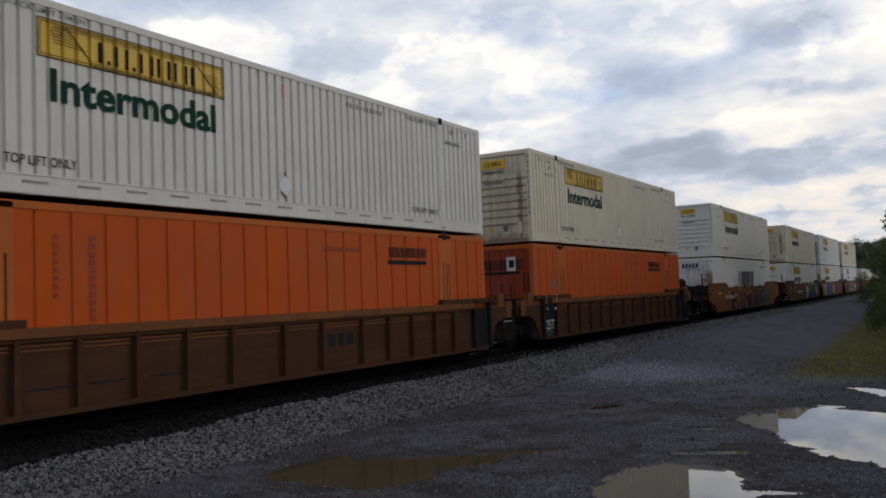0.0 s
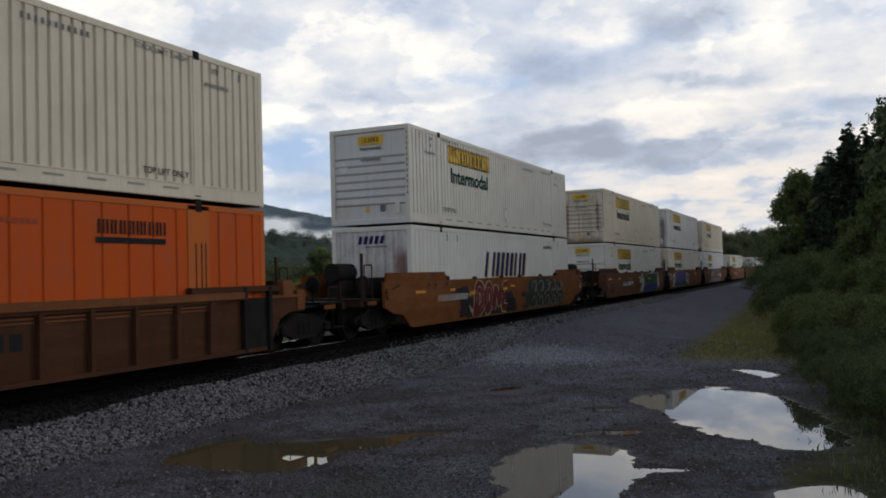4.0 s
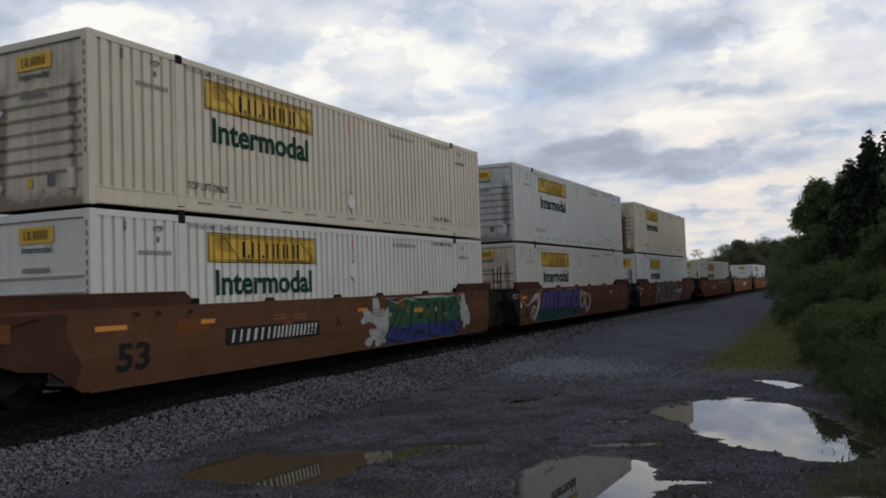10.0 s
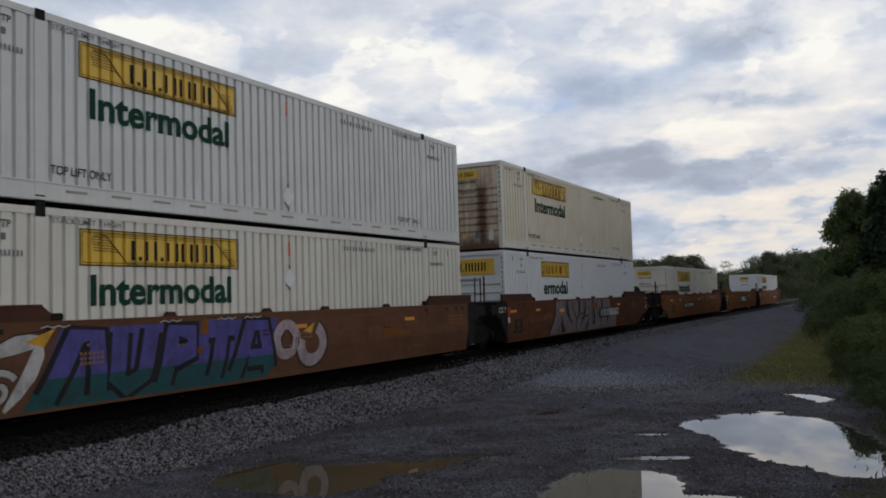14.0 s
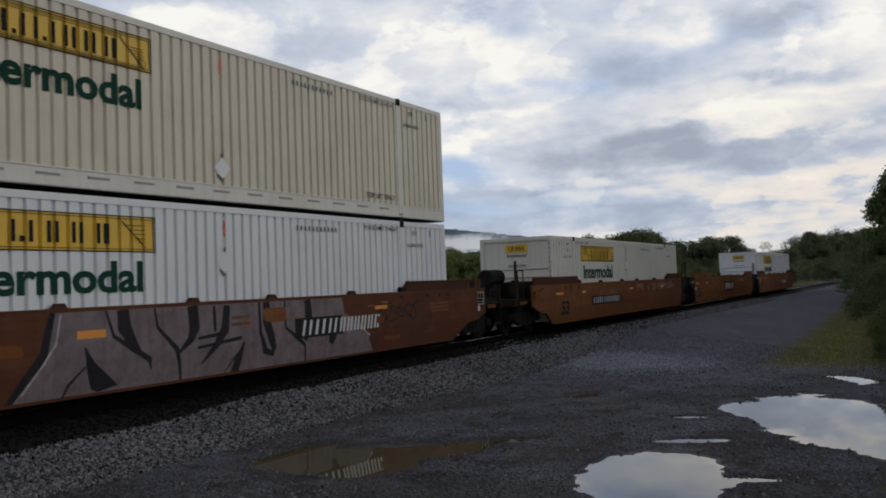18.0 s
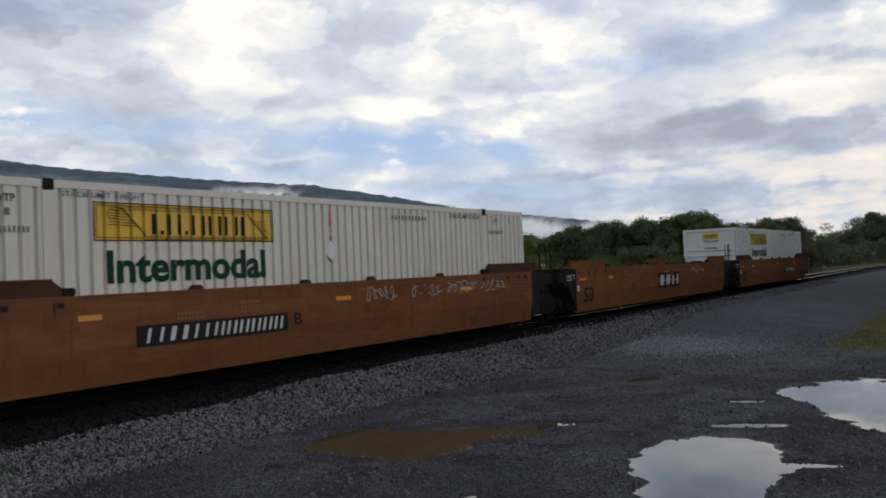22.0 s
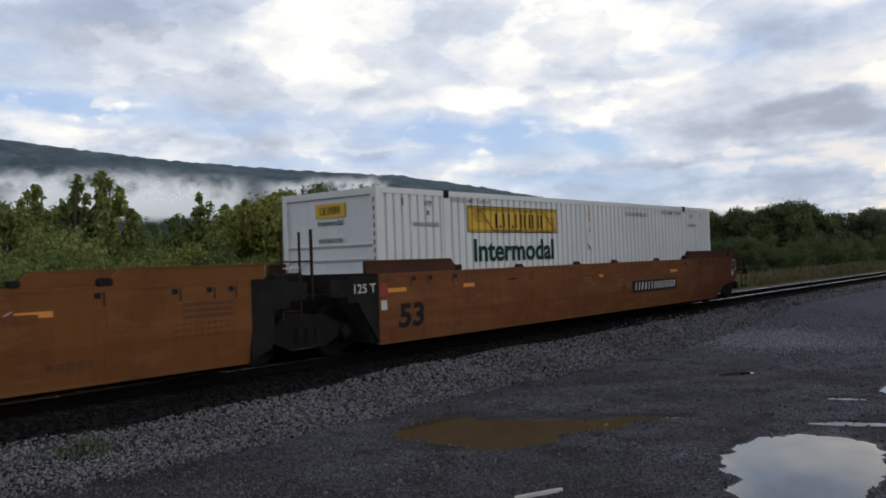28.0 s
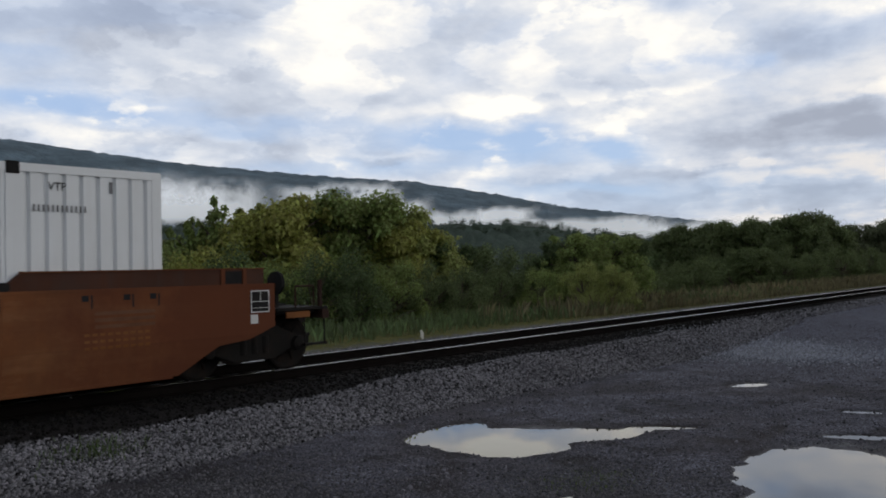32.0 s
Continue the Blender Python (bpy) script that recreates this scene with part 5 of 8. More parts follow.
blades("weeds", 17000, lambda r, n: (30 + 80 * r.uniform(0, 1, n) + 0.9 * np.sin(np.arange(n) * 0.37), 17.4 + 4.6 * r.beta(1.2, 1.9, n)), (0.10, 0.55), 0.026, "dry", "dry brown weeds and tall grass behind the track", 21)
blades("weeds", 3000, lambda r, n: (r.choice(r.uniform(26, 90, 90), n) + r.normal(size=n) * 0.35, 18.2 + 3.0 * r.beta(1.3, 1.5, n)), (0.40, 0.95), 0.018, "dry", "tufts of taller dry weeds behind the track", 27)
blades("green_weeds", 7000, lambda r, n: (r.uniform(10, 60, n), 17.8 + 4.5 * r.beta(1.4, 1.5, n)), (0.15, 0.6), 0.035, "dark", "dark green undergrowth behind the track", 22)
blades("verge_grass", 14000, lambda r, n: (22.0 + 3.0 * np.abs(r.normal(size=n)) + 40 * r.uniform(0, 1, n) ** 1.5, 3.9 - 5.1 * r.beta(1.3, 1.2, n) + 0.5 * np.sin(np.arange(n) * 0.7)), (0.03, 0.12), 0.07, "grass", "yellow-green grass along the edge of the lot", 23)
blades("bank_grass", 17000, lambda r, n: (9.5 + 22 * r.uniform(0, 1, n), 0.25 - 3.4 * r.beta(1.4, 1.0, n) + 0.15 * r.normal(size=n)), (0.03, 0.15), 0.04, "dark", "dark grass under the bushes", 24)
blades("grass_tuft", 520, lambda r, n: (5.2 + 0.32 * r.normal(size=n), 9.66 + 0.11 * r.normal(size=n)), (0.05, 0.14), 0.05, "dark", "small green tuft in the gravel", 25)
blades("low_grass", 700, lambda r, n: (7.9 + 0.3 * r.normal(size=n), 4.72 + 0.22 * r.normal(size=n)), (0.02, 0.06), 0.07, "mid", "low thin grass in the gravel", 26)

# ---- distance ----
def ridge_height(az):
    return np.interp(az, (10, 25, 31.7, 37, 42, 47, 57, 67, 80, 110), (0.8, 2.95, 3.85, 4.95, 5.75, 6.1, 6.95, 8.1, 8.9, 8.0))


def hill(name, az0, az1, d0, d1, crest, mat, label, seed, rough, n=260, rows=22):
    az = np.linspace(az0, az1, n)
    t = np.linspace(0, 1, rows)
    A, T = np.meshgrid(az, t)
    D = d0 + (d1 - d0) * T
    Z = crest(A) * D[-1, 0] * 0 + np.tan(np.radians(crest(A))) * d1 * np.sin(T * math.pi / 2) ** 1.2 + EYE_Z - 4 * (1 - T)
    Z = Z + rough * waves_noise(A * 6, T * 30, seed, 5.0, 5) * np.minimum(1, T * 4)
    v = np.stack([D * np.cos(np.radians(A)), D * np.sin(np.radians(A)), Z], -1).reshape(-1, 3)
    i = (np.arange(rows - 1)[:, None] * n + np.arange(n - 1)[None]).ravel()
    return tagged(new(name, raw_mesh(name, v, np.stack([i, i + 1, i + 1 + n, i + n], 1), mat)), label, "hill", kind="structure")


# distance haze is painted into the ridge's blue-grey colour
MAT["ridge"] = material("hazed_wooded_ridge", (0.112, 0.156, 0.190), 0.95, var=0.4, scale=0.012, bump=0.9, fine=0.05, spec=0.1, coords="Object")
MAT["near_hill"] = material("wooded_hill", (0.050, 0.072, 0.058), 0.95, var=0.3, scale=0.05, bump=0.8, fine=0.35, spec=0.1)
def low_crest(a):
    return np.interp(a, (20, 30, 32.5, 35.5, 41, 60, 110), (0.8, 2.2, 2.6, 3.0, 3.1, 3.2, 3.2))


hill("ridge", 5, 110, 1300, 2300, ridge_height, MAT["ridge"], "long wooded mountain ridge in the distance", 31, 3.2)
hill("low_hill", 22, 110, 260, 420, lambda a: low_crest(a) - 0.15, MAT["near_hill"], "low wooded hill behind the trees", 32, 2.0)
# crowns along the skylines
def skyline(name, az0, az1, d, crest, n, size, leaf, label, seed):
    rng = np.random.RandomState(seed)
    az = rng.uniform(az0, az1, n)
    z = np.tan(np.radians(crest(az))) * d + EYE_Z + rng.uniform(-0.9, 0.35, n) * size
    c = np.stack([d * np.cos(np.radians(az)), d * np.sin(np.radians(az)), z], 1) + rng.normal(size=(n, 3)) * np.array([6, 6, 0.2])
    r = rng.uniform(0.5, 1.0, (n, 1)) * size * np.array([1.0, 1.0, 0.8])
    v, f = leaf_cloud(c, r, n * 170, (size * 0.08, size * 0.18), rng)
    return tagged(new(name, raw_mesh(name, v, f, LEAF[leaf] if isinstance(leaf, str) else leaf)), label, "woods", kind="stuff")


# crest leaves carry the same painted haze as the ridge
HAZED_RIDGE_LEAF = leaf_material("ridge_woods", (0.095, 0.125, 0.155), 0.35)
skyline("ridge_woods", 22, 72, 2290, ridge_height, 1100, 7.0, HAZED_RIDGE_LEAF, "woods along the mountain crest", 33)
skyline("hill_woods", 26, 75, 415, lambda a: low_crest(a), 420, 3.0, "wood", "woods on the low hill", 34)
skyline("hill_woods", 26, 75, 370, lambda a: low_crest(a) - 0.45, 320, 3.0, "wood", "woods on the slope of the low hill", 35)
skyline("undergrowth", 9, 31, 116, lambda a: 0.5 + 0.35 * np.sin(a * 1.3), 110, 1.9, "dark", "dark undergrowth below the far trees", 37)
skyline("undergrowth", -3, 13, 210, lambda a: 0.55 + 0.25 * np.sin(a * 1.7), 220, 2.6, "far", "dark undergrowth where the track vanishes", 38)
skyline("far_woods", -12, 8.6, 300, lambda a: np.interp(a, (-12, 5.5, 8.6), (1.8, 1.9, 0.8)) + 0.15 * np.sin(a * 2.3), 520, 2.6, "far", "dark woods where the track vanishes", 36)


def mist_material():
    """Thin morning mist: white, faintly glowing, clearer towards the rim of each bank and where it is torn."""
    m = bpy.data.materials.new("mist")
    m.use_nodes = True
    nt = m.node_tree
    nt.nodes.clear()
    N, L = nt.nodes.new, nt.links.new
    uv = N("ShaderNodeTexCoord")
    sep = N("ShaderNodeSeparateXYZ")
    L(uv.outputs["Generated"], sep.inputs[0])

    def mth(op, a, b):
        n = N("ShaderNodeMath")
        n.operation = op
        for i, v in enumerate((a, b)):
            if isinstance(v, (int, float)):
                n.inputs[i].default_value = v
            else:
                L(v, n.inputs[i])
        return n.outputs[0]

    def smooth(v, lo, hi):
        n = N("ShaderNodeMapRange")
        n.interpolation_type = "SMOOTHSTEP"
        n.inputs["From Min"].default_value, n.inputs["From Max"].default_value = lo, hi
        L(v, n.inputs["Value"])
        return n.outputs["Result"]

    noise_ = N("ShaderNodeTexNoise")
    noise_.inputs["Scale"].default_value, noise_.inputs["Detail"].default_value, noise_.inputs["Roughness"].default_value = 0.014, 5, 0.52
    L(uv.outputs["Object"], noise_.inputs["Vector"])
    ends = mth("MULTIPLY", smooth(sep.outputs[0], 0.0, 0.22), smooth(sep.outputs[0], 1.0, 0.78))
    top = smooth(mth("ADD", sep.outputs[2], mth("MULTIPLY", noise_.outputs["Fac"], 0.9)), 1.16, 0.86)
    base = smooth(sep.outputs[2], 0.0, 0.2)
    a = mth("MULTIPLY", mth("MULTIPLY", ends, top), mth("MULTIPLY", base, smooth(noise_.outputs["Fac"], 0.34, 0.46)))
    dif = N("ShaderNodeBsdfDiffuse")
    dif.inputs["Color"].default_value = (0.86, 0.88, 0.90, 1)
    trl = N("ShaderNodeBsdfTranslucent")
    trl.inputs["Color"].default_value = (0.86, 0.88, 0.90, 1)
    both = N("ShaderNodeMixShader")
    L(dif.outputs[0], both.inputs[1])
    L(trl.outputs[0], both.inputs[2])
    # emission added so the mist is whiter than the sky lights it
    own_glow = N("ShaderNodeEmission")
    own_glow.inputs["Color"].default_value, own_glow.inputs["Strength"].default_value = (0.90, 0.94, 1.0, 1), 0.24
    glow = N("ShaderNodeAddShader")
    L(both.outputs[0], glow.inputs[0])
    L(own_glow.outputs[0], glow.inputs[1])
    tr = N("ShaderNodeBsdfTransparent")
    mx = N("ShaderNodeMixShader")
    L(mth("MULTIPLY", a, 0.97), mx.inputs[0])
    L(tr.outputs[0], mx.inputs[1])
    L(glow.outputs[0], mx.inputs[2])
    out = N("ShaderNodeOutputMaterial")
    L(mx.outputs[0], out.inputs["Surface"])
    return m


MIST = mist_material()


def mist_bank(az0, az1, el0, el1, d):
    """A bank of mist in front of the ridge: a gently bulging sheet in the air, in its own upright space."""
    mid = radians((az0 + az1) / 2)
    half = d * math.tan(radians(abs(az1 - az0) / 2))
    z0, z1 = EYE_Z + d * math.tan(radians(el0)), EYE_Z + d * math.tan(radians(el1))
    n = 24
    v, f = [], []
    for j in range(7):
        for i in range(n + 1):
            u, w = i / n * 2 - 1, j / 6
            v.append((u * half, (u * u + (w - 0.5) ** 2) * 20, z0 + (z1 - z0) * w))
    f = np.array([(j * (n + 1) + i, j * (n + 1) + i + 1, (j + 1) * (n + 1) + i + 1, (j + 1) * (n + 1) + i) for j in range(6) for i in range(n)])
    ob = tagged(new("mist_bank", raw_mesh("mist_bank", np.array(v), f, MIST)), "bank of white morning mist on the mountain slope", "mist", kind="stuff")
    ob.matrix_basis = pose(d * math.cos(mid), d * math.sin(mid), 0, 0, 0, math.degrees(mid) - 90)
    return ob


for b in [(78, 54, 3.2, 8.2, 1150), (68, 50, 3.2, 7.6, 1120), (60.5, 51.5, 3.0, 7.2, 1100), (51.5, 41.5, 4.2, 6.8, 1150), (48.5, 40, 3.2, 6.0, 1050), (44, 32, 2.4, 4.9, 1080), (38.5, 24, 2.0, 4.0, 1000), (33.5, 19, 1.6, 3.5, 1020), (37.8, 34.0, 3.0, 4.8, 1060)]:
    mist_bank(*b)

tower = thing("lookout_tower", "tiny lookout tower on the mountain crest", "tower", (*polar(42.2, 2250), EYE_Z + 2250 * math.tan(radians(5.72))))
part("tower_mast", Geo().prism([(-2.5, -10), (2.5, -10), (1.2, 11), (-1.2, 11)], -1.2, 1.2, "x"), "steel_dark", tower)
part("tower_cabin", Geo().box(-2.6, 2.6, -2.6, 2.6, 8, 11), "steel_dark", tower)

# small things on the lot and by the track
solid("wooden_stick", Geo().prism([(-0.27, -0.02), (0.24, -0.025), (0.28, 0.0), (0.25, 0.03), (-0.25, 0.022)], 0.0, 0.03, "z"), "stick", "pale weathered wooden stick lying on the gravel", "stick").matrix_basis = pose(6.86, 4.50, LOT_Z + 0.03, 0, 0, -24)
for px_, py_ in ((19.2, 16.9), (19.6, 17.3)):
    solid("marker_post", Geo().box(-0.022, 0.022, -0.022, 0.022, -0.1, 0.22, 0.008), "pale", "short white marker post behind the track", "post", group="marker posts").location = (px_, py_, float(ground_height(np.array([px_]), np.array([py_]))[0]))


# ---- the train ----
C_LEN, C_HALF, C_HIGH = 16.154, 1.295, 2.896
LOW_Z, TOP_Z = 0.235, 3.20
MOVING = []  # (thing, x at the start, y, z)
WHEELS = []  # wheelsets that turn


def wave(x0, x1, pitch, groove, depth):
    """Outline of a corrugated sheet seen from above: (x, inset)."""
    n = max(1, round((x1 - x0) / pitch))
    p = (x1 - x0) / n
    pts = [(x0, 0.0)]
    for k in range(n):
        c = x0 + (k + 0.5) * p
        pts += [(c - groove, 0.0), (c - groove * 0.35, depth), (c + groove * 0.35, depth), (c + groove, 0.0)]
    return pts + [(x1, 0.0)]


def sheet(pts, y, sign, z0, z1):
    """A sheet with a folded outline, standing on edge; sign is the way it faces along y."""
    g = Geo()
    v = [(x, y - sign * d, z) for z in (z0, z1) for x, d in pts]
    n = len(pts)
    g.add(v, [(i, i + 1, i + 1 + n, i + n) for i in range(n - 1)])
    return g


def cut(pts, a, b):
    """The stretch of an outline between two places along x."""
    xs, ds = [p[0] for p in pts], [p[1] for p in pts]
    return [(a, float(np.interp(a, xs, ds)))] + [p for p in pts if a < p[0] < b] + [(b, float(np.interp(b, xs, ds)))]


def sign_board(parent, wv, x0, x1, z0, z1, trimmed=False):
    """The yellow carrier's board, painted over the corrugations, with a black border and marks in place of the name."""
    y = -C_HALF - 0.003
    sheet_ = sheet(cut(wv, x0, x1), -C_HALF + 0.0045, -1, z0, z1)
    board = part("sign_board", sheet_, "sign_yellow", parent, "yellow painted sign with black border and black marks")
    t, i = 0.018, 0.045
    lines = []
    for e, th in ((0.0, t), (i, 0.010)):
        a, b, c, d = x0 + e, x1 - e, z0 + e, z1 - e
        lines += [[(a, c), (b, c), (b, c + th), (a, c + th)], [(a, d - th), (b, d - th), (b, d), (a, d)],
                  [(a, c), (a + th, c), (a + th, d), (a, d)], [(b - th, c), (b, c), (b, d), (b - th, d)]]
    flat("sign_border", lines, y, "ink", board)
    w, h = x1 - x0, z1 - z0
    if trimmed:
        flat("sign_mark", paired_bars(x0 + 0.06, x0 + w * 0.70, z0 + h * 0.22, z0 + h * 0.76, (-0.2, 0.8, -0.2, 0.85, 0.85, 0.9, 0.25), 0.062), y - 0.002, "ink", board)
    else:
        flat("sign_mark", paired_bars(x0 + w * 0.28, x0 + w * 0.81, z0 + h * 0.18, z0 + h * 0.74, (0.25, -0.2, 0.8, -0.2, 0.85, 0.85, 0.9, 0.25), 0.062, 0.24), y - 0.002, "ink", board)
    roll = []

    def line(u0, v0, u1, v1, t=0.010):
        p, q = (x0 + w * u0, z0 + h * v0), (x0 + w * u1, z0 + h * v1)
        k = math.dist(p, q)
        nx, nz = -(q[1] - p[1]) / k * t / 2, (q[0] - p[0]) / k * t / 2
        roll.append([(p[0] + nx, p[1] + nz), (p[0] - nx, p[1] - nz), (q[0] - nx, q[1] - nz), (q[0] + nx, q[1] + nz)])

    if trimmed:
        line(0.78, 0.84, 0.93, 0.14, 0.018)
        for k in range(5):
            line(0.80 + 0.022 * k, 0.74 - 0.12 * k, 0.93, 0.74 - 0.12 * k)
    else:
        line(0.14, 0.82, 0.25, 0.12, 0.018)
        line(0.83, 0.82, 0.95, 0.12, 0.018)
        for k in range(7):
            line(0.07, 0.88 - 0.075 * k, 0.145 + 0.012 * k, 0.84 - 0.075 * k)
            line(0.86 + 0.013 * k, 0.62 - 0.075 * k, 0.955, 0.62 - 0.075 * k)
        for k in range(3):
            line(0.10, 0.92 - 0.05 * k, 0.84, 0.92 - 0.05 * k, 0.007)
            line(0.25, 0.05 + 0.04 * k, 0.93, 0.05 + 0.04 * k, 0.007)
        for k in range(10):
            a0, a1 = k * math.tau / 10, (k + 1) * math.tau / 10
            for cu, cv in ((0.085, 0.70), (0.945, 0.22)):
                line(cu + 0.022 * math.cos(a0), cv + 0.13 * math.sin(a0), cu + 0.022 * math.cos(a1), cv + 0.13 * math.sin(a1), 0.009)
    flat("sign_scroll", roll, y - 0.002, "ink", board)
    return board


def container(x, z, paint, label, style="carrier", end_paint=None, upper=True, seed=0, frame_paint=None, trimmed=False, big_end_sign=False, rusty=False):
    """A 53-foot box: corner posts, rails, corrugated sheets, lift posts at the 40-foot places, and its painted marks."""
    rng = random.Random(seed)
    end_paint, frame_paint = end_paint or paint, frame_paint or paint
    root = thing("shipping_container", label, "container", (x, TRACK_Y, z), "stacked containers")
    MOVING.append((root, x, TRACK_Y, z))
    W, H, L = C_HALF, C_HIGH, C_LEN
    FAR = W + 0.09
    B = {-1: W, 1: FAR}
    pitch, groove, depth = {"carrier": (0.233, 0.038, 0.042), "blue": (0.262, 0.060, 0.028), "orange": (0.60, 0.030, 0.026)}[style]
    base = 0.31 if style == "carrier" else 0.17
    lifts = (2.1, 14.05)
    spans = [(0.14, lifts[0] - 0.07), (lifts[0] + 0.07, lifts[1] - 0.07), (lifts[1] + 0.07, L - 0.14)]
    if style == "orange":
        spans = [(0.14, lifts[0] - 0.32), (lifts[0] + 0.32, lifts[1] - 0.32), (lifts[1] + 0.32, L - 0.14)]
    waves = [wave(a, b, pitch, groove, depth) for a, b in spans]
    for sgn in (-1, 1):
        for wv in waves:
            part("side_panel", sheet(wv, sgn * (B[sgn] - 0.008), sgn, base - 0.02, H - 0.10), paint, root)
        part("top_rail", Geo().box(0.13, L - 0.13, *sorted((sgn * (B[sgn] - 0.09), sgn * (B[sgn] + 0.006))), H - 0.115, H - 0.004, 0.008), frame_paint, root)
        rail = part("base_rail", Geo().box(0.13, L - 0.13, *sorted((sgn * (B[sgn] - 0.10), sgn * (B[sgn] + 0.002))), 0.02, base, 0.01), frame_paint, root)
        if sgn < 0 and style == "carrier" and upper:
            # raised strips whose darker colour stands in for shaded slots in the rail
            rib = Geo().box(0, 0.40, -W - 0.010, -W + 0.01, base - 0.135, base - 0.095).mesh("stiffener", MAT["slot_grey"])
            for k in range(13):
                part("stiffener", rib, "slot_grey", rail).location = (2.55 + k * 0.88, 0, 0)
            part("rail_cap", Geo().box(0.14, L - 0.14, -W - 0.016, -W + 0.01, base - 0.022, base + 0.004), frame_paint, rail)
            part("rail_lip", Geo().box(0.14, L - 0.14, -W - 0.012, -W, 0.03, 0.075), frame_paint, rail)
        for lx in lifts:
            wdt = 0.09 if style != "orange" else 0.31
            post = part("lift_post", Geo().box(lx - wdt, lx + wdt, *sorted((sgn * (B[sgn] - 0.08), sgn * (B[sgn] + 0.006))), 0.03, H - 0.03, 0.006),
                        frame_paint if style != "orange" else "orange_pale", root)
            if style == "orange" and sgn < 0:
                g = Geo()
                for k in (-0.11, 0.05, 0.17):
                    g.box(lx + k, lx + k + 0.035, -W - 0.010, -W, 0.30, 2.15)
                part("post_slot", g, "rail_dark", post)
            part("lift_fitting", Geo().box(lx - 0.085, lx + 0.085, *sorted((sgn * (B[sgn] - 0.14), sgn * (B[sgn] + 0.014))), H - 0.15, H + 0.012, 0.012), "black_paint", root, "black steel lifting casting")
            part("lower_fitting", Geo().box(lx - 0.085, lx + 0.085, *sorted((sgn * (B[sgn] - 0.14), sgn * (B[sgn] + 0.010))), -0.058, 0.10, 0.012), "black_paint", root)
        for cx_ in (0.0, L):
            a, b = (cx_, cx_ + 0.15) if cx_ == 0 else (cx_ - 0.15, cx_)
            part("corner_post", Geo().box(a, b, *sorted((sgn * (B[sgn] - 0.14), sgn * B[sgn])), 0.0, H, 0.012), end_paint if rusty and cx_ == 0 and sgn > 0 else frame_paint, root)
    part("roof", Geo().box(0.05, L - 0.05, -W + 0.05, FAR - 0.05, H - 0.05, H - 0.012), paint, root)
    part("floor", Geo().box(0.05, L - 0.05, -W + 0.06, FAR - 0.06, 0.03, 0.16), "steel_dark", root)
    # front wall with horizontal swages
    part("end_header", Geo().box(0.0, 0.10, -W + 0.13, FAR - 0.13, H - 0.14, H - 0.004, 0.01), frame_paint, root)
    part("end_sill", Geo().box(0.0, 0.10, -W + 0.13, FAR - 0.13, 0.0, 0.16, 0.01), end_paint, root)
    if style == "carrier":
        zs = [0.62 + 0.235 * k for k in range(7)] if upper else [0.70 + 0.28 * k for k in range(5)]
        prof = [(0.14, 0.06)]
        for c in zs:
            prof += [(c - 0.065, 0.06), (c - 0.014, 0.010), (c + 0.006, 0.006), (c + 0.012, 0.06)]
        prof += [(H - 0.13, 0.06)]
        g = Geo()
        n = len(prof)
        g.add([(d, -W + 0.13, zz) for zz, d in prof] + [(d, FAR - 0.13, zz) for zz, d in prof], [(i, i + 1, i + 1 + n, i + n) for i in range(n - 1)])
        wall = part("front_wall", g, end_paint, root, "ribbed steel end wall" if not rusty else "ribbed steel end wall with rust stains")
        s = (-0.42, 0.42, H - 0.52, H - 0.24) if not big_end_sign else (-0.92, 0.92, H - 0.78, H - 0.26)
        bd = part("end_sign", Geo().box(0.030, 0.046, s[0], s[1], s[2], s[3]), "sign_yellow", root, "yellow sign board with black marks")
        wd = s[1] - s[0]
        m_ = paired_bars(s[0] + wd * 0.16, s[1] - wd * 0.16, s[2] + (s[3] - s[2]) * 0.22, s[3] - (s[3] - s[2]) * 0.22, (0.25, -0.2, 0.8, -0.2, 0.85, 0.85, 0.9, 0.25), wd * 0.032, 0.24)
        flat("sign_mark", [[(-p[0], p[1]) for p in q] for q in m_], 0.026, "ink", bd, face="front")
        if not big_end_sign:
            lettering("lettering", "Intermodal", 0.36, H - 0.68, 0.72, 0.12, 0.036, "green_ink", root, 0.012, "front")
        flat("number_marking", bars(-0.34, 0.34, H - 1.02 if not big_end_sign else H - 1.0, H - 0.93 if not big_end_sign else H - 0.90, 11, 0.6), 0.012, "faint_ink", root, face="front")
        flat("corner_number", [[(-W + 0.05, H - 0.3 - 0.16 * k), (-W + 0.09, H - 0.3 - 0.16 * k), (-W + 0.09, H - 0.2 - 0.16 * k), (-W + 0.05, H - 0.2 - 0.16 * k)] for k in range(12)], -0.004, "faint_ink", root, face="front")
        pz = 1.72 if upper else 1.50
        part("placard", Geo().prism([(0.78, pz), (0.96, pz - 0.19), (1.14, pz), (0.96, pz + 0.19)], 0.030, 0.042, "x"), "white", root, "white diamond placard holder")
        if upper:
            part("hose_box", Geo().box(-0.005, 0.05, -0.95, -0.80, 0.28, 0.62, 0.01), frame_paint, root)
            flat("label_plate", [[(-0.46, 0.36), (-0.28, 0.36), (-0.28, 0.56), (-0.46, 0.56)]], 0.040, "faint_ink", root, face="front")
            flat("warning_decal", [[(0.08, 0.36), (0.20, 0.36), (0.20, 0.52), (0.08, 0.52)]], 0.040, "sign_yellow", root, face="front")
            flat("placard_holder", [[(0.80, 0.40), (0.98, 0.24), (1.12, 0.40), (0.98, 0.60)]], 0.040, frame_paint, root, face="front")
    else:
        pv = wave(-W + 0.13, FAR - 0.13, 0.40 if style == "orange" else 0.3, 0.04, 0.03)
        g = Geo()
        n = len(pv)
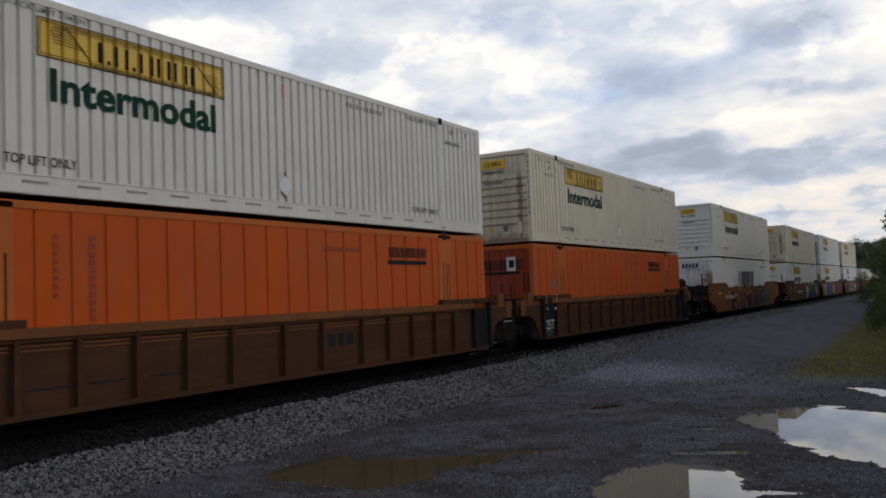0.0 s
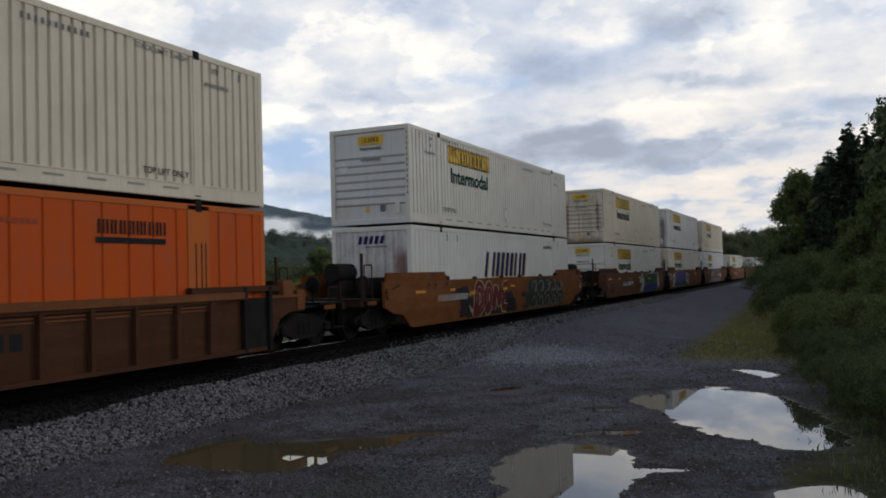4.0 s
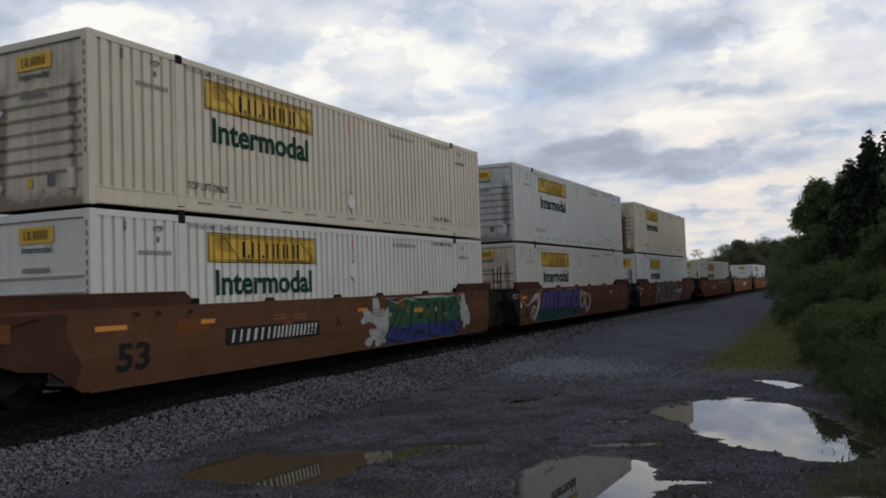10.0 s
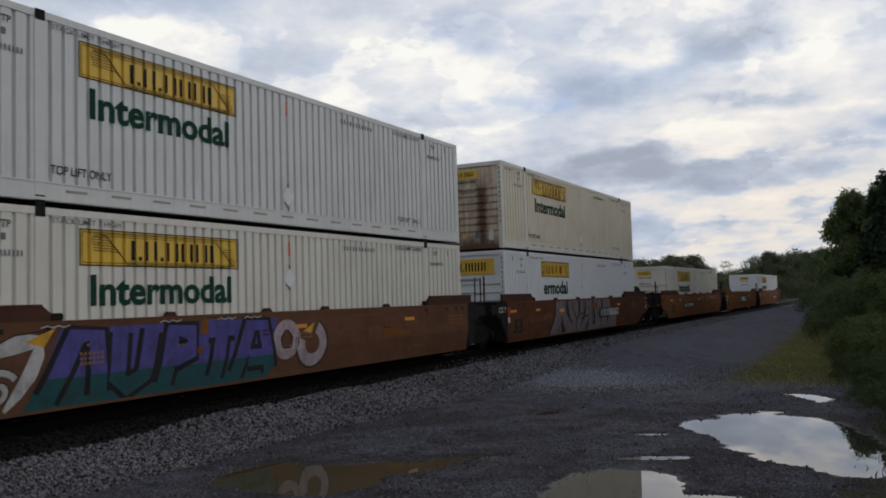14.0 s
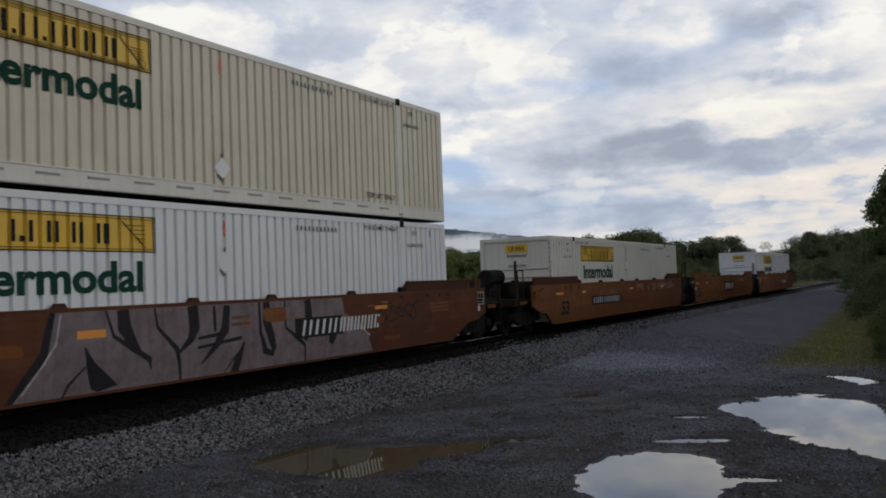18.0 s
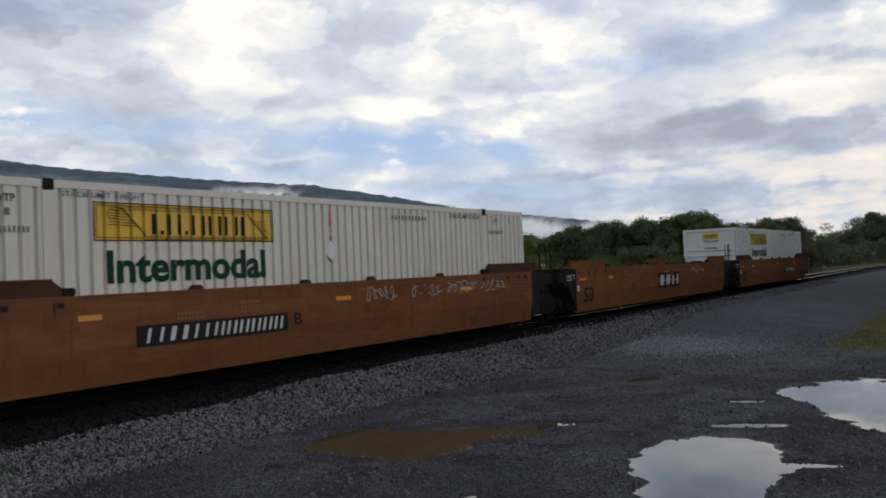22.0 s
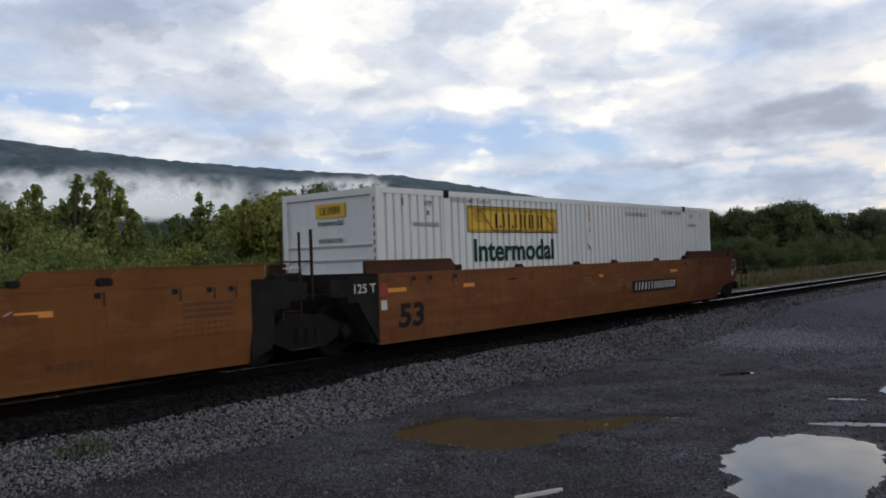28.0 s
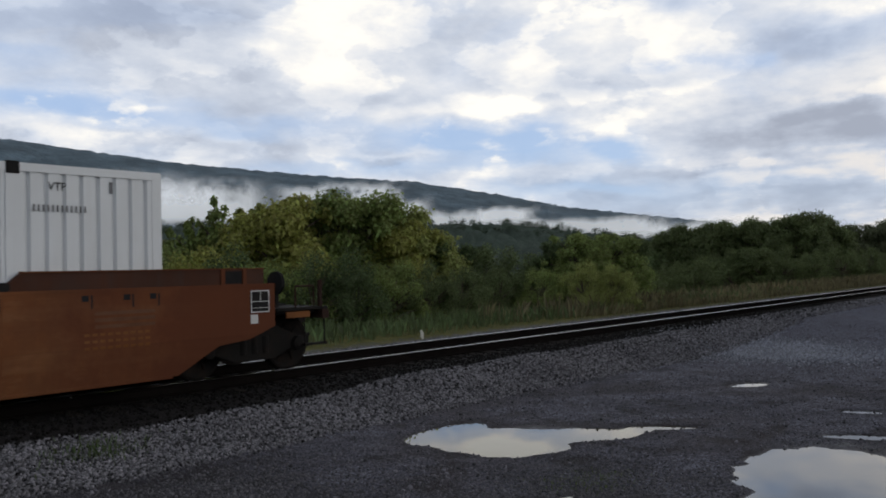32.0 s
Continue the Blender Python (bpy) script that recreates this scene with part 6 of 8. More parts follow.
        g.add([(0.03 + d, yy, 0.14) for yy, d in pv] + [(0.03 + d, yy, H - 0.13) for yy, d in pv], [(i, i + 1, i + 1 + n, i + n) for i in range(n - 1)])
        part("front_wall", g, end_paint, root)
        if style == "orange":
            flat("carrier_mark", [[(-p[0], p[1]) for p in q] for q in paired_bars(-0.55, 0.90, H - 0.78, H - 0.46, (0.8, 0.8, 0.9, 0.9, 0.8, 0.28, 0.9, 0.8, 0.85), 0.050, 0.2)], 0.024, "ink", root, "black block marks", "front")
            flat("mark_underline", [[(0.90, H - 0.92), (0.90, H - 0.84), (-0.80, H - 0.84), (-0.80, H - 0.92)]], 0.024, "ink", root, face="front")
            part("end_plate", Geo().box(0.0, 0.026, -0.66, -0.36, H - 0.82, H - 0.38), "grey_white", root, "pale metal plate with dark marks")
            flat("end_plate_mark", [[(-0.62, H - 0.72), (-0.44, H - 0.72), (-0.44, H - 0.48), (-0.62, H - 0.48)]], -0.003, "ink", root, face="front")
            flat("corner_number", [[(yy, H - 1.0 - 0.13 * k), (yy + 0.05, H - 1.0 - 0.13 * k), (yy + 0.05, H - 0.90 - 0.13 * k), (yy, H - 0.90 - 0.13 * k)] for k in range(8) for yy in (-W + 0.20, -W + 0.34)], 0.022, "ink", root, face="front")
        else:
            flat("carrier_mark", [[(-p[0], p[1]) for p in q] for q in stroke_marks(-0.50, 0.42, H - 0.52, H - 0.28, 5, 0.25)], 0.020, "navy", root, "navy block marks", "front")
            flat("small_mark", [[(0.25, H - 0.62), (0.25, H - 0.585), (-0.5, H - 0.585), (-0.5, H - 0.62)]], 0.020, "faint_ink", root, face="front")
    # rear doors
    for sgn in (-1, 1):
        d = part("door", Geo().box(L - 0.07, L - 0.03, *sorted((sgn * 0.01, sgn * (B[sgn] - 0.14))), 0.14, H - 0.13, 0.01), end_paint, root)
        for k in (0.35, 0.85):
            part("lock_rod", Geo().tube((L - 0.015, sgn * k, 0.15), (L - 0.015, sgn * k, H - 0.15), 0.018, 6), "steel_dark", d)
    part("rear_header", Geo().box(L - 0.10, L, -W + 0.13, FAR - 0.13, H - 0.14, H - 0.004), frame_paint, root)
    part("rear_sill", Geo().box(L - 0.10, L, -W + 0.13, FAR - 0.13, 0.0, 0.14), frame_paint, root)
    # painted marks on the near side
    y = -W - 0.004
    mid = waves[1]
    if style == "carrier":
        x0 = 2.80 if not trimmed else 3.45
        sign_board(root, mid, x0, 6.47, H - 0.86, H - 0.28, trimmed)
        if trimmed:
            lettering("lettering", "ermodal", 3.60, H - 1.50, 2.60, 0.50, y, "green_ink", root, 0.029)
        else:
            lettering("lettering", "Intermodal", 3.00, H - 1.50, 3.25, 0.50, y, "green_ink", root, 0.029)
        lettering("lettering", "TOP LIFT ONLY", 2.28, base + 0.13, 1.15, 0.14, y, "ink", root, 0.006)
        lettering("lettering", "TOP LIFT ONLY", 12.60, base + 0.10, 1.20, 0.12, y, "ink", root, 0.006)
        lettering("lettering", "STACK LIMIT 3 HIGH", 2.30, H - 0.23, 1.30, 0.085, y, "faint_ink", root, 0.006)
        lettering("lettering", "STACK LIMIT 3 HIGH", 12.45, H - 0.26, 1.35, 0.10, y, "ink" if not upper else "faint_ink", root, 0.006)
        lettering("lettering", "VTP", 1.38, H - 0.34, 0.24, 0.11, y, "ink", root, 0.006)
        lettering("lettering", "VTP", 14.50, H - 0.34, 0.24, 0.11, y, "ink", root, 0.006)
        flat("small_mark", bars(1.05, 1.85, H - 0.75, H - 0.66, 12, 0.42) + [[(1.46, H - 0.52), (1.54, H - 0.52), (1.54, H - 0.42), (1.46, H - 0.42)]], y, "faint_ink", root)
        flat("small_mark", bars(14.30, 15.05, H - 0.62, H - 0.53, 12, 0.42), y, "faint_ink", root)
        flat("number_marking", bars(10.1, 11.5, H - 0.36, H - 0.26, 11, 0.42), y, "faint_ink", root)
        g = Geo()
        cx_, cz_ = 8.05, H - 1.02 if not upper else 0.62
        g.add([(cx_ - 0.20, y - 0.004, cz_), (cx_, y - 0.004, cz_ - 0.20), (cx_ + 0.20, y - 0.004, cz_), (cx_, y - 0.004, cz_ + 0.20)], [(0, 1, 2, 3)])
        part("placard", g, "white", root, "white diamond placard holder")
        flat("placard_bracket", [[(cx_ - 0.14, cz_ - 0.14), (cx_, cz_ - 0.27), (cx_ + 0.02, cz_ - 0.20), (cx_ - 0.12, cz_ - 0.11)], [(cx_ - 0.03, cz_ + 0.20), (cx_ + 0.03, cz_ + 0.20), (cx_ + 0.03, cz_ + 0.27), (cx_ - 0.03, cz_ + 0.27)]], y - 0.006, "faint_ink", root)
        flat("red_stripe", [[(8.03, H - 0.55), (8.08, H - 0.55), (8.08, H - 0.26), (8.03, H - 0.26)]], y, "red_ink", root)
        flat("vent", [[(a, H - 0.34), (a + 0.05, H - 0.34), (a + 0.05, H - 0.18), (a, H - 0.18)] for a in (0.72, 15.35)], y, "faint_ink", root)
        if rusty:
            flat("rust_stain", [[(0.30 + k * 0.16, H - 0.20), (0.40 + k * 0.16, H - 0.20), (0.385 + k * 0.16, H - 0.32 + 0.02 * k)] for k in range(5)], y, "rust_patch", root)
    elif style == "blue":
        mk = paired_bars(5.70, 9.95, 1.30, 2.18, (1.0, 0.34, 0.34, 0.34, 0.36, 0.85, 0.36), 0.22, 0.20, 0.30)
        flat("carrier_shadow", [[(p[0] + 0.07, p[1] - 0.05) for p in q] for q in mk], y, "gold", root)
        flat("carrier_mark", mk, y - 0.003, "navy", root, "large slanted navy block marks with gold edge")
        flat("number_marking", bars(12.55, 13.75, H - 0.50, H - 0.38, 9), y, "faint_ink", root)
        flat("vent", [[(a, H - 0.42), (a + 0.06, H - 0.42), (a + 0.06, H - 0.2), (a, H - 0.2)] for a in (2.55, 3.35, 13.3, 14.6)], y, "faint_ink", root)
    else:
        flat("carrier_mark", paired_bars(11.55, 13.15, 2.26, 2.50, (0.8, 0.8, 0.9, 0.9, 0.8, 0.28, 0.9, 0.8, 0.85), 0.050, 0.2), y, "ink", root, "black block marks")
        flat("mark_underline", [[(11.50, 2.10), (13.15, 2.10), (13.15, 2.20), (11.50, 2.20)]], y, "ink", root)
        g = []
        for k in range(11):
            g.append([(3.62, 2.36 - 0.12 * k), (3.72, 2.36 - 0.12 * k), (3.72, 2.45 - 0.12 * k), (3.62, 2.45 - 0.12 * k)])
            if k < 8:
                g.append([(3.02, 2.36 - 0.12 * k), (3.09, 2.36 - 0.12 * k), (3.09, 2.44 - 0.12 * k), (3.02, 2.44 - 0.12 * k)])
        flat("number_marking", g, y, "orange_red", root)
        flat("placard", [[(1.20, 1.64), (1.40, 1.44), (1.60, 1.64), (1.40, 1.84)]], y - 0.004, "faint_ink", root, "grey diamond placard holder")
        flat("small_mark", bars(9.2, 10.4, 2.36, 2.44, 10), y, "orange_red", root)
    return root


def truck(x, parent):
    """A two-axle bogie with its two wheelsets, which turn as it rolls."""
    g = Geo()
    for s in (-1, 1):
        yy = s * 1.0
        g.prism([(-1.15, 0.38), (-1.15, 0.56), (-0.70, 0.66), (-0.42, 0.80), (0.42, 0.80), (0.70, 0.66), (1.15, 0.56), (1.15, 0.38), (0.80, 0.40), (0.40, 0.24), (-0.40, 0.24), (-0.80, 0.40)], yy - 0.07, yy + 0.07)
        for ax in (-0.89, 0.89):
            g.turn([(yy + s * 0.05, 0.13), (yy + s * 0.14, 0.12), (yy + s * 0.16, 0.06)], n=10)
            for i in range(len(g.v) - 30, len(g.v)):
                p = g.v[i]
                g.v[i] = (p[0] + ax, p[1], p[2] + 0.46)
        for k in (-0.22, 0.0, 0.22):
            g.tube((k, yy + s * 0.03, 0.34), (k, yy + s * 0.03, 0.62), 0.075, 10)
    g.box(-0.20, 0.20, -1.0, 1.0, 0.50, 0.82, 0.03)
    tr = part("truck", g, "steel_dark", parent, "grimy two-axle steel truck")
    tr.location = (x, 0, 0)
    for ax in (-0.89, 0.89):
        w = Geo()
        for s in (-1, 1):
            r = [(0.690, 0.490), (0.712, 0.490), (0.722, 0.462), (0.800, 0.458), (0.808, 0.42), (0.790, 0.36), (0.775, 0.20), (0.810, 0.13), (0.690, 0.13), (0.700, 0.36)]
            w.turn([(s * a, b) for a, b in r], n=28)
        w.tube((0, -0.9, 0), (0, 0.9, 0), 0.085, 12)
        for k in range(6):  # cast ribs and chalk marks that show the turning
            a = k * math.tau / 6
            w.tube((0.16 * math.cos(a), -0.80, 0.16 * math.sin(a)), (0.33 * math.cos(a), -0.79, 0.33 * math.sin(a)), 0.018, 5)
        ws = part("wheelset", w, "wheel", tr, "worn steel wheelset", smooth=False)
        ws.location = (ax, 0, 0.46)
        WHEELS.append((ws, ax))
    return tr


def ladder(x, parent, y=-1.34, z0=0.62, z1=2.25, w=0.40, rungs=4, mat="rust_dark"):
    g = Geo()
    for a in (x, x + w):
        g.box(a - 0.018, a + 0.018, y - 0.015, y + 0.015, z0, z1 if a == x else z1 - 0.0)
    lad = part("ladder", g, mat, parent, "steel end ladder")
    for k in range(rungs):
        zz = z0 + 0.12 + k * 0.36
        part("rung", Geo().tube((x, y, zz), (x + w, y, zz), 0.014, 6), "white_ink" if k in (1, 2) else mat, lad)
    return lad


def end_platform(root, at, way, reservoir=True):
    """The coupler end of a car: deck, end sill, coupler, posts, air reservoir, hose and stencil board. at: container end; way: +1 rear, -1 front."""
    def X(d):
        return at + way * d

    def bx(a, b, *r, c=0.0):
        return Geo().box(min(X(a), X(b)), max(X(a), X(b)), *r, c)

    part("bulkhead", bx(0.25, 0.45, -1.30, 1.30, 0.55, 1.50, c=0.02), "black_paint", root)
    part("draft_sill", bx(0.3, 3.1, -0.32, 0.32, 0.78, 1.10, c=0.02), "black_paint", root)
    part("deck", bx(2.05, 3.15, -1.36, 1.36, 1.02, 1.07), "steel_dark", root, "dark steel walkway")
    part("end_sill", bx(3.00, 3.15, -1.38, 1.38, 0.86, 1.02, c=0.02), "rust_dark", root)
    part("coupler", bx(3.1, 3.52, -0.11, 0.11, 0.76, 0.98, c=0.02), "steel_dark", root)
    part("knuckle", bx(3.45, 3.62, -0.19, 0.16, 0.72, 1.02, c=0.05), "steel_dark", root)
    for yy in (-1.33, 1.33):
        part("grab_post", bx(2.96, 3.02, yy - 0.03, yy + 0.03, 1.05, 2.25 if way < 0 else 1.52), "rust_dark", root)
        hoop = Geo()
        a, b = X(2.45), X(2.85)
        up = 1.95 if way < 0 else 1.42
        hoop.tube((a, yy, 1.05), (a, yy, up), 0.018, 6).tube((a, yy, up), (b, yy, up), 0.018, 6).tube((b, yy, up), (b, yy, 1.05), 0.018, 6)
        part("handrail", hoop, "rust_dark", root)
        part("sill_step", bx(2.62, 3.10, yy - 0.05, yy + 0.05, 0.42, 0.46), "steel_dark", root)
        for d in (2.64, 3.08):
            part("step_hanger", Geo().tube((X(d), yy, 0.44), (X(d), yy, 0.95), 0.015, 6), "steel_dark", root)
        part("reflector", bx(2.25, 2.75, yy - 0.015, yy + 0.015, 0.90, 1.00), "rail_yellow", root, "faded orange plate")
    if reservoir:
        a, b = X(0.75), X(1.75)
        part("air_reservoir", Geo().tube((a, 0.35, 1.78), (b, 0.35, 1.78), 0.26, 18), "rust_dark" if way > 0 else "black_paint", root, "cylindrical steel air tank", smooth=False)
        part("tank_saddle", bx(0.9, 1.6, 0.15, 0.55, 1.08, 1.56), "black_paint", root)
    part("equipment_box", bx(0.48, 0.74, -1.15, 1.15, 1.10, 1.62, c=0.02), "black_paint", root, "black steel equipment box")
    part("brake_rigging", bx(0.55, 2.95, -0.62, -0.36, 0.62, 0.86, c=0.03), "steel_dark", root)
    part("brake_pipe", Geo().tube((X(0.5), -1.20, 0.98), (X(2.95), -1.20, 0.98), 0.03, 8), "black_paint", root)
    part("hand_brake", Geo().tube((X(2.30), -0.98, 1.48), (X(2.36), -0.98, 1.48), 0.20, 14), "black_paint", root, "black hand brake wheel")
    part("brake_stand", bx(2.30, 2.36, -1.01, -0.95, 1.07, 1.48), "black_paint", root)
    part("brake_valve", bx(1.15, 1.65, -0.85, -0.45, 1.10, 1.55, c=0.04), "black_paint", root)
    hose = Geo()
    pts = [(X(3.1), -0.35, 0.85), (X(3.3), -0.36, 0.62), (X(3.5), -0.34, 0.50), (X(3.62), -0.30, 0.52)]
    for p, q in zip(pts, pts[1:]):
        hose.tube(p, q, 0.03, 6)
    part("air_hose", hose, "black_paint", root)
    truck(X(1.80), root)


def smooth_car(x, body, label, front, rear, tank=True):
    """A well car with smooth side sills. front, rear: 'joint' (shared truck) or 'coupler'."""
    root = thing("well_car", label, "rail car", (x, TRACK_Y, 0), "well cars")
    MOVING.append((root, x, TRACK_Y, 0.0))
    L = C_LEN
    a = [(-0.15, 0.18), (-0.15, 1.44)] if front == "joint" else [(-0.25, 0.18), (-0.88, 0.56), (-1.45, 0.62), (-1.94, 0.80), (-1.94, 1.44)]
    b = [(L + 0.15, 1.44), (L + 0.15, 0.18)] if rear == "joint" else [(L + 1.94, 1.44), (L + 1.94, 0.80), (L + 1.45, 0.62), (L + 0.88, 0.56), (L + 0.20, 0.18)]
    lo, hi = a[-1][0], b[0][0]
    for s in (-1, 1):
        o, i = s * 1.425, s * 1.350
        y0, y1 = min(o, i), max(o, i)
        part("side_sill", bent(a + b, 1.425, 1.350, s), body, root)
        part("top_chord", Geo().box(lo, hi, min(o * 1.006, i * 0.985), max(o * 1.006, i * 0.985), 1.44, 1.485, 0.008), body, root)
        part("bottom_flange", Geo().box(-0.1, L + 0.1, *sorted((s * 1.368, s * 1.24)), 0.155, 0.195), body, root)
        for e in (0, 1):
            kind = front if e == 0 else rear
            far = -0.45 if kind == "joint" else -1.74
            xs = [far, 2.05, 2.28]
            p = [(xs[0], 1.485), (xs[0], 1.715), (xs[1], 1.715), (xs[2], 1.54), (xs[2], 1.485)]
            if e:
                p = [(L - q[0], q[1]) for q in p]
            part("end_rail", Geo().prism(p, *sorted((s * 1.405, s * 1.325))), "rail_dark" if body not in ("rail_yellow", "rail_ochre") else body, root, "raised end rail")
            part("rail_cap", Geo().box(*sorted((p[1][0], p[2][0])), *sorted((s * 1.425, s * 1.315)), 1.715, 1.735), body, root)
            gx = 2.30 if e == 0 else L - 2.30
            part("guide_block", Geo().box(gx - 0.10, gx + 0.10, *sorted((s * 1.42, s * 1.31)), 1.485, 1.60, 0.03), "black_paint", root)
        for k in (4.6, 7.2, 9.2, 11.8):
            part("container_guide", Geo().prism([(k - 0.12, 1.485), (k - 0.06, 1.56), (k + 0.06, 1.56), (k + 0.12, 1.485)], *sorted((s * 1.42, s * 1.32))), "rail_dark", root)
        for k in (2.30, L - 2.325):
            part("seam", bent([(k, 0.20), (k + 0.025, 0.20), (k + 0.025, 1.42), (k, 1.42)], 1.428, 1.425, s), body, root)
    for k in (0.0, L / 2 - 0.5, L - 1.0):
        part("cross_beam", Geo().box(k, k + 1.0, -1.25, 1.25, 0.17, 0.23), "steel_dark", root)
    for e, kind in ((0, front), (1, rear)):
        at, way = (0.0, -1) if e == 0 else (L, 1)
        if kind == "coupler":
            end_platform(root, at, way, tank or e == 0)
            for s in (-1, 1):
                if e == 0:
                    soot = body == "rail_brown" and [(-1.938, 1.43), (-1.938, 0.80), (-1.45, 0.62), (-0.88, 0.56), (-0.42, 0.26), (-0.30, 0.60), (-0.62, 1.10), (-0.55, 1.43)]
                    if soot:
                        part("sooty_end", bent(soot, 1.4285, 1.425, s), "rail_dark", root, "sooty dark end of the side")
                    part("junction_box", Geo().box(-1.88, -1.63, *sorted((s * 1.425, s * 1.50)), 1.05, 1.32, 0.02), "rail_yellow", root, "small yellow-brown box")
                    part("conduit", Geo().tube((-1.92, s * 1.44, 1.20), (-1.1, s * 1.44, 1.38), 0.022, 6), "rust_dark", root)
                    continue
                xa, xb = sorted((at + way * 1.46, at + way * 1.82))
                yb = s * 1.426
                bd = part("stencil_board", Geo().box(xa, xb, *sorted((yb, yb + s * 0.010)), 1.03, 1.38), "black_paint", root, "black stencil board with white frame")
                # thin black plate: the recess's darkness is put into its colour
                part("rail_slot", Geo().box(at + 0.95, at + 1.32, *sorted((s * 1.405, s * 1.409)), 1.50, 1.69), "black_paint", root, "black plate standing for a dark slot in the end rail")
                for k in (0.92, 1.32):
                    part("slot_post", Geo().box(at + k, at + k + 0.07, *sorted((s * 1.405, s * 1.43)), 1.486, 1.735), body, root)
                if s < 0:
                    t = 0.018
                    fr = [[(xa, 1.03), (xb, 1.03), (xb, 1.03 + t), (xa, 1.03 + t)], [(xa, 1.38 - t), (xb, 1.38 - t), (xb, 1.38), (xa, 1.38)], [(xa, 1.03), (xa + t, 1.03), (xa + t, 1.38), (xa, 1.38)],
                          [(xb - t, 1.03), (xb, 1.03), (xb, 1.38), (xb - t, 1.38)], [(xa, 1.20), (xb, 1.20), (xb, 1.21), (xa, 1.21)], [((xa + xb) / 2, 1.21), ((xa + xb) / 2 + 0.012, 1.21), ((xa + xb) / 2 + 0.012, 1.38), ((xa + xb) / 2, 1.38)], [(xa, 1.10), (xb, 1.10), (xb, 1.108), (xa, 1.108)]]
                    flat("stencil_frame", fr, -1.4385, "white_ink", bd)
                    flat("tag_plate", [[(xa + 0.0, 0.86), (xa + 0.14, 0.86), (xa + 0.14, 1.0), (xa + 0.0, 1.0)]], -1.430, "white_ink", root)
        else:
            def bx(p, q, *r, c=0.0):
                return Geo().box(min(at + way * p, at + way * q), max(at + way * p, at + way * q), *r, c)
            part("bulkhead", bx(0.10, 0.30, -1.34, 1.34, 0.20, 1.50, c=0.02), "black_paint", root)
            part("end_casting", bx(0.3, 1.55, -0.45, 0.45, 0.62, 1.12, c=0.04), "black_paint", root)
            for s in (-1, 1):
                y0, y1 = sorted((s * 1.415, s * 1.33))
                part("end_plate", bx(0.152, 0.95, y0, y1, 0.98, 1.46), "black_paint", root, "black painted end plate")
                foot = ((0.152, 0.98), (0.70, 0.98), (0.152, 0.20)) if e == 0 else ((0.152, 0.98), (0.64, 0.98), (0.56, 0.36), (0.152, 0.20))
                p = [(at + way * d, zz) for d, zz in foot]
                part("corner_gusset", Geo().prism(p, y0, y1), "black_paint", root)
                part("deck_bracket", bx(0.90, 1.35, y0, y1, 1.10, 1.40), "black_paint", root)
            if e == 0:
                lettering("lettering", "125 T", -0.78, 1.14, 0.56, 0.17, -1.417, "white_ink", root, 0.012)
                flat("tag_plate", [[(-0.10, 0.80), (0.06, 0.80), (0.06, 0.98), (-0.10, 0.98)]], -1.4285, "white_ink", root)
                part("side_lamp_plate", Geo().box(-0.12, 0.10, -1.432, -1.424, 1.05, 1.30), "orange_red", root)
                part("air_reservoir", Geo().tube((-1.1, 0.5, 1.35), (-0.4, 0.5, 1.35), 0.2, 14), "black_paint", root)
            else:
                truck(L + 1.62, root)
                ladder(L + 0.86, root, z0=0.80, rungs=3)
                rail = Geo().tube((L + 0.80, -1.34, 1.75), (L + 1.50, -1.34, 1.75), 0.016, 6)
                part("handrail", rail, "rail_dark", root)
                part("side_post", Geo().box(L + 1.51, L + 1.55, -1.36, -1.32, 1.10, 2.30), "rust_dark", root)
    y = -1.4285
    if body != "rail_yellow":
        lettering("lettering", "53", 0.40, 0.42, 0.74, 0.48, y, "ink", root, 0.034)
    flat("height_marking", [q for k in (0.75, 1.25, 2.05) for q in ([(k, 1.22), (k + 0.025, 1.22), (k + 0.025, 1.40), (k, 1.40)], [(k + 0.05, 1.32), (k + 0.16, 1.32), (k + 0.16, 1.40), (k + 0.05, 1.40)])], y, "ink", root)
    flat("height_marking", [q for k in (13.8, 15.0, 15.6, 16.0) for q in ([(k, 1.22), (k + 0.025, 1.22), (k + 0.025, 1.40), (k, 1.40)], [(k - 0.13, 1.32), (k - 0.03, 1.32), (k - 0.03, 1.40), (k - 0.13, 1.40)])], y, "ink", root)
    for a, b in ((-0.05, 0.62), (2.42, 2.80), (8.0, 8.45), (12.6, 13.1)):
        flat("reflector", [[(a, 1.12), (b, 1.12), (b, 1.20), (a, 1.20)]], y, "decal_orange", root, "orange reflective strip")
    flat("small_mark", [[(xx, zz), (xx + 0.9, zz), (xx + 0.9, zz + 0.05), (xx, zz + 0.05)] for xx in (15.05,) for zz in (0.95, 1.04, 1.13)] + bars(10.2, 11.4, 1.30, 1.36, 12) + bars(13.0, 13.7, 0.40, 0.50, 5), y, "rail_tan" if body in ("rail_brown", "rail_umber") else "rail_brown", root)
    return root


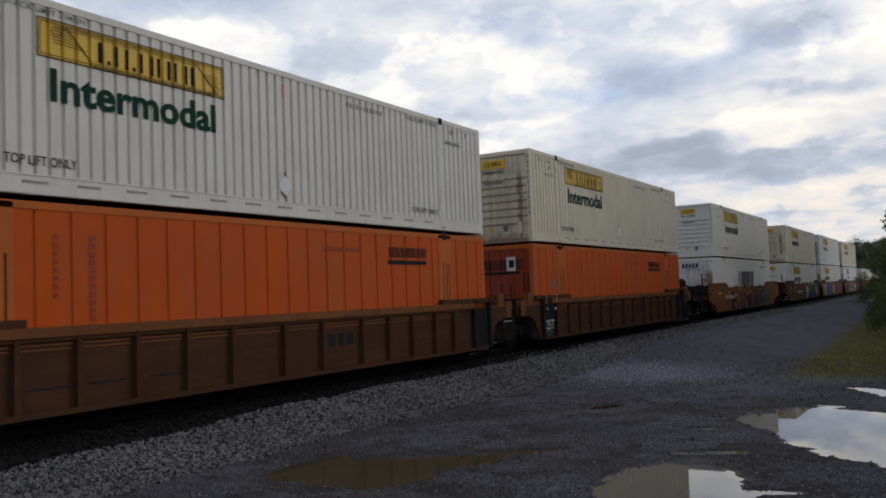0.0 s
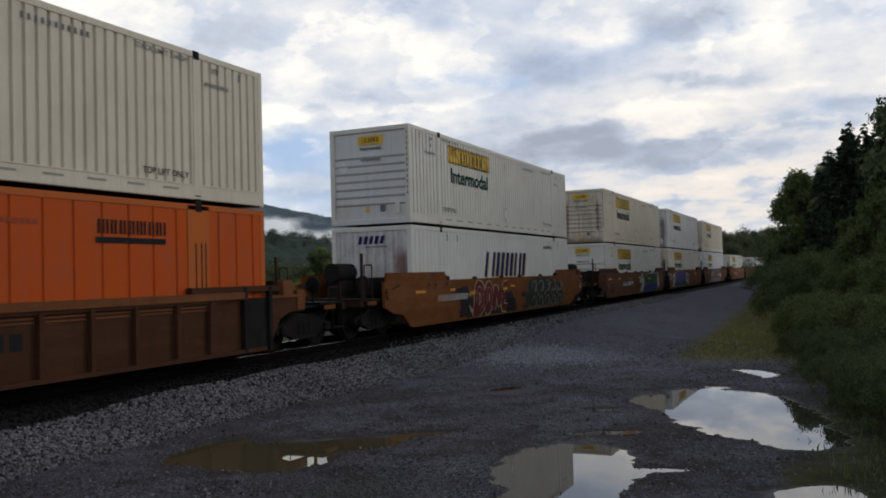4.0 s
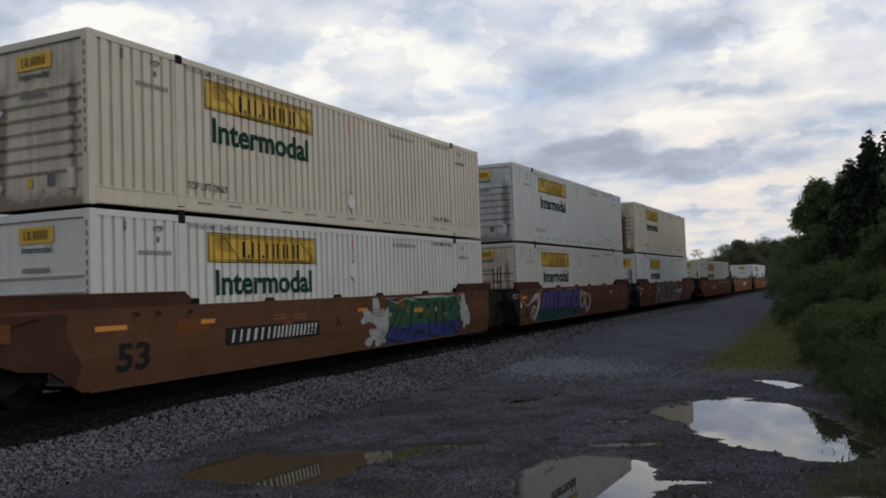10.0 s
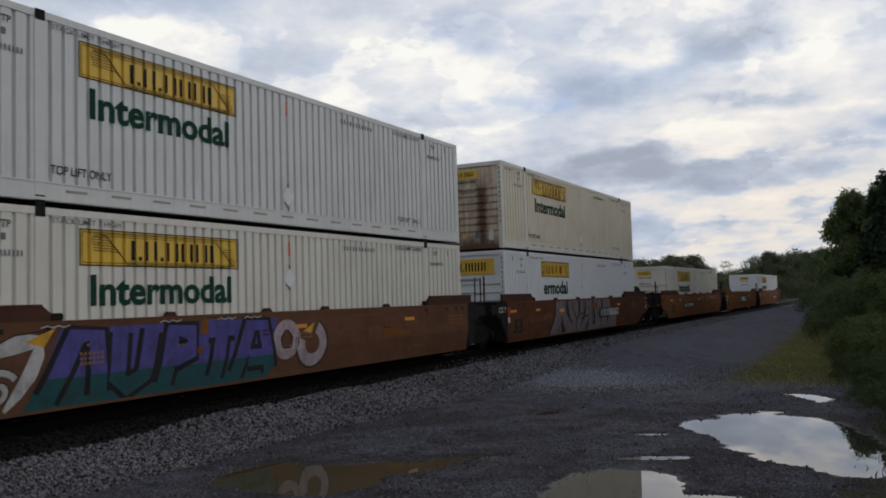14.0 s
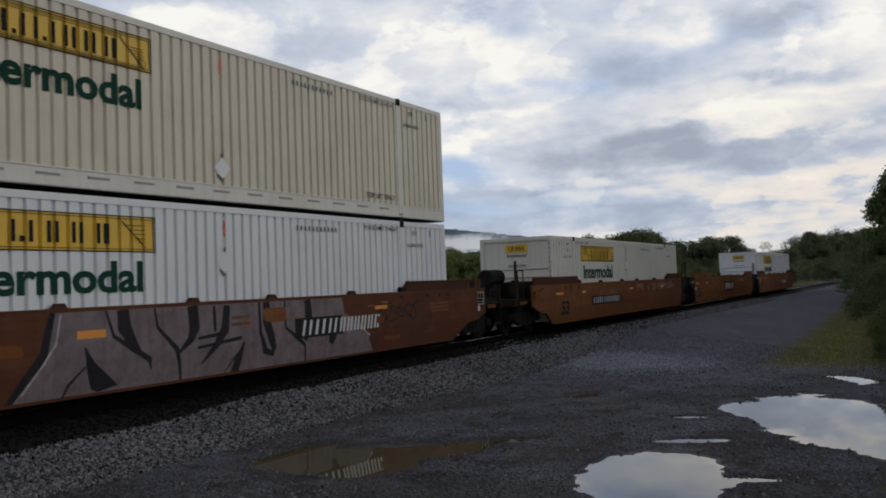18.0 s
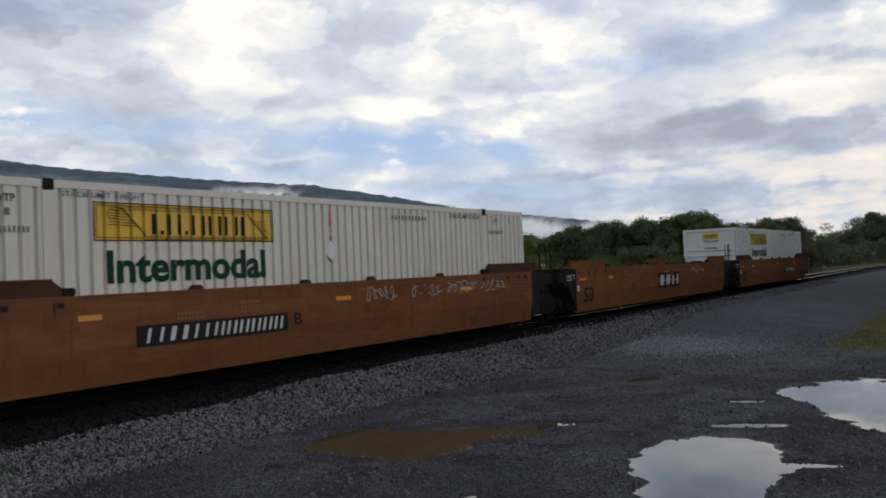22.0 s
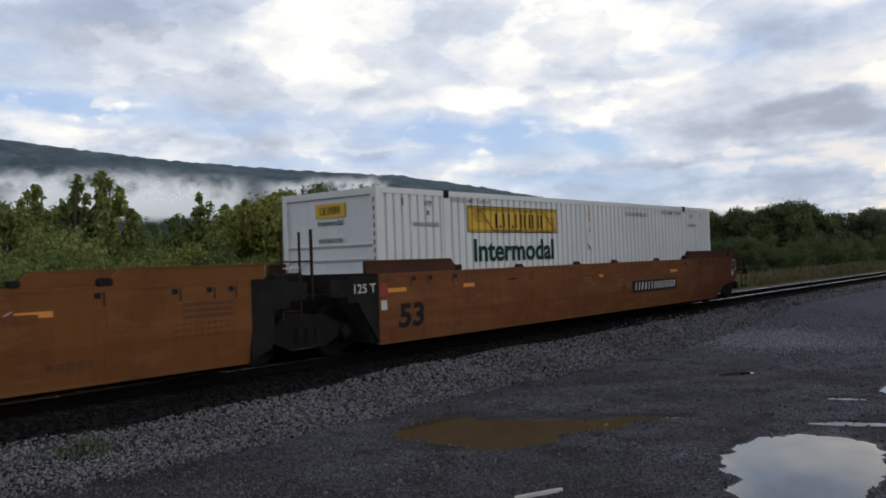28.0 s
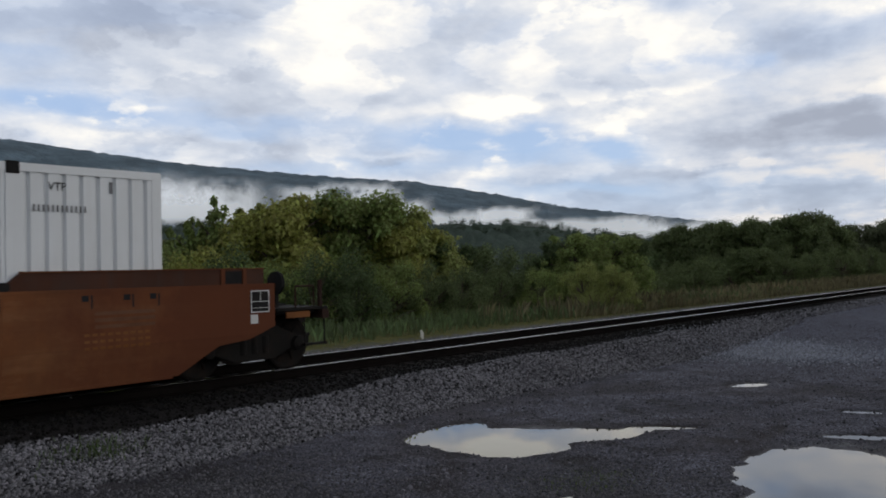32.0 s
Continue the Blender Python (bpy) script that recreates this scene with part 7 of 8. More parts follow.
def number_panel(root, x0, x1, z0, z1, plate=True, mat="white_ink"):
    """White marks on a black panel, in place of the car's reporting number."""
    p = part("number_panel", Geo().box(x0, x1, -1.436, -1.426, z0, z1), "ink", root, "black panel with white marks") if plate else None
    w = x1 - x0
    t = 0.18 * (z1 - z0)
    a, cut_ = x0 + w * 0.05, x0 + w * 0.42
    m_ = paired_bars(a, cut_, z0 + 0.05, z1 - 0.05, (0.85, 0.26, 0.26, 0.8), t, 0.42, 0.25) + paired_bars(cut_ + w * 0.04, x1 - w * 0.05, z0 + 0.05, z1 - 0.05, (0.8, 0.8, 0.8, 0.8, 0.8, 0.8), t, 0.28, 0.25)
    flat("number_mark", m_, -1.4385, mat, p or root, "white block mark")


def ribbed_car(x, label, front, rear):
    """An older well car: a deep top chord, recessed panels between upright posts, and arched ends over the trucks."""
    root = thing("well_car", label, "rail car", (x, TRACK_Y, 0), "well cars")
    MOVING.append((root, x, TRACK_Y, 0.0))
    L = C_LEN
    posts = [1.40, 2.35, 3.32, 4.36, 5.38, 6.42, 7.78, 8.93, 10.28, 11.28, 12.25, 13.28, 14.25]
    for s in (-1, 1):
        def yy(a, b):
            return sorted((s * a, s * b))
        part("top_chord", Geo().box(0.9, L - 0.9, *yy(1.30, 1.47), 1.26, 1.40, 0.012), "rail_tan", root, "brown top chord")
        part("end_chord", Geo().box(-0.25, 2.5, *yy(1.30, 1.45), 1.40, 1.52, 0.012), "rail_chestnut", root)
        part("end_chord", Geo().box(L - 2.5, L + 0.25, *yy(1.30, 1.45), 1.40, 1.52, 0.012), "rail_chestnut", root)
        part("side_plate", Geo().box(-0.05, L + 0.05, *yy(1.31, 1.36), 0.17, 1.27), "rail_chestnut", root)
        part("bottom_chord", Geo().box(0.2, L - 0.2, *yy(1.25, 1.46), 0.15, 0.23, 0.01), "rail_chestnut", root)
        part("chord_lip", Geo().box(1.4, L - 1.4, *yy(1.36, 1.43), 1.20, 1.262), "rail_chestnut", root)
        for p in posts:
            wide = 0.11 if p in (1.40, 14.25) else 0.05
            part("post", Geo().prism([(p - wide, 0.23), (p + wide, 0.23), (p + wide * 0.8, 1.24), (p - wide * 0.8, 1.24)], *yy(1.36, 1.46)), "rail_chestnut", root)
        for p, q in zip(posts, posts[1:]):
            for zz in (1.07, 1.135):
                part("panel_rib", Geo().box(p + 0.08, q - 0.08, *yy(1.36, 1.385), zz, zz + 0.028), "rail_tan", root)
        pan = part("end_panel", Geo().box(0.30, 1.24, *yy(1.36, 1.395), 0.18, 1.26), "black_paint", root, "black painted end panel")
        part("end_panel", Geo().box(L - 0.85, L - 0.05, *yy(1.36, 1.395), 0.18, 1.26), "black_paint", root)
        for q in (0.28, 1.24, L - 0.90, L - 0.05):
            part("jack_post", Geo().box(q - 0.05, q + 0.05, *yy(1.36, 1.47), 0.16, 1.50, 0.01), "black_paint", root)
        for e in (0, 1):
            at, way = (0.0, -1) if e == 0 else (L, 1)
            pts = [(0.0, 1.26), (0.0, 0.18), (-0.12, 0.45), (-0.35, 0.78), (-0.75, 0.92), (-1.30, 0.92), (-1.30, 1.26)]
            for p0, p1 in ((1, 2), (2, 3), (3, 4), (4, 5)):
                q = [(pts[p0][0], pts[p0][1]), (pts[p1][0], pts[p1][1]), (pts[p1][0], 1.26), (pts[p0][0], 1.26)]
                q = [(at + way * -a, b) for a, b in q]
                part("arch_plate", Geo().prism(q, *yy(1.33, 1.41)), "rail_chestnut", root)
            a0, a1 = sorted((at + way * 0.45, at + way * 0.82))
            part("guide_plate", Geo().box(a0, a1, *yy(1.28, 1.44), 1.28, 1.62, 0.02), "rail_tan", root, "yellow-brown guide plate")
            part("chord_end", Geo().box(*sorted((at + way * 0.0, at + way * 1.35)), *yy(1.30, 1.44), 1.24, 1.30), "rail_tan", root)
            a0, a1 = sorted((at + way * 1.0, at + way * 1.30))
            part("corner_block", Geo().box(a0, a1, *yy(1.26, 1.43), 0.95, 1.40, 0.02), "rail_tan", root)
    lettering("lettering", "125T", 0.40, 0.44, 0.72, 0.30, -1.398, "white_ink", root, 0.004)
    flat("height_marking", [[(a, zz), (a + 0.03, zz), (a + 0.03, zz + 0.12), (a, zz + 0.12)] for a in (0.45, 1.22) for zz in (1.28, 1.41)] + [[(0.45, 1.05), (0.52, 1.05), (0.52, 1.13), (0.45, 1.13)], [(1.05, 1.05), (1.18, 1.05), (1.18, 1.13), (1.05, 1.13)]], -1.474, "white_ink", root)
    flat("small_mark", [[(0.52, 0.36), (1.0, 0.36), (1.0, 0.385), (0.52, 0.385)], [(0.56, 0.28), (0.96, 0.28), (0.96, 0.30), (0.56, 0.30)]], -1.398, "faint_ink", root)
    flat("small_mark", bars(9.15, 10.10, 0.68, 0.94, 3, 0.72), -1.3625, "ink", root)
    flat("small_mark", [[(a, 0.52), (a + 0.7, 0.52), (a + 0.7, 0.55), (a, 0.55)] for a in (2.5, 3.5, 4.6)], -1.3625, "ink", root)
    for k in (0.0, L / 2 - 0.5, L - 1.0):
        part("cross_beam", Geo().box(k, k + 1.0, -1.35, 1.35, 0.17, 0.22), "steel_dark", root)
    for e, kind in ((0, front), (1, rear)):
        at, way = (0.0, -1) if e == 0 else (L, 1)
        if kind == "coupler":
            end_platform(root, at, way)
        else:
            part("bulkhead", Geo().box(*sorted((at + way * 0.15, at + way * 0.35)), -1.32, 1.32, 0.20, 1.45, 0.02), "black_paint", root)
            part("end_casting", Geo().box(*sorted((at + way * 0.3, at + way * 1.6)), -0.45, 0.45, 0.62, 1.12, 0.04), "black_paint", root)
            part("bolster_beam", Geo().box(*sorted((at + way * 1.0, at + way * 1.45)), -1.2, 1.2, 0.80, 1.25, 0.04), "black_paint", root)
            if e == 1:
                truck(L + 1.62, root)
                ladder(L + 0.95, root, z0=0.35, z1=1.9, w=0.55)
    return root


# ---- the consist: x of each container's front corner at the start ----
UNITS = [4.69, 24.10, 47.33, 70.86, 90.26, 109.66, 133.02, 152.42, 171.82]

ribbed_car(UNITS[0], "dark brown ribbed well car under stacked containers", "joint", "joint")
ribbed_car(UNITS[1], "dark brown ribbed well car with a 125T panel", "joint", "coupler")
car3 = smooth_car(UNITS[2], "rail_yellow", "orange-brown well car covered with red and green graffiti", "coupler", "coupler")
car4 = smooth_car(UNITS[3], "rail_brown", "rust-brown well car with green and blue graffiti", "coupler", "joint")
car5 = smooth_car(UNITS[4], "rail_brown", "rust-brown well car with purple and white graffiti", "joint", "joint")
car6 = smooth_car(UNITS[5], "rail_umber", "rust-brown well car with large grey graffiti", "joint", "coupler")
car7 = smooth_car(UNITS[6], "rail_tan", "rust-brown well car with white scribbled tags", "coupler", "joint")
car8 = smooth_car(UNITS[7], "rail_ochre", "empty orange-brown well car with a black and white panel", "joint", "joint")
car9 = smooth_car(UNITS[8], "rail_rusted", "orange-brown well car with a rusted end, the last of the train", "joint", "coupler", tank=False)

container(UNITS[0], LOW_Z + 0.055, "orange", "orange container under a pale one, in a brown well car", "orange", upper=False, seed=1, frame_paint="orange_pale")
container(UNITS[0], TOP_Z + 0.06, "pale", "pale grey-white container stacked on an orange one", seed=2)
container(UNITS[1], LOW_Z, "orange", "orange container with a darker red front end", "orange", "orange_red", upper=False, seed=3, frame_paint="orange_pale")
container(UNITS[1], TOP_Z, "cream", "cream container with stained front end on an orange one", end_paint="dirty_cream", seed=4)
container(UNITS[2], LOW_Z, "warm_white", "white container with navy block marks and a rust stain", "blue", "rusted_white", upper=False, seed=5)
container(UNITS[2], TOP_Z, "pale", "pale container with yellow sign on a white one", end_paint="grey_white", seed=6)
container(UNITS[3], LOW_Z, "warm_white", "white container with yellow sign in a brown well car", upper=False, seed=7)
container(UNITS[3], TOP_Z, "cream", "cream container with yellow sign, stacked on a white one", end_paint="dirty_cream", seed=8)
container(UNITS[4], LOW_Z + 0.055, "pale", "pale container with yellow sign over purple graffiti", end_paint="dirty_cream", upper=False, seed=9)
container(UNITS[4], TOP_Z + 0.06, "grey_white", "grey-white container with yellow sign, stacked on another", end_paint="sooty_grey", seed=10)
container(UNITS[5], LOW_Z + 0.055, "white", "clean white container with a cut-off yellow sign", upper=False, seed=11, trimmed=True, big_end_sign=True)
container(UNITS[5], TOP_Z + 0.06, "cream", "cream container with a badly rusted front end", end_paint="rusty_cream", seed=12, rusty=True, frame_paint="pale")
container(UNITS[6], LOW_Z, "pale", "single cream-white container with yellow sign", upper=False, seed=13)
container(UNITS[8], LOW_Z, "white", "single white container with yellow sign, the last one", upper=False, seed=14)
number_panel(car4, 3.1, 6.3, 0.66, 1.0)
part("number_plate", Geo().box(9.80, 11.35, -1.4345, -1.426, 0.66, 1.06), "ink", car6, "black panel with white marks")
number_panel(car6, 9.85, 12.85, 0.66, 1.06, plate=False)
number_panel(car7, 3.38, 6.63, 0.66, 0.98)
number_panel(car9, 10.1, 13.0, 0.62, 0.94)


# ---- spray paint on the cars ----
for key, col in {"spray_red": (0.120, 0.022, 0.022), "spray_rust": (0.17, 0.050, 0.026), "spray_cream": (0.40, 0.31, 0.20), "spray_black": (0.018, 0.018, 0.022), "spray_green": (0.022, 0.105, 0.052), "spray_blue": (0.034, 0.050, 0.200),
                 "spray_white": (0.42, 0.415, 0.41), "spray_purple": (0.075, 0.070, 0.240), "spray_teal": (0.020, 0.078, 0.088), "spray_pink": (0.175, 0.142, 0.150), "spray_slate": (0.026, 0.034, 0.030), "spray_sage": (0.200, 0.195, 0.140), "spray_grey": (0.33, 0.27, 0.29), "spray_yellow": (0.55, 0.30, 0.04)}.items():
    MAT[key] = material(key, col, 0.8, spec=0.1, var=0.14, scale=2.5, bump=0.04, dirt=(0.045, 0.028, 0.022), dirt_amount=0.35, streaks=0.25)
PAINT_Y = -1.4275


def blob(cx, cz, w, h, seed, power=2.6, rough=0.10, n=36, lean=0.0):
    """A bulging uneven outline, like a sprayed letter's body."""
    r = random.Random(seed)
    ph = [r.uniform(0, math.tau) for _ in range(4)]
    out = []
    for k in range(n):
        a = k * math.tau / n
        c, s = math.cos(a), math.sin(a)
        rad = (abs(c) ** power + abs(s) ** power) ** (-1 / power)
        rad *= 1 + rough * (math.sin(2 * a + ph[0]) + 0.7 * math.sin(3 * a + ph[1]) + 0.5 * math.sin(5 * a + ph[2]))
        x, z = cx + w * rad * c, cz + h * rad * s
        out.append((x + lean * (z - cz), min(1.425, max(0.125, z))))
    return out


def ribbon(pts, width):
    """A sprayed line of even width along a path of (x, z), mitred at its bends."""
    n = len(pts)
    loop = n > 3 and math.dist(pts[0], pts[-1]) < 1e-6
    left, right = [], []
    for k in range(n):
        p = pts[k - 1] if k else (pts[-2] if loop else pts[0])
        q = pts[k + 1] if k < n - 1 else (pts[1] if loop else pts[-1])
        dx, dz = q[0] - p[0], q[1] - p[1]
        l = math.hypot(dx, dz) or 1e-6
        nx, nz = -dz / l * width / 2, dx / l * width / 2
        left.append((pts[k][0] + nx, pts[k][1] + nz))
        right.append((pts[k][0] - nx, pts[k][1] - nz))
    return [[left[k], left[k + 1], right[k + 1], right[k]] for k in range(n - 1)]


def closed(pts, width):
    return ribbon(pts + pts[:1], width)


def scrawl(x0, x1, z0, z1, seed, loops=5, width=0.035):
    """A quick looping signature stroke."""
    r = random.Random(seed)
    pts = []
    n = loops * 14
    for k in range(n + 1):
        t = k / n
        a = t * loops * math.tau
        pts.append((x0 + (x1 - x0) * t + (x1 - x0) * 0.10 * math.sin(a + 0.6), (z0 + z1) / 2 + (z1 - z0) * (0.36 + 0.14 * math.sin(t * 9 + seed)) * math.cos(a * (1 + 0.15 * math.sin(seed)) + r.uniform(-0.12, 0.12))))
    return ribbon(pts, width)


def arc(cx, cz, r0, r1, a0, a1, n=22):
    return [(cx + (r0 + (r1 - r0) * k / n) * math.cos(radians(a0 + (a1 - a0) * k / n)), cz + (r0 + (r1 - r0) * k / n) * 0.9 * math.sin(radians(a0 + (a1 - a0) * k / n))) for k in range(n + 1)]


def brush(*pts):
    """A sprayed stroke that swells: points of (x, z, width)."""
    n = len(pts)
    left, right = [], []
    for k in range(n):
        p, q = pts[max(k - 1, 0)], pts[min(k + 1, n - 1)]
        dx, dz = q[0] - p[0], q[1] - p[1]
        l = math.hypot(dx, dz) or 1e-6
        w = pts[k][2] / 2
        left.append((pts[k][0] - dz / l * w, pts[k][1] + dx / l * w))
        right.append((pts[k][0] + dz / l * w, pts[k][1] - dx / l * w))
    return [[left[k], left[k + 1], right[k + 1], right[k]] for k in range(n - 1)]


def graffiti(car, layers, label, lift=0.0):
    """Each layer of paint is one flat part on the near side sill, laid over the one before."""
    for k, (mat, polys) in enumerate(layers):
        polys = [[(x, max(z, 0.20)) for x, z in q] for q in polys]
        flat("graffiti", polys, PAINT_Y - lift - 0.001 * (k + 1), mat, car, label if k == 0 else "")


# car 3: four red letters with cream edges, then pale lines on black
word = [[(4.55, 0.36), (4.62, 1.22), (5.00, 1.20), (5.22, 0.92), (5.18, 0.60), (4.95, 0.38), (4.55, 0.36)],
        [(5.62, 0.42), (5.48, 0.80), (5.62, 1.18), (5.90, 1.16), (6.02, 0.80), (5.88, 0.44), (5.62, 0.42)],
        [(6.28, 0.34), (6.34, 1.22), (6.62, 0.86), (6.84, 0.44), (6.88, 1.24)],
        [(7.62, 1.22), (7.18, 1.20), (7.14, 0.80), (7.50, 0.80), (7.14, 0.80), (7.12, 0.40), (7.60, 0.38)]]


def rounded(pts):
    """A path with its corners cut round, by corner cutting."""
    for _ in range(2):
        out = [pts[0]]
        for p, q in zip(pts, pts[1:]):
            out += [(p[0] * 0.75 + q[0] * 0.25, p[1] * 0.75 + q[1] * 0.25), (p[0] * 0.25 + q[0] * 0.75, p[1] * 0.25 + q[1] * 0.75)]
        pts = out + [pts[-1]]
    return pts


paths = [rounded(p) for p in word]
FAT = (0.40, 0.38, 0.30, 0.26)
graffiti(car3, [("spray_black", [blob(3.75, 0.66, 0.62, 0.52, 9, rough=0.22), blob(6.2, 0.62, 2.1, 0.50, 10), blob(3.30, 1.12, 0.50, 0.10, 13, rough=0.3), blob(8.05, 0.55, 0.5, 0.36, 11, rough=0.25)]),
                ("spray_cream", [q for p, w in zip(paths, FAT) for q in ribbon(p, w + 0.10)] + brush((3.95, 0.62, 0.05), (4.25, 0.40, 0.14), (4.6, 0.30, 0.10))),
                ("spray_red", [q for p, w in zip(paths, FAT) for q in ribbon(p, w)]), ("spray_cream", [q for p in paths[:2] for q in ribbon([(x + 0.02, z) for x, z in p[3:-6]], 0.025)]),
                ("spray_yellow", [[(3.95, 0.92), (4.50, 0.98), (4.48, 1.10), (3.98, 1.06)], [(7.15, 1.02), (7.60, 1.02), (7.60, 1.14), (7.15, 1.12)]])], "red bubble graffiti with cream outlines")
pale = []
for k in range(5):
    c = 10.75 + k * 0.88
    pale += ribbon(arc(c, 1.08, 0.26, 0.24, 200 - 40 * k, -70 - 25 * k), 0.055) + ribbon(arc(c + 0.34, 0.92, 0.20, 0.28, 80 + 30 * k, 330 + 20 * k), 0.055)
    pale += ribbon(arc(c + 0.06, 0.44, 0.28, 0.24, 170 + 15 * k, -40), 0.05) + brush((c + 0.30, 1.36, 0.04), (c + 0.36, 1.05, 0.08), (c + 0.22, 0.66, 0.05), (c + 0.44, 0.30, 0.04))
graffiti(car3, [("spray_slate", [blob(12.4, 0.74, 2.36, 0.66, 30, 4.0, 0.07), blob(10.0, 0.55, 0.55, 0.40, 31, 2.4, 0.2)]), ("spray_sage", pale), ("spray_black", [blob(11.0 + 0.88 * k, 0.74, 0.16, 0.10, 140 + k, rough=0.2) for k in range(5)]),
                ("spray_sage", ribbon([(10.1 + 0.28 * k, 0.20 + 0.08 * (k % 2)) for k in range(16)], 0.04))], "dark green graffiti with faded looping outlines")
graffiti(car3, [("spray_rust", [[(8.25, 0.95), (9.75, 0.95), (9.75, 1.10), (8.25, 1.10)], [(8.55, 0.45), (8.75, 0.45), (8.75, 0.95), (8.55, 0.95)], [(9.2, 0.45), (9.4, 0.45), (9.5, 0.95), (9.3, 0.95)]] + brush((9.2, 1.0, 0.14), (9.7, 0.4, 0.18)))], "rust-red painted strokes", 0.006)
number_panel(car3, 1.35, 3.90, 0.78, 1.08, plate=False)


def sprayed_word(car, strokes, width, split, low, high, rim, label, lift):
    """Fat sprayed strokes in two bands of colour over a dark edge and a thin pale rim."""
    layers = []
    for extra, mat in ((0.20, "spray_black"), (0.09, rim)):
        for odd in (0, 1):
            layers.append((mat, [q for k, p in enumerate(strokes) if k % 2 == odd for q in band(ribbon(p, width + extra), 0.2, 1.43)]))
    for odd in (0, 1):
        body = [q for k, p in enumerate(strokes) if k % 2 == odd for q in ribbon(p, width)]
        layers += [(low, band(body, 0.2, split)), (high, band(body, split, 1.42))]
    layers.append(("spray_white", [q for p in strokes[::2] for q in ribbon([(p[0][0] - 0.12 + 0.1 * k, 1.385 + 0.03 * (k % 2)) for k in range(6)], 0.02)]))
    graffiti(car, layers, label, lift)


# car 4: white splash, green above blue
graffiti(car4, [("spray_white", [blob(9.05, 0.80, 0.30, 0.56, 48, rough=0.28), blob(8.55, 0.95, 0.30, 0.20, 47, rough=0.4), blob(8.70, 0.45, 0.26, 0.16, 46, rough=0.4), blob(11.7, 0.80, 2.50, 0.61, 49, 3.5, 0.06), blob(14.40, 0.85, 0.26, 0.46, 50, rough=0.32)]),
                ("spray_blue", [[(9.40, 0.2), (14.0, 0.2), (14.1, 0.62), (9.5, 0.62)]]), ("spray_green", [[(9.5, 0.624), (14.1, 0.624), (13.9, 1.36), (9.6, 1.34)]])], "white splash under green and blue graffiti")
WORD4 = [[(9.52, 1.22), (10.38, 1.24), (9.58, 0.40), (10.46, 0.36)], [(10.78, 0.34), (11.12, 1.22), (11.52, 1.20), (11.74, 0.34)], [(11.02, 0.64), (11.56, 0.64)], [(12.02, 1.24), (12.12, 0.42), (12.66, 0.38)],
         [(12.55, 1.26), (12.52, 0.52)], [(13.06, 1.26), (13.10, 0.34)], [(13.92, 1.22), (13.28, 0.80), (14.02, 0.36)]]
WORD5 = [[(2.12, 0.34), (2.62, 1.24), (3.00, 1.24), (3.06, 0.34)], [(3.46, 1.26), (3.40, 0.54), (3.62, 0.38), (3.96, 0.54), (4.12, 1.26)], [(4.42, 0.34), (4.62, 1.24), (5.06, 1.18), (5.04, 0.88), (4.62, 0.76)],
         [(5.46, 1.22), (6.16, 1.24)], [(5.82, 1.10), (5.66, 0.34)], [(6.22, 0.34), (6.62, 1.24), (7.00, 1.24), (7.22, 0.34)], [(6.56, 0.62), (7.02, 0.62)]]

sprayed_word(car4, WORD4, 0.30, 0.66, "spray_blue", "spray_green", "spray_slate", "green and blue sprayed letters", 0.0035)
graffiti(car4, [("spray_yellow", [[(10.95, 0.98), (11.45, 0.98), (11.45, 1.10), (10.95, 1.10)]]), ("spray_white", ribbon([(9.6, 1.36), (10.0, 1.26), (10.5, 1.40), (10.9, 1.30), (11.3, 1.42)], 0.022) + ribbon([(12.9, 1.30), (13.4, 1.42), (13.9, 1.30)], 0.022) + [blob(9.6, 0.98, 0.05, 0.06, 55), blob(12.3, 1.02, 0.05, 0.07, 56)])], "small strokes of spray paint", 0.012)

# car 5: white curl, purple over teal, grey loops
graffiti(car5, [("spray_teal", [[(1.75, 0.2), (7.2, 0.2), (7.3, 0.62), (2.0, 0.62)]]), ("spray_purple", [[(2.0, 0.624), (7.3, 0.624), (7.45, 1.36), (2.35, 1.36)]]),
                ("spray_white", brush((0.10, 1.04, 0.03), (0.30, 0.98, 0.04), (0.50, 0.86, 0.05), (0.70, 0.84, 0.06), (0.92, 0.92, 0.08), (1.20, 1.06, 0.16), (1.55, 1.16, 0.26), (1.85, 1.20, 0.22), (2.05, 1.24, 0.06)) + brush((2.00, 1.24, 0.10), (1.96, 1.00, 0.22), (1.82, 0.72, 0.24), (1.64, 0.46, 0.18), (1.46, 0.24, 0.06)) + ribbon(arc(1.32, 0.54, 0.32, 0.08, 30, 470, 30), 0.10)),
                ("spray_grey", ribbon(arc(7.75, 0.90, 0.34, 0.30, 0, 360), 0.24) + ribbon(arc(8.60, 0.78, 0.42, 0.36, 60, -200), 0.26)),
                ("spray_black", closed(blob(7.75, 0.90, 0.18, 0.16, 95), 0.03) + ribbon(arc(8.60, 0.78, 0.60, 0.55, 60, -200), 0.025) + ribbon(arc(1.32, 0.54, 0.38, 0.14, 30, 440, 30), 0.02) + ribbon([(0.92, 0.99), (1.25, 1.16), (1.6, 1.31), (2.05, 1.34)], 0.02)),
                ("spray_yellow", [[(1.75, 1.20), (2.25, 1.38), (2.05, 1.10)], [(8.3, 1.05), (8.7, 1.22), (8.6, 1.0)], [(5.55, 0.98), (6.1, 0.98), (6.0, 1.12), (5.6, 1.12)]])], "purple and teal graffiti with a white curl")

sprayed_word(car5, WORD5, 0.32, 0.64, "spray_teal", "spray_purple", "spray_black", "purple and teal sprayed letters", 0.0065)

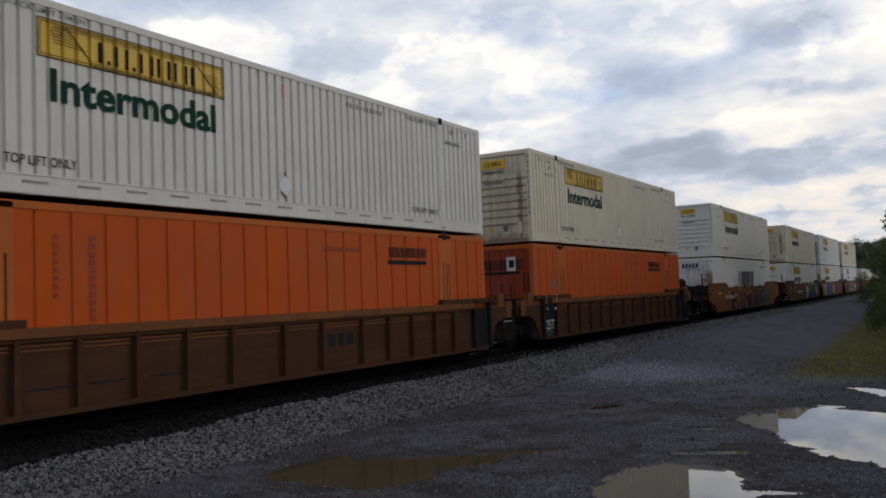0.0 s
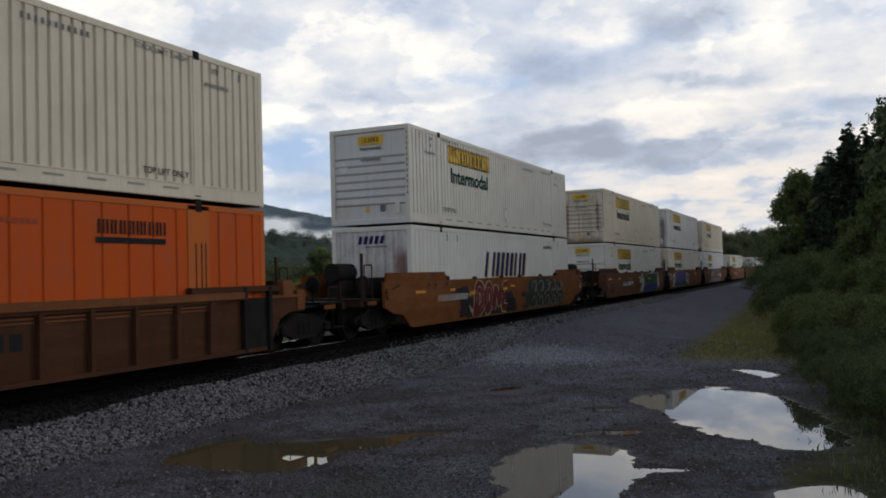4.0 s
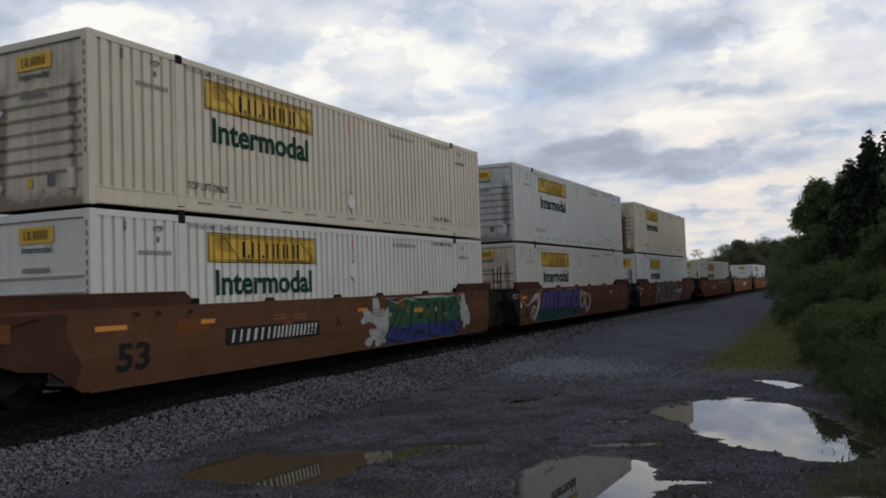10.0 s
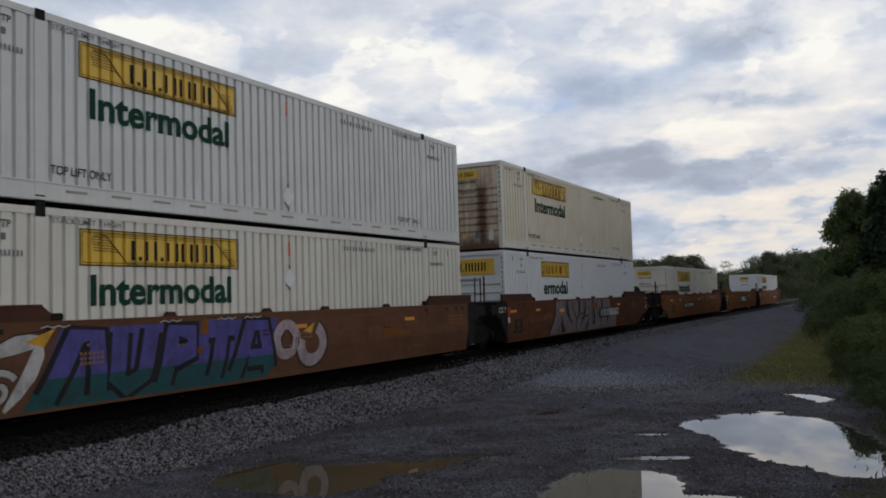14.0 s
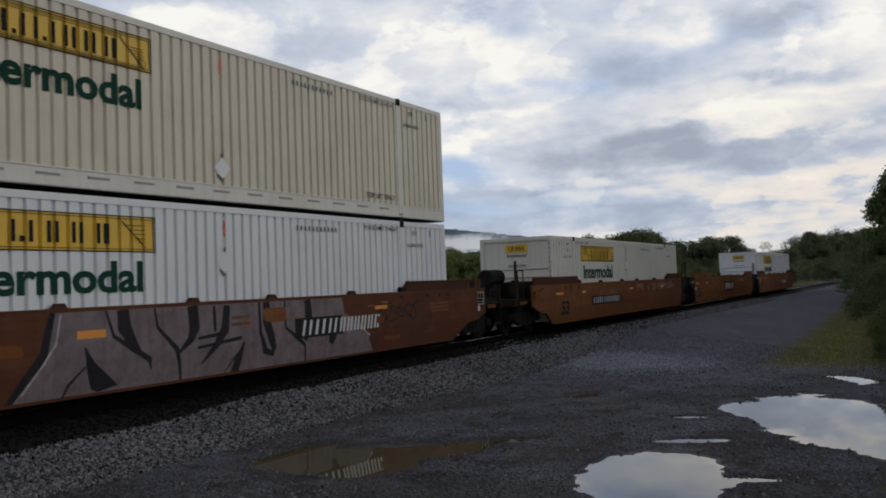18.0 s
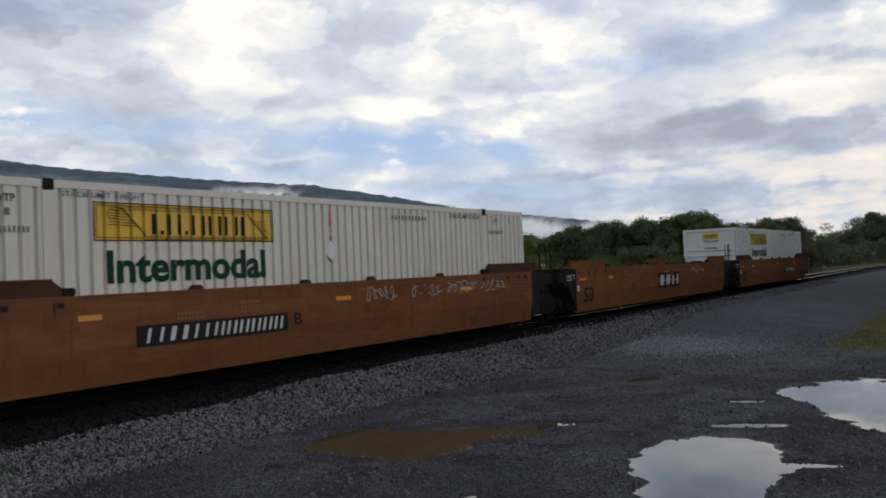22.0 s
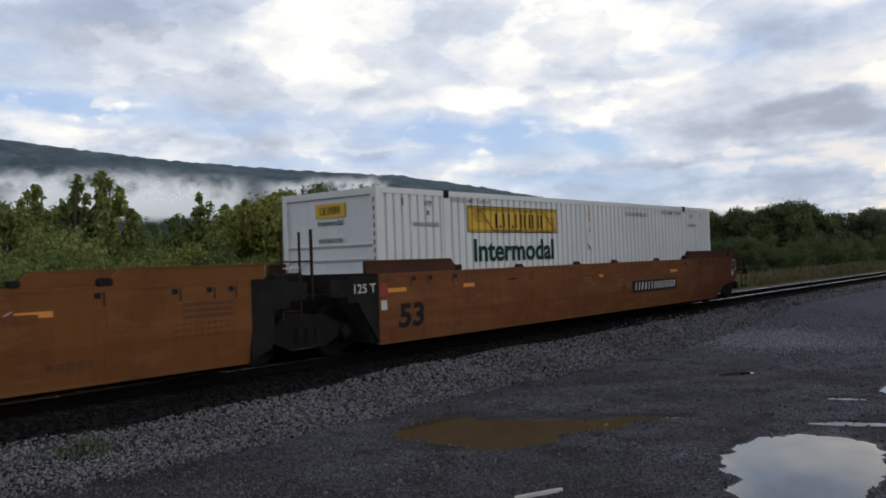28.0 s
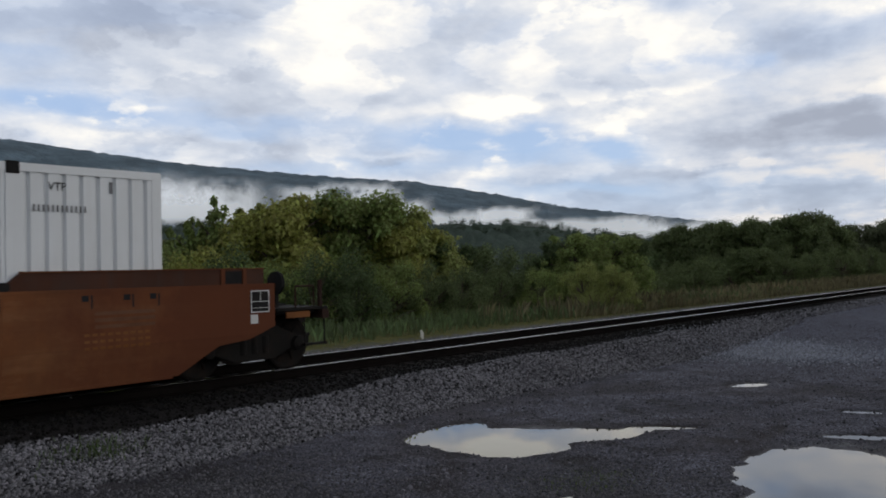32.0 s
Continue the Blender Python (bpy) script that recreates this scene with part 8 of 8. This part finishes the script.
# car 6: one broad grey-pink field cut into letters by black strokes
field = [[(3.86, 0.13), (4.06, 0.45), (4.36, 0.80), (4.50, 1.425), (11.35, 1.425), (11.45, 1.10), (12.30, 0.62), (12.55, 0.13)]]


edge6 = brush((3.82, 0.13, 0.20), (4.05, 0.45, 0.24), (4.36, 0.82, 0.26), (4.44, 1.2, 0.22), (4.50, 1.42, 0.16))
strokes6 = brush((4.98, 0.90, 0.02), (5.08, 0.62, 0.16), (5.25, 0.36, 0.34), (5.42, 0.13, 0.46)) + brush((4.99, 0.60, 0.03), (4.72, 0.36, 0.05), (4.64, 0.13, 0.05))
strokes6 += brush((5.36, 1.42, 0.04), (5.50, 1.02, 0.06), (5.86, 0.80, 0.10), (6.20, 0.60, 0.09), (6.24, 0.44, 0.02)) + brush((5.68, 1.42, 0.22), (5.70, 1.15, 0.26), (5.88, 0.86, 0.16), (6.02, 0.70, 0.06))
strokes6 += brush((6.30, 1.42, 0.04), (6.36, 1.10, 0.06), (6.76, 0.72, 0.10), (6.84, 0.45, 0.07), (6.88, 0.15, 0.05)) + brush((7.12, 1.42, 0.24), (7.16, 1.05, 0.24), (7.06, 0.85, 0.14), (6.80, 0.66, 0.05))
strokes6 += brush((7.62, 1.40, 0.07), (7.64, 0.95, 0.07)) + brush((7.94, 1.40, 0.16), (7.88, 0.98, 0.20), (7.66, 0.72, 0.14), (7.34, 0.42, 0.03)) + brush((7.24, 0.86, 0.05), (7.75, 0.90, 0.07)) + brush((7.22, 0.70, 0.05), (8.30, 0.80, 0.07))
strokes6 += brush((8.36, 0.72, 0.04), (8.24, 0.42, 0.18), (8.16, 0.13, 0.22)) + brush((8.20, 0.52, 0.04), (7.90, 0.16, 0.04)) + brush((8.78, 1.42, 0.06), (8.80, 0.85, 0.08), (8.95, 0.50, 0.14), (9.16, 0.44, 0.14), (9.22, 0.62, 0.08))
strokes6 += brush((8.98, 1.42, 0.18), (8.98, 1.05, 0.22), (9.10, 0.75, 0.20), (9.20, 0.50, 0.10)) + brush((9.50, 1.42, 0.04), (9.52, 0.90, 0.06), (9.98, 0.62, 0.10), (10.12, 0.52, 0.06), (10.18, 0.20, 0.04)) + brush((10.20, 1.42, 0.20), (10.24, 1.05, 0.22), (10.28, 0.84, 0.26), (10.10, 0.62, 0.08))
strokes6 += brush((11.00, 0.80, 0.26), (11.02, 0.60, 0.24), (10.98, 0.48, 0.16))
graffiti(car6, [("spray_black", edge6), ("spray_pink", field), ("spray_black", strokes6), ("spray_white", ribbon([(3.98, 0.30), (4.20, 0.58), (4.50, 0.98), (4.58, 1.40)], 0.025) + ribbon([(11.9, 0.85), (12.4, 0.55)], 0.03)),
                ("decal_orange", [[(4.85, 1.02), (5.35, 1.02), (5.35, 1.14), (4.85, 1.14)]]), ("rust_patch", [[(8.05, 1.14), (8.55, 1.14), (8.55, 1.20), (8.05, 1.20)], [(8.05, 1.02), (8.55, 1.02), (8.55, 1.08), (8.05, 1.08)]])], "large grey-pink graffiti cut by black strokes")
graffiti(car6, [("spray_black", scrawl(12.5, 14.4, 0.80, 1.25, 5, 7, 0.03))], "black scribbled tag")

# car 7: white scribbled tags
for a, b, sd in ((8.95, 9.95, 1), (10.55, 11.75, 2), (12.0, 13.3, 3), (13.5, 14.8, 4)):
    graffiti(car7, [("spray_white", scrawl(a, b, 1.04, 1.36, sd, 5, 0.018))], "white scribbled tag")
lettering("lettering", "B", 6.80, 0.74, 0.22, 0.22, PAINT_Y, "ink", car7, 0.02)
# car 8: black panel with white block marks; car 9 letters
panel = part("number_panel", Geo().box(7.24, 9.72, -1.436, -1.426, 0.60, 1.18), "ink", car8, "black panel with white block marks")
flat("number_mark", paired_bars(7.42, 9.55, 0.70, 1.08, (0.5, 0.5, 0.9), 0.20, 0.35, 0.18) + [[(7.38, 0.86), (9.62, 0.86), (9.62, 0.89), (7.38, 0.89)]], -1.4385, "white_ink", panel)
lettering("lettering", "C", 4.55, 0.62, 0.24, 0.26, PAINT_Y, "ink", car8, 0.02)
graffiti(car8, [("spray_white", scrawl(11.2, 12.5, 1.05, 1.38, 8, 5, 0.018))], "white scribbled tag")
lettering("lettering", "A", 9.50, 0.70, 0.22, 0.24, PAINT_Y, "ink", car9, 0.02)
lettering("lettering", "A", 7.0, 0.80, 0.22, 0.24, PAINT_Y, "ink", car4, 0.02)
# bare orange patches and stencils on the sills
for car, spots in ((car7, ((7.6, 0.95), (9.9, 1.22))), (car8, ((5.6, 0.95), (10.4, 0.80))), (car9, ((5.2, 0.85), (8.3, 1.15))), (car5, ((12.0, 0.9),)), (car4, ((2.2, 1.1),))):
    for k, (a, zz) in enumerate(spots):
        flat("paint_patch", [blob(a, zz, 0.42, 0.14, 200 + k, 5.0, 0.05)], PAINT_Y, "rail_yellow", car, "faded orange paint patch")
for car in (car7, car8, car9):
    flat("small_mark", [q for row in range(3) for q in bars(14.9, 15.9, 0.85 - 0.09 * row, 0.89 - 0.09 * row, 9)] + bars(8.0, 9.6, 0.48, 0.54, 14), PAINT_Y, "rail_yellow", car)


def stencils(car, seed):
    """Small faded stencils and touched-up squares on the side."""
    r = random.Random(seed)
    for k in range(9):
        x, z = r.uniform(2.6, 13.2), r.uniform(0.80, 1.30)
        w, h = r.uniform(0.18, 0.60), r.uniform(0.06, 0.18)
        if k % 3 == 0:
            flat("paint_patch", [blob(x, z, w * 0.6, h * 0.8, seed * 50 + k, 6.0, 0.04)], PAINT_Y - 0.009 - 0.0008 * k, r.choice(("rail_yellow", "rail_ochre", "rail_tan")), car, "touched-up paint square")
        else:
            rows = r.randint(1, 3)
            marks = [q for n in range(rows) for q in bars(x, x + w, z - 0.075 * n, z - 0.075 * n + 0.045, max(3, int(w / 0.07)), 0.6)]
            flat("small_mark", marks, PAINT_Y - 0.009 - 0.0008 * k, r.choice(("stencil_tan", "rust_dark", "stencil_tan")), car)


MAT["stencil_tan"] = material("faded_stencil", (0.22, 0.125, 0.070), 0.85, spec=0.1, var=0.2, bump=0.0)
for seed, car in enumerate((car4, car5, car6, car7, car8, car9)):
    stencils(car, seed + 3)


def motions():
    """The train rolls; its wheels turn with it."""
    times = [k * 0.5 for k in range(65)]
    for ob, x, y, z in MOVING:
        walk(ob, [(t, pose(x - ROLLED[k], y, z)) for k, t in enumerate(times)])
    for ws, ax in WHEELS:
        rows = []
        for k in range(321):
            t = k * 0.1
            rows.append((t, Matrix.LocRotScale((ax, 0, 0.46), Euler((0, -(rolled(t) / 0.46) % math.tau, 0)), None)))
        walk(ws, rows)


motions()
